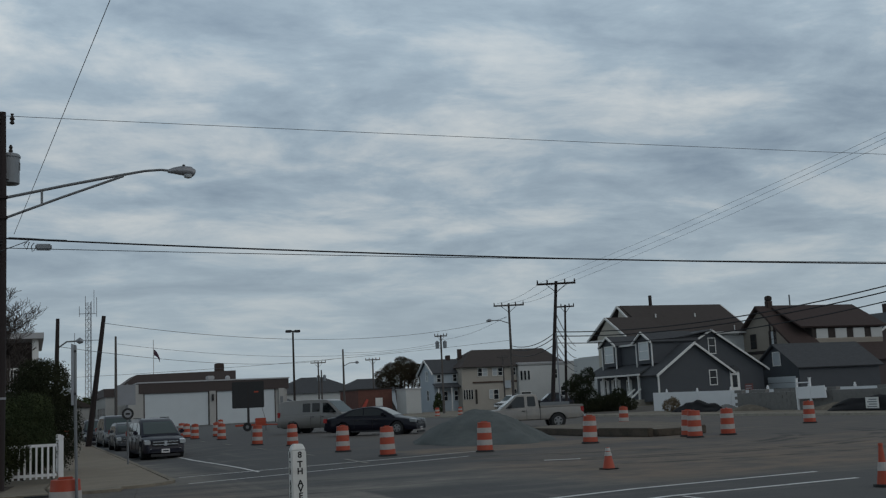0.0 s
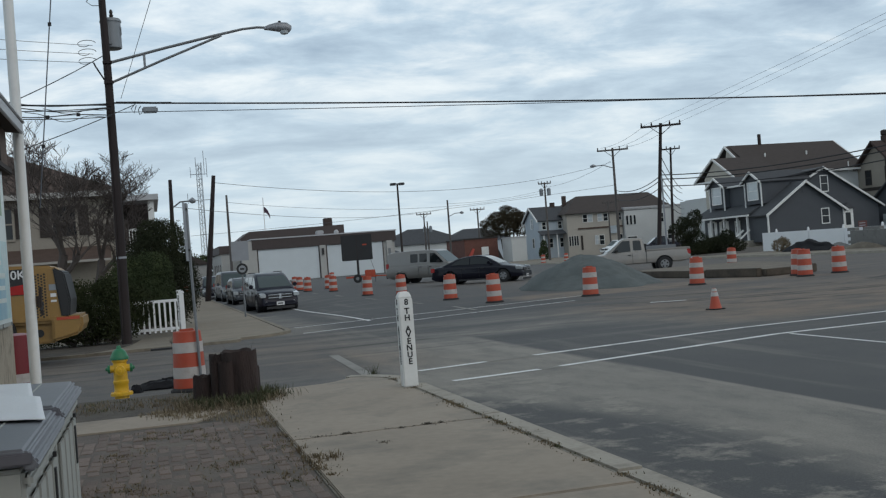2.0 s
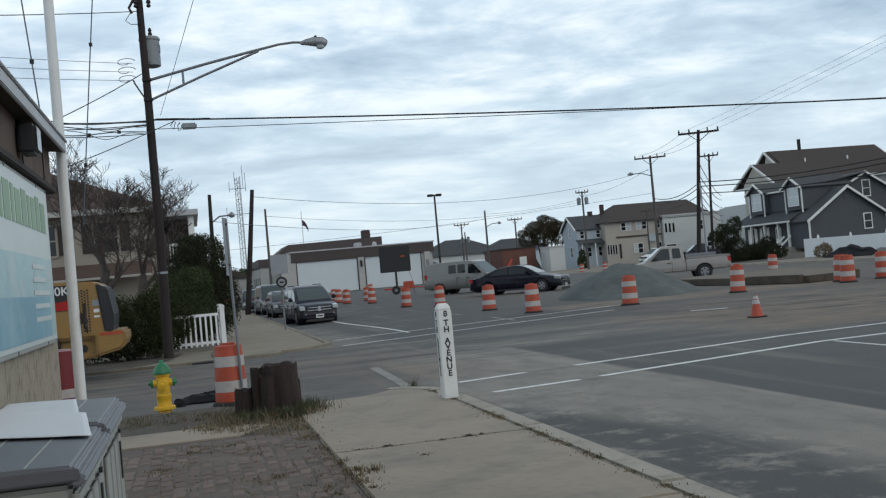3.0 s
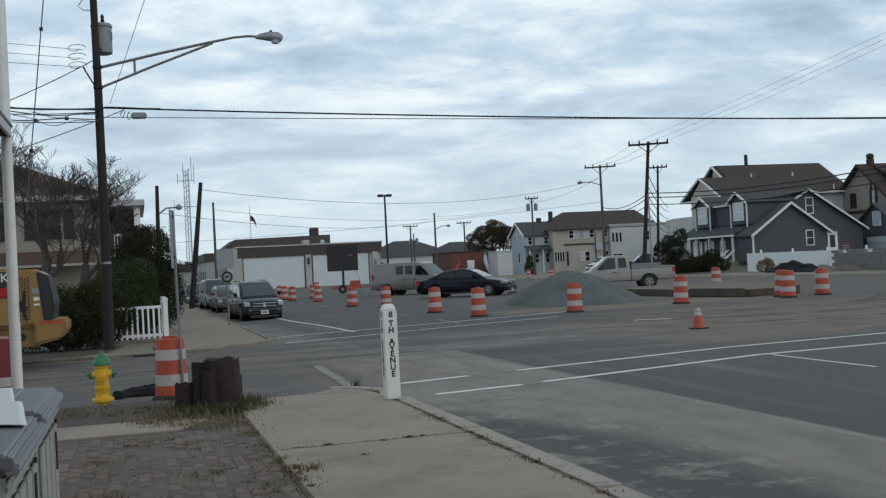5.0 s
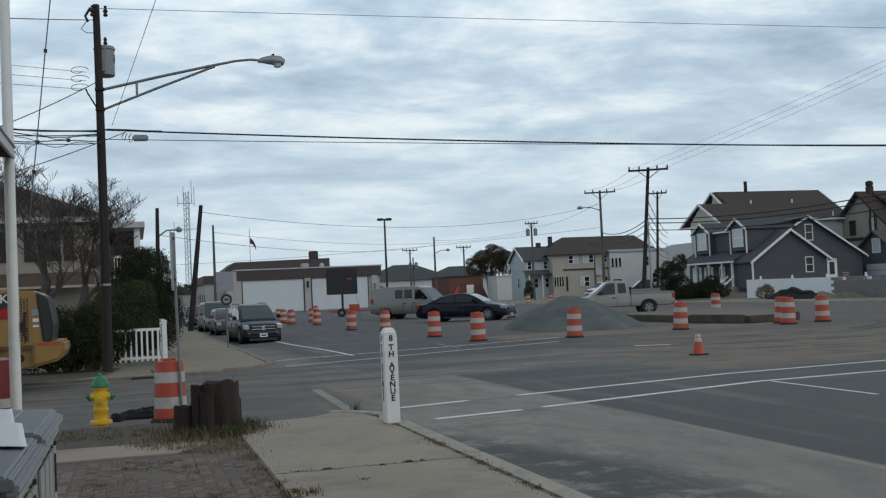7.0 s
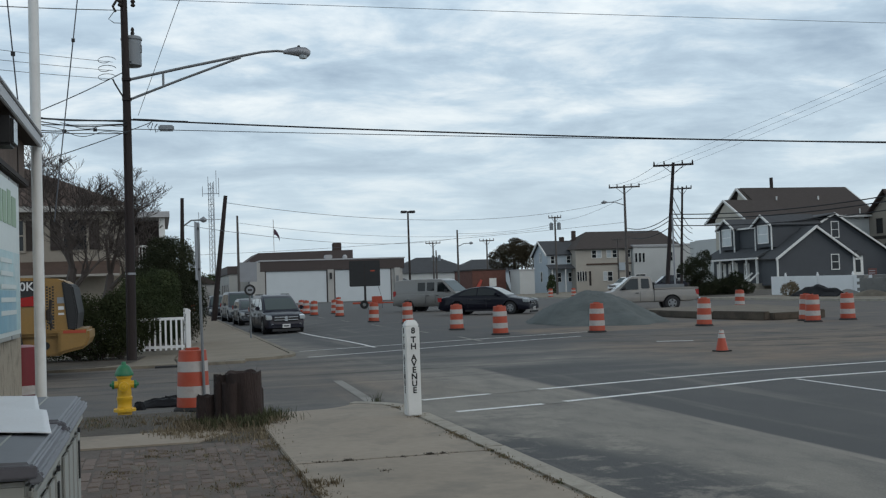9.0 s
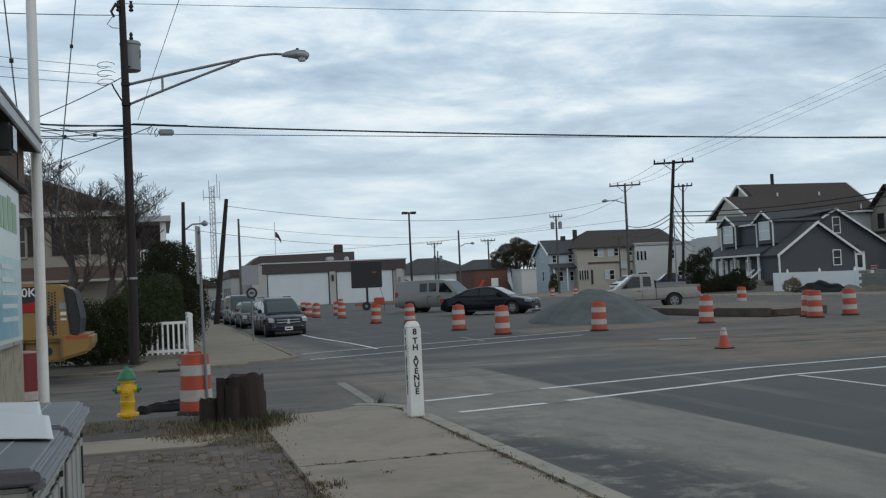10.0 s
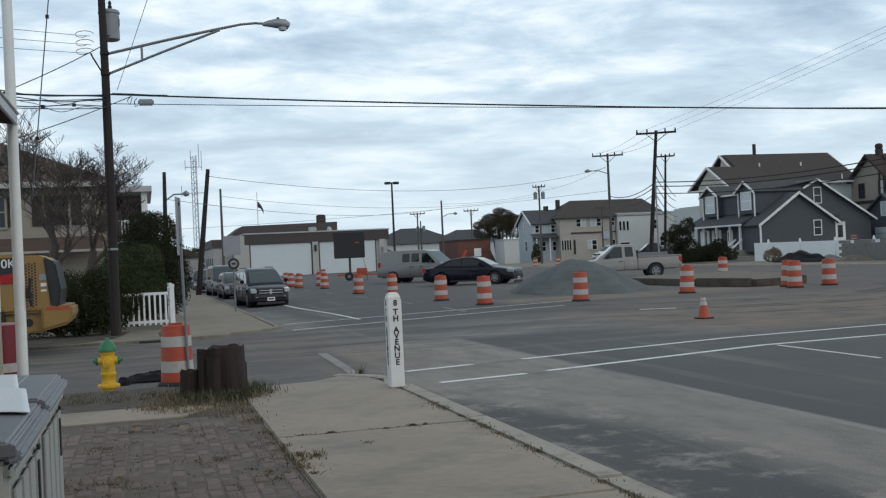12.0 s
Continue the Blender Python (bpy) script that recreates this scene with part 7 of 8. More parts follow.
def cargo_van(x, y, rz):
    L, W = 5.7, 2.0
    p = thing("cargo_van", "pewter grey full-size van with dark side windows", "van", (x, y, 0), rz)
    p.scale = (0.94, 1.0, 0.98)
    wheels = (-1.65, 1.82)
    shell(p, L, W, [(-2.85, 0.8), (-2.82, 1.10), (-2.6, 1.17), (0, 1.18), (1.6, 1.18), (2.0, 1.15), (2.5, 1.04), (2.78, 0.90), (2.85, 0.62)], 0.32, wheels, 0.37, M_silver, 0.97)
    greenhouse(p, W, [(-2.83, 1.15), (-2.76, 1.80), (-2.60, 2.02), (-1.2, 2.09), (0.5, 2.08), (0.98, 2.0), (1.40, 1.68), (2.10, 1.14)], 1.15, 0.83, M_silver,
               ([(-0.86, 1.33), (-0.34, 1.33), (-0.31, 1.37), (-0.31, 1.83), (-0.34, 1.87), (-0.86, 1.87), (-0.89, 1.83), (-0.89, 1.37)], [(-0.13, 1.33), (0.39, 1.33), (0.42, 1.37), (0.42, 1.83), (0.39, 1.87), (-0.13, 1.87), (-0.16, 1.83), (-0.16, 1.37)],
                [(0.66, 1.26), (1.72, 1.24), (1.40, 1.55), (1.04, 1.86), (0.66, 1.87)]), (1.02, 2.02), None)
    for xx in wheels:
        for s in (-1, 1):
            wheel(p, xx, s * W / 2 * 0.97, 0.37, 0.24)
    car_front(p, L, W, 0.88, 0.82, M_silver)
    car_back(p, L, W, 1.0, 0.35)
    mirrors(p, L * 0.25, W, 1.24, M_trimblk)
    seams(p, (-0.22, 0.54), W, 0.5, 1.10)
    part("bumper", Geo().box(-L / 2 - 0.08, -L / 2 + 0.1, -W * 0.46, W * 0.46, 0.4, 0.6), M_trimblk, p, bevel=0.03)
    part("side_moulding", Geo().box(-2.5, 1.3, -W / 2 - 0.006, W / 2 + 0.006, 0.72, 0.77), M_silver, p)


cargo_van(17.1, 67.0, -46)


def pickup(x, y, rz, paint, label, z=0.0, group="", size=1.0):
    L, W = 5.75, 1.98
    p = thing("pickup_truck", label, "pickup truck", (x, y, z), rz, group)
    p.scale = (size, size, size)
    wheels = (-1.44, 1.87)
    shell(p, L, W, [(-2.875, 0.85), (-2.85, 1.16), (-2.6, 1.19), (-0.46, 1.18), (1.2, 1.16), (1.75, 1.13), (2.3, 1.06), (2.7, 0.95), (2.82, 0.84), (2.875, 0.62)], 0.48, wheels, 0.40, paint, 0.96, 0.88)
    greenhouse(p, W, [(-0.44, 1.15), (-0.40, 1.60), (-0.30, 1.86), (0.05, 1.93), (0.45, 1.93), (0.78, 1.86), (1.12, 1.58), (1.72, 1.14)], 1.14, 0.76, paint,
               ([(-0.22, 1.24), (0.17, 1.24), (0.20, 1.28), (0.20, 1.74), (0.17, 1.78), (-0.18, 1.77), (-0.22, 1.72), (-0.25, 1.28)], [(0.36, 1.20), (1.42, 1.18), (1.12, 1.46), (0.80, 1.76), (0.74, 1.79), (0.36, 1.79)]), (0.82, 1.62), (-0.42, -0.31))
    part("bed_floor", Geo().box(-L / 2 + 0.1, -L * 0.085, -W * 0.40, W * 0.40, 1.20, 1.215), M_trimblk, p, "dark open load bed")
    for s in (-1, 1):
        part("bed_rail", Geo().box(-L / 2 + 0.05, -L * 0.085, s * W * 0.455 - 0.06, s * W * 0.455 + 0.06, 1.15, 1.25), paint, p, bevel=0.03)
        part("side_tool_box", Geo().box(-L * 0.37, -L * 0.085, s * W * 0.40 - 0.14, s * W * 0.40 + 0.08, 1.24, 1.42), M_galv, p, "grey metal side box", bevel=0.02)
    part("tailgate", Geo().box(-L / 2 - 0.02, -L / 2 + 0.05, -W * 0.42, W * 0.42, 0.75, 1.24), paint, p, bevel=0.02)
    part("head_rack", Geo().box(-L * 0.095, -L * 0.085, -W * 0.42, W * 0.42, 1.2, 1.55), M_trimblk, p)
    part("rear_bumper", Geo().box(-L / 2 - 0.16, -L / 2 + 0.02, -W * 0.46, W * 0.46, 0.50, 0.68), M_chrome, p, bevel=0.03)
    for xx in wheels:
        for s in (-1, 1):
            wheel(p, xx, s * W / 2 * 0.97, 0.40, 0.25)
    car_front(p, L, W, 0.90, 0.84, paint)
    car_back(p, L, W, 0.82, 0.30)
    mirrors(p, L * 0.20, W, 1.20, M_trimblk)
    seams(p, (0.28,), W, 0.55, 1.08)
    part("cab_gap", Geo().box(-0.49, -0.46, -W / 2 - 0.003, W / 2 + 0.003, 0.52, 1.17), M_trimblk, p, "dark gap between cab and bed")
    return p


pickup(25.15, 53.75, 163, M_tan, "sand white extended cab pickup truck parked by the island", z=-0.10, size=0.97)
pickup(53.2, 106.5, 165, M_dkcar, "black pickup truck parked far down the avenue", group="vehicles down the avenue")
pickup(58.0, 128.0, 200, M_whitecar, "white pickup truck parked far down the avenue", group="vehicles down the avenue")


def message_board():
    m = thing("message_board", "black message board on an orange wheeled trailer", "message board", (15.6, 83.6, 0), rz=-10)
    part("mast", Geo().tube([(0, 0, 0.5), (0, 0, 2.0)], 0.09, 8), M_black, m)
    s = part("screen_case", Geo().box(-1.2, 1.2, -0.12, 0.16, 1.75, 3.75), M_black, m, "black screen housing", bevel=0.04)
    part("panel_seam", Geo().box(-0.02, 0.02, -0.13, -0.12, 1.8, 3.7), M_dkwood, s)
    part("amber_label", Geo().box(0.45, 0.78, -0.128, -0.12, 2.9, 3.0), M_orange, s, "amber label")
    part("frame", Geo().box(-1.0, 1.4, -0.5, 0.5, 0.38, 0.52), M_orange, m, "orange trailer frame", bevel=0.02)
    part("battery_box", Geo().box(0.5, 1.3, -0.4, 0.4, 0.52, 0.95), M_orange, m, bevel=0.03)
    part("drawbar", Geo().tube([(1.3, 0, 0.45), (2.6, 0, 0.40)], 0.05, 6), M_orange, m)
    for y in (-0.6, 0.6):
        t = part("wheel", Geo().tube([(-0.1, y - 0.09, 0.33), (-0.1, y + 0.09, 0.33)], 0.33, 16), M_rubber, m, "black tyre")
        part("rim", Geo().tube([(-0.1, y - 0.1, 0.33), (-0.1, y + 0.1, 0.33)], 0.13, 12), M_galv, t)
    part("jack", Geo().tube([(1.3, -0.3, 0), (1.3, -0.3, 0.6)], 0.04, 6), M_galv, m)
    part("stay", Geo().tube([(0.9, 0, 2.2), (1.35, 0, 0.6)], 0.02, 5), M_galv, m)


message_board()


def wheel_loader():
    ly = surf("loader_yellow", (0.27, 0.155, 0.042), 0.45, 0.15, 2.0, 0.03, spots=((0.22, 0.14, 0.06), 0.5, 3))
    p = thing("wheel_loader", "yellow wheel loader with vented rear hood on the side street", "loader", (0, 0, 0))
    part("hood", Geo().prism([(-4.4, 0.85), (-1.72, 0.85), (-1.62, 1.2), (-1.70, 1.86), (-1.88, 1.99), (-4.4, 2.12)], 22.85, 24.55, "y"), ly, p, "yellow vented hood", bevel=0.06)
    part("rear_grille", Geo().prism([(-1.76, 0.95), (-1.60, 0.92), (-1.56, 1.3), (-1.65, 1.84), (-1.87, 1.955)], 22.80, 24.60, "y"), M_black, p, "black rear grille", bevel=0.03)
    g = part("vent_panel", Geo().box(-2.34, -1.99, 22.835, 22.85, 0.95, 1.87), ly, p)
    for i in range(6):
        for j in range(15):
            x, z = -2.33 + 0.056 * i, 0.97 + 0.058 * j + 0.029 * (i % 2)
            part("vent_hole", Geo().box(x, x + 0.034, 22.828, 22.836, z, z + 0.034), M_black, g)
    part("counterweight", Geo().prism([(-1.95, 0.48), (-1.43, 0.60), (-1.35, 0.78), (-1.36, 0.98), (-1.95, 0.98)], 22.75, 24.65, "y"), ly, p, "yellow counterweight", bevel=0.05)
    part("reflector", Geo().box(-1.85, -1.42, 22.742, 22.75, 0.90, 0.96), M_orange, p, "orange reflector strip")
    part("frame", Geo().box(-4.4, -1.9, 23.0, 24.4, 0.45, 0.88), ly, p, bevel=0.03)
    part("tow_eye", Geo().tube([(-2.2, 22.98, 0.66), (-2.2, 22.99, 0.66)], 0.08, 12), M_black, p)
    part("label_panel", Geo().box(-3.9, -2.37, 22.838, 22.85, 1.45, 1.96), M_black, p, "black label panel")
    lettering("letter", "0K", 0.24, pose(-2.52, 22.834, 1.84, 90, 0, 0), M_whitecar, p)
    part("red_stripe", Geo().prism([(-3.9, 1.46), (-2.38, 1.46), (-2.38, 1.66)], 22.833, 22.838, "y"), M_tail, p)
    for k, (a, b) in enumerate(((1.50, 1.58), (1.40, 1.45))):
        part("label_bar", Geo().box(-1.94, -1.83, 22.842, 22.849, a - 0.13, b - 0.14), M_whitecar, p)
    part("emblem", Geo().box(-1.96, -1.82, 22.842, 22.849, 1.50, 1.62), M_trafo, p, "faded grey emblem")
    for x in (-3.3, -6.3):
        for y in (23.0, 24.4):
            t = part("wheel", Geo().tube([(x, y - 0.25, 0.68), (x, y + 0.25, 0.68)], 0.68, 24), M_rubber, p, "large black tyre")
            part("rim", Geo().tube([(x, y - 0.27, 0.68), (x, y + 0.27, 0.68)], 0.36, 16), ly, t, "yellow rim")
    part("cab", Geo().prism([(-5.6, 1.9), (-4.3, 1.9), (-4.4, 3.2), (-5.4, 3.2)], 22.95, 24.45, "y"), M_carglass, p, "glazed cab", bevel=0.05)
    part("front_frame", Geo().box(-7.4, -5.2, 23.1, 24.3, 0.6, 1.3), ly, p, bevel=0.04)
    part("bucket", Geo().prism([(-8.9, 0.1), (-7.6, 0.1), (-7.4, 0.9), (-8.2, 1.1), (-7.9, 0.4)], 22.4, 25.0, "y"), ly, p, bevel=0.02)
    r = thing("safety_barrel", "red barrel with a white stripe behind the flagpole", "barrel", (-1.53, 13.2, TOP - 0.03))
    part("body", Geo().lathe([(0.20, 0), (0.21, 0.3), (0.19, 0.95), (0.1, 0.97)], seg=16), surf("red_plastic", (0.16, 0.010, 0.015), 0.4, 0.15), r, smooth=True)
    part("stripe", Geo().lathe([(0.212, 0.42), (0.209, 0.52)], seg=16), M_refl, r)


wheel_loader()

# ---- front garden: picket fence, hedge, bare tree ----


def picket_fence():
    f = thing("picket_fence", "low white picket fence with turned-in corner by the hedge", "fence", (0, 0, TOP - 0.02))
    y = 29.0
    for z in (0.10, 0.82):
        part("rail", Geo().box(-2.6, 0.62, y - 0.03, y + 0.03, z, z + 0.07), M_vinyl, f)
        part("rail", Geo().box(0.72, 0.78, y + 0.1, y + 4.2, z, z + 0.07), M_vinyl, f)
    for k in range(24):
        x = -2.55 + 0.135 * k
        part("picket", Geo().box(x - 0.025, x + 0.025, y - 0.055, y - 0.03, 0.05, 0.88), M_vinyl, f)
    for k in range(26):
        yy = y + 0.15 + 0.155 * k
        part("picket", Geo().box(0.69, 0.72, yy - 0.025, yy + 0.025, 0.05, 0.9), M_vinyl, f)
    for x, yy in ((0.72, y + 0.05), (0.75, y + 2.1), (0.75, y + 4.2), (-1.2, y)):
        p = part("post", Geo().box(x - 0.06, x + 0.06, yy - 0.06, yy + 0.06, 0, 1.02), M_vinyl, f, bevel=0.01)
        part("post_cap", Geo().prism([(x - 0.075, yy - 0.075), (x + 0.075, yy - 0.075), (x + 0.075, yy + 0.075), (x - 0.075, yy + 0.075)], 1.02, 1.06, "z"), M_vinyl, p)


picket_fence()


def leaf_cloud(blobs, n, size, seed, flat=0.6):
    """Many small leaves thrown over uneven lumps: blobs of (x, y, z, rx, ry, rz)."""
    rnd = np.random.RandomState(seed)
    vol = np.array([b[3] * b[4] + b[3] * b[5] + b[4] * b[5] for b in blobs])
    pick = rnd.choice(len(blobs), n, p=vol / vol.sum())
    B = np.array(blobs)[pick]
    d = rnd.normal(size=(n, 3))
    d /= np.linalg.norm(d, axis=1)[:, None]
    lump = 1 + 0.16 * np.sin(7 * d[:, :1] + 3 * pick[:, None]) * np.sin(6 * d[:, 1:2] + pick[:, None]) * np.cos(5 * d[:, 2:] + 2 * pick[:, None])
    rad = (rnd.uniform(0.55, 1.0, (n, 1)) ** 0.45) * lump * rnd.choice([1.0, 1.0, 1.0, 1.08, 1.16], (n, 1))
    c = B[:, :3] + d * B[:, 3:] * rad
    u = rnd.normal(size=(n, 3)); u /= np.linalg.norm(u, axis=1)[:, None]
    w = np.cross(u, d + 0.6 * rnd.normal(size=(n, 3))); w /= np.linalg.norm(w, axis=1)[:, None] + 1e-9
    s = size * rnd.uniform(0.5, 1.3, (n, 1))
    v = np.stack([c - u * s, c + w * s * flat, c + u * s, c - w * s * flat], 1).reshape(-1, 3)
    g = Geo()
    g.v = v.tolist()
    g.f = [(4 * i, 4 * i + 1, 4 * i + 2, 4 * i + 3) for i in range(n)]
    return g


def leaf_part(name, geo, material, parent, label):
    me = bpy.data.meshes.new(name)
    me.from_pydata(geo.v, [], geo.f)
    me.materials.append(material)
    ob = new(name, me)
    ob.parent = parent
    return tagged(ob, label)


def bush(name, label, category, at, blobs, n, size, seed, material, trunk=0.08, core=True):
    b = thing(name, label, category, at)
    g = Geo()
    for k, bl in enumerate(blobs):
        g.tube([(bl[0] * 0.3, bl[1] * 0.3, 0), (bl[0] * 0.7, bl[1] * 0.7, bl[2] * 0.5), (bl[0], bl[1], bl[2])], [trunk, trunk * 0.6, trunk * 0.25], 6)
    part("trunk", g, M_bark, b)
    leaf_part("crown", leaf_cloud(blobs, n, size, seed), material, b, "dense small leaves")
    return b


bush("hedge", "dense green hedge growing round the utility pole", "hedge", (-1.2, 28.1, 0.1),
     [(-1.3, 0.2, 0.8, 1.0, 0.6, 0.8), (-0.4, 0, 0.75, 0.8, 0.55, 0.75), (0.15, 0.0, 0.8, 0.55, 0.5, 0.75), (-0.95, 0.3, 1.15, 0.55, 0.4, 0.36), (0.12, 0.1, 1.25, 0.34, 0.3, 0.34), (-2.3, 0.3, 0.8, 0.9, 0.6, 0.8), (0.85, 0.25, 0.85, 0.34, 0.25, 0.5), (0.55, 0.2, 0.5, 0.35, 0.25, 0.45)], 54000, 0.027, 11, M_leaf)
bush("shrub", "tall dark evergreen shrub behind the picket fence", "shrub", (0.0, 34.5, 0.1),
     [(0.0, 0, 1.2, 1.2, 1.1, 1.2), (0.35, 0.2, 2.2, 0.85, 0.9, 0.9), (-0.1, 0.1, 1.95, 0.75, 0.8, 0.8), (0.5, 0.9, 2.75, 0.6, 0.7, 0.55), (-0.45, 0.4, 1.1, 0.75, 0.8, 0.85), (0.75, 0.3, 1.2, 0.7, 0.9, 1.1), (0.1, 0.4, 2.9, 0.5, 0.5, 0.4)], 70000, 0.028, 12, M_leaf4)
bush("shrub", "green shrub with yellowing leaves beside the hedge", "shrub", (-0.35, 30.4, 0.1),
     [(0, 0, 1.0, 0.6, 0.5, 0.8), (0.35, 0.3, 1.7, 0.55, 0.45, 0.5), (-0.3, 0, 1.4, 0.5, 0.4, 0.7), (0.5, 0.4, 1.0, 0.5, 0.5, 0.8)], 27000, 0.027, 13, M_leaf2)
bush("tree", "rounded tree with thinning autumn foliage far down the street", "tree", (53.8, 161, 0),
     [(0, 0, 5.4, 2.2, 2.0, 1.5), (-2.6, 0, 4.9, 1.5, 1.4, 1.2), (2.6, 0, 5.2, 1.6, 1.5, 1.3), (0.8, 0, 7.4, 1.7, 1.5, 1.0), (-1.2, 0, 6.9, 1.5, 1.4, 0.9), (2.6, 0.4, 6.8, 1.3, 1.2, 0.8), (-3.4, 0, 6.0, 0.8, 0.8, 0.6), (3.8, 0, 6.0, 0.8, 0.8, 0.7), (0.2, 0, 8.2, 1.0, 0.9, 0.5), (-0.2, 0, 6.3, 3.0, 2.0, 1.4), (1.6, 0, 6.4, 2.0, 1.6, 1.2)], 62000, 0.06, 14, M_leaf3, 0.22)
bush("shrub", "dark green shrub at the porch of the grey house", "shrub", (41.5, 78.8, 0.1),
     [(0.2, 0, 2.1, 0.9, 0.9, 0.8), (0.8, 0.2, 1.0, 1.1, 1.0, 0.95), (0.75, 0, 2.9, 0.6, 0.65, 0.65), (-0.25, 0, 2.6, 0.6, 0.6, 0.55), (-1.0, 0, 2.2, 0.5, 0.5, 0.45), (-0.4, 0, 1.6, 0.6, 0.65, 0.5), (1.05, 0, 3.4, 0.25, 0.25, 0.3), (0.2, 0, 0.6, 0.8, 0.8, 0.6)], 18000, 0.05, 15, M_leaf4)
bush("shrub", "low dark shrub beside the porch steps", "shrub", (45.6, 80.2, 0.1),
     [(0, 0, 0.7, 1.3, 1.0, 0.8), (-1.0, 0.3, 0.6, 1.2, 0.9, 0.7), (0.3, 0, 1.3, 0.6, 0.6, 0.6), (-1.9, 0.2, 0.5, 0.8, 0.8, 0.6), (1.2, 0, 0.5, 0.7, 0.6, 0.5)], 14000, 0.055, 16, M_leaf4)
bush("shrub", "small dry brown bush before the white fence", "shrub", (42.6, 67.2, 0.1), [(0, 0, 0.4, 0.65, 0.6, 0.5), (0, -0.3, 0.7, 0.3, 0.3, 0.3)], 1500, 0.06, 17, M_straw)
bush("tree", "distant low dark trees at the end of the street", "tree", (3.5, 175, 0), [(0, 0, 3.2, 3.5, 2, 2.2), (4.5, 0, 2.8, 2.5, 2, 1.8), (-4, 0, 3.0, 3, 2, 2)], 5000, 0.22, 18, M_leaf2, 0.2)
bush("shrub", "small conical evergreen beside the white garage", "shrub", (50.4, 135.5, 0), [(0, 0, 0.9, 0.7, 0.7, 0.9), (0, 0, 1.8, 0.45, 0.45, 0.8)], 1500, 0.12, 19, M_leaf2)


def bare_tree(name, label, at, height, seed, spread=0.55, depth=6):
    rnd = random.Random(seed)
    t = thing(name, label, "tree", at)
    trunk, twigs = Geo(), Geo()

    def grow(p, d, length, r, level):
        pts, rs = [p.copy()], [r]
        for i in range(4):
            d = (d + Vector((rnd.uniform(-1, 1), rnd.uniform(-1, 1), rnd.uniform(-0.5, 0.8))) * 0.16).normalized()
            p = p + d * length / 4
            pts.append(p.copy()); rs.append(max(r * (1 - 0.12 * (i + 1)), 0.0065))
            if level < depth and i > 0:
                for _ in range(1 if i < 3 else 2):
                    a = rnd.uniform(0, 2 * math.pi)
                    nd = (d + Vector((math.cos(a), math.sin(a), rnd.uniform(-0.1, 0.5))) * rnd.uniform(spread, spread * 1.9)).normalized()
                    grow(p.copy(), nd, length * rnd.uniform(0.50, 0.76), rs[-1] * 0.62, level + 1)
        (trunk if level < 2 else twigs).tube(pts, rs, 6 if level < 2 else 4, False)
    grow(Vector((0, 0, 0)), Vector((0.05, 0, 1)), height * 0.34, height * 0.036, 0)
    part("trunk", trunk, M_bark, t, smooth=True)
    part("crown", twigs, M_bark, t, "leafless grey twigs", kind="stuff")


bare_tree("bare_tree", "leafless grey tree in front of the beige house", (-2.1, 42.0, 0.1), 7.0, 5, 0.70, 6)
bare_tree("bare_tree", "leafless grey tree in front of the beige house", (-3.35, 41.0, 0.1), 7.7, 9, 0.60, 6)

# ---- weeds and dry grass ----


def tufts(name, label, spots, n, h, spread, material, seed):
    rnd = random.Random(seed)
    g = Geo()
    for x, y, z, k in spots:
        for _ in range(int(n * k)):
            a, r = rnd.uniform(0, 6.283), abs(rnd.gauss(0, spread))
            px, py = x + r * math.cos(a), y + r * math.sin(a)
            hh = h * rnd.uniform(0.35, 1.2) * k ** 0.3
            b = rnd.uniform(0, 6.283)
            lx, ly = math.cos(b) * hh * rnd.uniform(0.1, 0.9), math.sin(b) * hh * rnd.uniform(0.1, 0.9)
            w = 0.0025 + 0.004 * rnd.random()
            ux, uy = -math.sin(b) * w, math.cos(b) * w
            g.add([(px - ux, py - uy, z), (px + ux, py + uy, z), (px + lx * 0.5 + ux * 0.7, py + ly * 0.5 + uy * 0.7, z + hh * 0.7), (px + lx * 0.5 - ux * 0.7, py + ly * 0.5 - uy * 0.7, z + hh * 0.7), (px + lx, py + ly, z + hh)],
                  [(0, 1, 2, 3), (3, 2, 4)])
    me = bpy.data.meshes.new(name)
    me.from_pydata(g.v, [], g.f)
    me.materials.append(material)
    return tagged(new(name, me), label, "grass", kind="stuff")


VZ = TOP - 0.04
rg = random.Random(22)
spread = [(rg.uniform(-0.1, 1.05), rg.uniform(10.0, 12.2), TOP - 0.015, rg.uniform(0.3, 1.0)) for _ in range(110)]
tufts("dry_grass", "flattened pale straw over the paving edge", [p for p in spread if p[0] + 0.8 * (p[1] - 11.4) > 0.25], 60, 0.05, 0.12, M_straw_pale, 43)
rg = random.Random(21)
around = [(0.72 + rg.uniform(-0.55, 0.45), 12.35 + rg.uniform(-0.35, 0.4), VZ, rg.uniform(0.4, 1.2)) for _ in range(34)]
tufts("dry_grass", "dry straw grass and weeds round the logs", around, 110, 0.11, 0.17, M_straw, 31)
tufts("weeds", "green weeds round the weathered logs", [(x + 0.15, y + 0.05, z, k) for x, y, z, k in around[:18]] + [(1.12, 12.45, VZ, 1.8), (1.20, 12.6, VZ, 1.8), (1.05, 12.2, VZ, 1.5), (1.15, 12.95, VZ, 1.2), (0.95, 12.1, VZ, 1.2), (0.6, 12.15, VZ, 1.0), (0.4, 12.4, VZ, 0.9)], 70, 0.15, 0.11, M_weed, 32)
verge_spots = [(rg.uniform(-0.9, 1.0), 13.3 + rg.uniform(-0.5, 0.6), VZ, rg.uniform(0.3, 0.9)) for _ in range(34)]
tufts("dry_grass", "thin dry grass on the soil verge", verge_spots, 90, 0.06, 0.22, M_straw, 33)
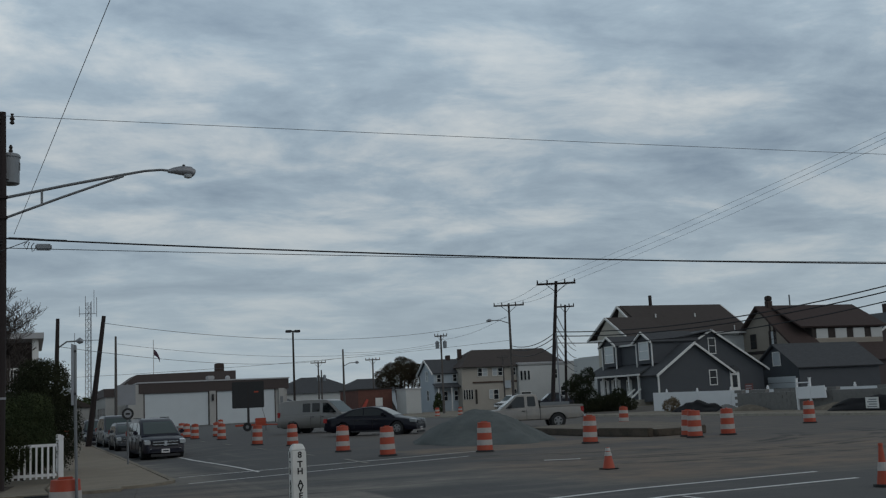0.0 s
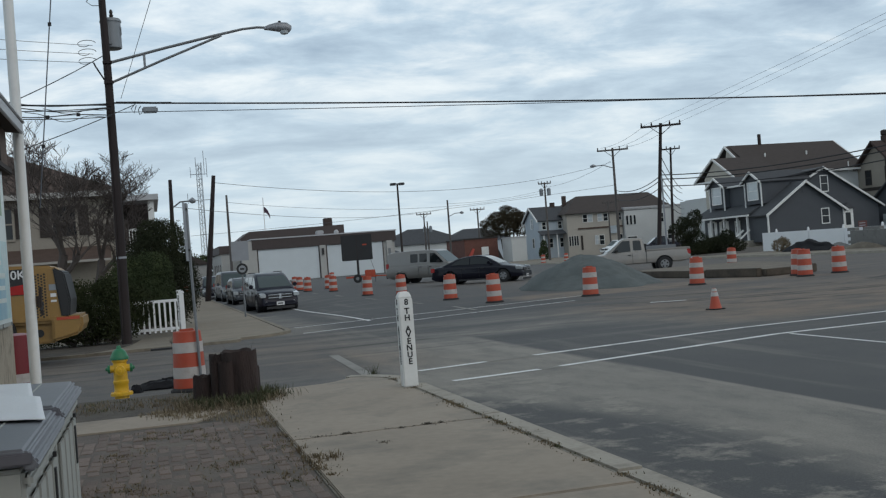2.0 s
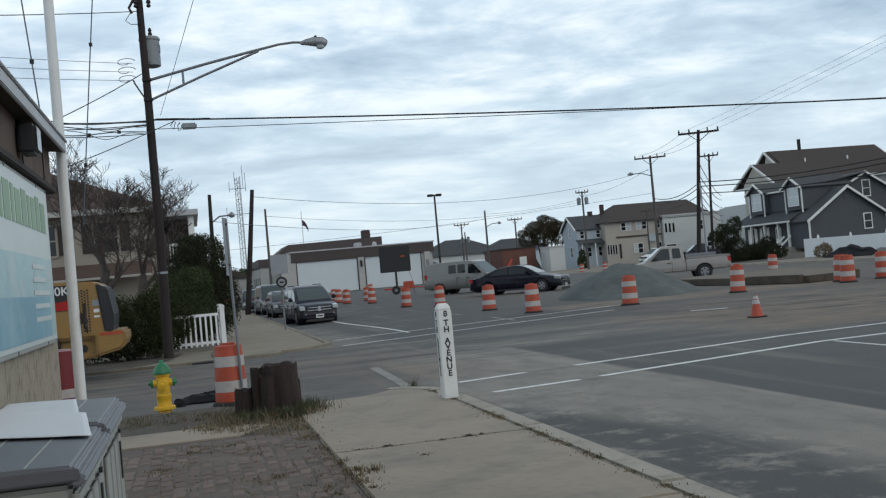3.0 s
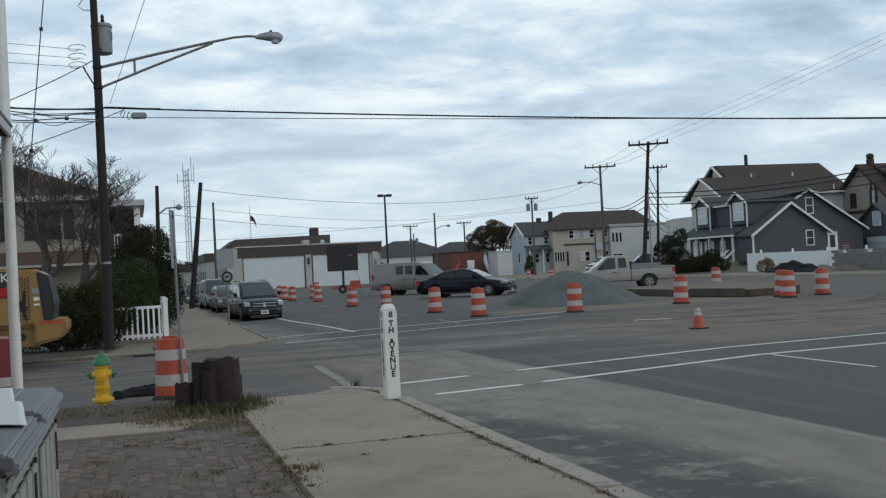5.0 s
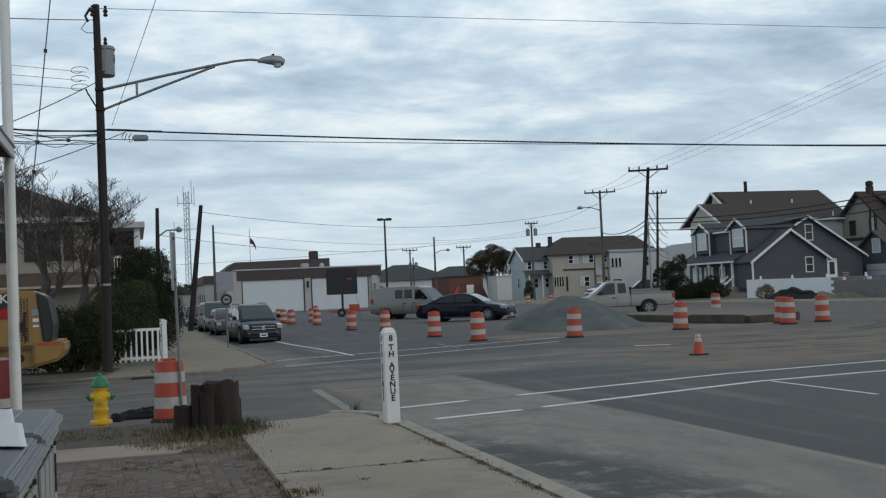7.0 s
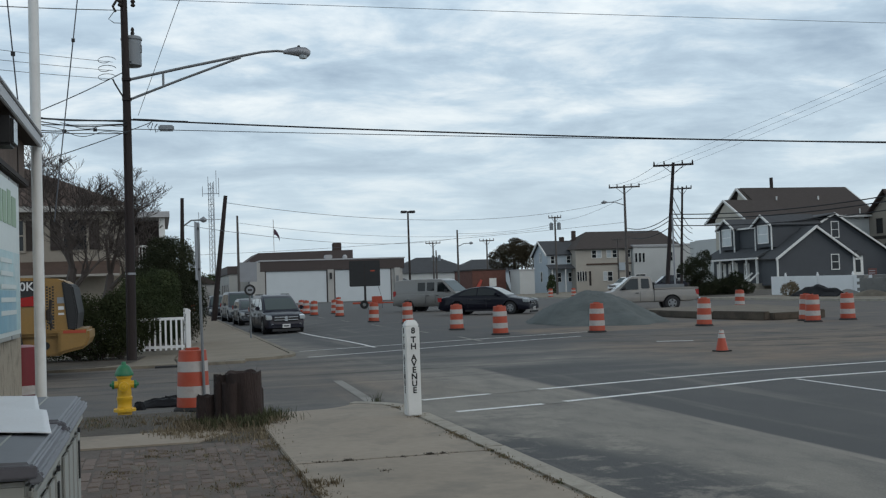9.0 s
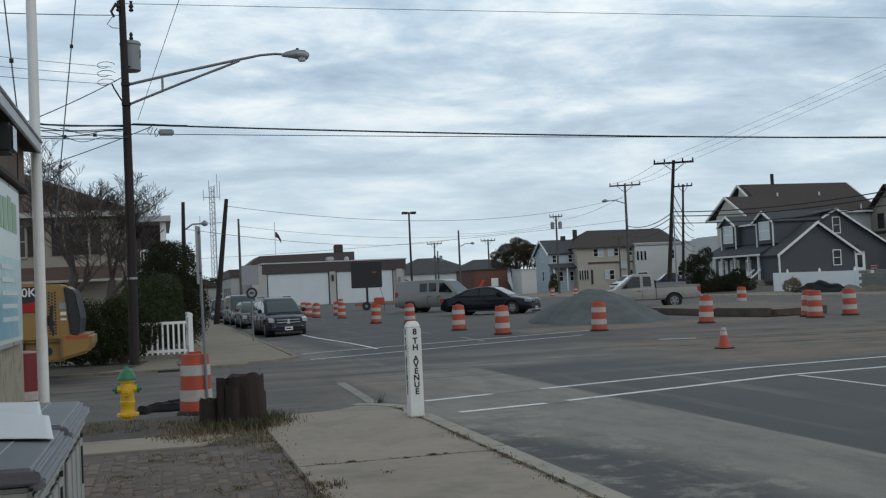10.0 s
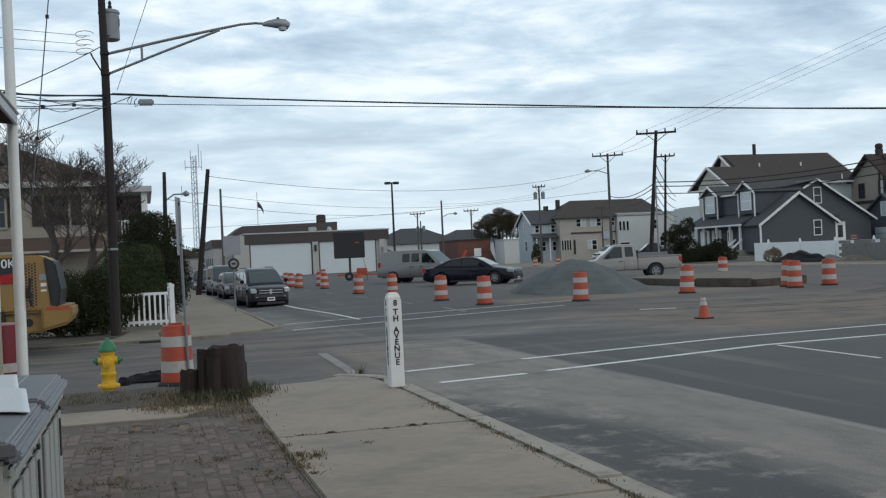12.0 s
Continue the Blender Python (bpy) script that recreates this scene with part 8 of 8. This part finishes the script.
tufts("weeds", "thin green weeds on the soil verge", verge_spots[::2], 40, 0.07, 0.16, M_weed, 34)
edge = [(1.02 + rg.uniform(-0.08, 0.05), 7.2 + 0.13 * k, TOP - 0.03, rg.uniform(0.1, 0.8)) for k in range(42)]
tufts("dry_grass", "dry grass along the edge of the concrete", edge, 60, 0.045, 0.09, M_straw, 35)
tufts("weeds", "low weeds spilling on the concrete", [(1.12, 8.25, TOP - 0.02, 1.8), (1.22, 8.15, TOP, 1.0), (1.05, 8.7, TOP - 0.02, 1.0), (1.0, 9.6, TOP - 0.02, 0.8)], 70, 0.05, 0.07, M_straw, 36)
seam = [(CURB_X - 0.165, 5.5 + 0.11 * k, TOP, rg.choice((0.0, 0.1, 0.25, 0.7, 1.3))) for k in range(72)]
tufts("weeds", "small dark weeds in the joint of the kerb", seam[::3], 14, 0.022, 0.03, M_weed, 37)
tufts("dry_grass", "dry weeds in the joint of the kerb", [(x, y + 0.05, z, k) for x, y, z, k in seam], 40, 0.018, 0.05, M_straw, 38)
crack = [(1.15 + 0.12 * k, 9.2 + rg.uniform(-0.02, 0.02), TOP, rg.choice((0.0, 0.2, 0.6, 1.0))) for k in range(13)] + [(1.3 + 0.1 * k, 8.55, TOP, rg.choice((0, 0, 0.5))) for k in range(6)]
tufts("dry_grass", "dirt and dry moss in the pavement joint", crack, 90, 0.016, 0.04, M_turf, 42)
tufts("weeds", "little weed tuft beside the kerb corner", [(2.72, 14.15, 0.02, 1.0)], 60, 0.20, 0.06, M_weed, 39)
tufts("dry_grass", "sparse dry grass between the paving bricks", [(rg.uniform(-0.4, 1.0), rg.uniform(7.0, 11.0), VZ + 0.02, rg.uniform(0.05, 0.5)) for _ in range(70)], 30, 0.04, 0.06, M_straw, 40)
mats = [(0.41, 9.87), (0.71, 9.09), (-0.18, 8.05), (-0.44, 7.88), (0.25, 10.6), (-0.37, 9.42), (0.9, 10.5), (0.5, 8.4), (-0.05, 10.5), (0.75, 7.7)]
mats = [(x + rg.gauss(0, 0.13), y + rg.gauss(0, 0.16), VZ + 0.022, rg.uniform(0.2, 1.0)) for x, y in mats for _ in range(7)]
tufts("dry_grass", "trodden dry grass matted over the paving bricks", mats, 60, 0.022, 0.08, M_straw, 44)
tufts("weeds", "flat green moss and weeds between the paving bricks", mats[::2], 45, 0.016, 0.06, M_weed, 45)
spill = [(1.04 + rg.uniform(0.0, 0.12), 8.1 + rg.gauss(0, 0.22), TOP, rg.uniform(0.3, 0.9)) for _ in range(10)]
tufts("dry_grass", "dead grass spilling on the concrete edge", spill, 60, 0.022, 0.06, M_straw, 46)
tufts("dry_grass", "dry stalks standing behind the logs", [(0.95, 13.3, VZ, 0.4)], 16, 0.85, 0.05, M_bark, 41)

# ---- brick paving, piece by piece ----


def brick_paving():
    base = tagged(new("brick_paving", mesh_of("brick_paving", Geo().box(-0.95, 1.03, 2.0, 11.0, VZ - 0.08, VZ + 0.027), M_bed)), "old red-brown brick paving sunk in sandy soil", kind="structure")
    shapes = []
    rnd = random.Random(8)
    for k in range(5):
        g = Geo()
        a, b = 0.098 + rnd.uniform(-0.004, 0.003), 0.048 + rnd.uniform(-0.003, 0.002)
        c = 0.010
        g.add([(-a, -b, -0.05), (a, -b, -0.05), (a, b, -0.05), (-a, b, -0.05), (-a, -b, 0.02), (a, -b, 0.02), (a, b, 0.02), (-a, b, 0.02), (-a + c, -b + c, 0.028), (a - c, -b + c, 0.028), (a - c, b - c, 0.028), (-a + c, b - c, 0.028)],
              [(0, 1, 5, 4), (1, 2, 6, 5), (2, 3, 7, 6), (3, 0, 4, 7), (4, 5, 9, 8), (5, 6, 10, 9), (6, 7, 11, 10), (7, 4, 8, 11), (8, 9, 10, 11)])
        shapes.append(mesh_of("brick", g, M_brick))
    rest = Geo()
    count = 0
    for row in range(int(7.0 / 0.206)):
        for col in range(18):
            x, y = 0.96 - 0.106 * col, 10.85 - 0.206 * row - (0.103 if col % 2 else 0.0)
            if rnd.random() < 0.10:
                continue
            z = VZ + 0.0035 + rnd.uniform(-0.005, 0.005) - 0.012 * max(0.0, noise.noise((x * 1.3, y * 1.3, 4)))
            if y > 6.6 and x > -0.62 and count < 300:
                ob = new("brick", shapes[rnd.randrange(5)])
                ob.parent = base
                ob.matrix_basis = pose(x + rnd.uniform(-0.008, 0.008), y + rnd.uniform(-0.012, 0.012), z, rnd.uniform(-2.5, 2.5), rnd.uniform(-2.5, 2.5), 90 + rnd.uniform(-4.5, 4.5))
                count += 1
            else:
                rest.box(x - 0.047, x + 0.047, y - 0.097, y + 0.097, z - 0.04, z + 0.026)
    part("bricks", rest, M_brick, base, kind="stuff")


brick_paving()
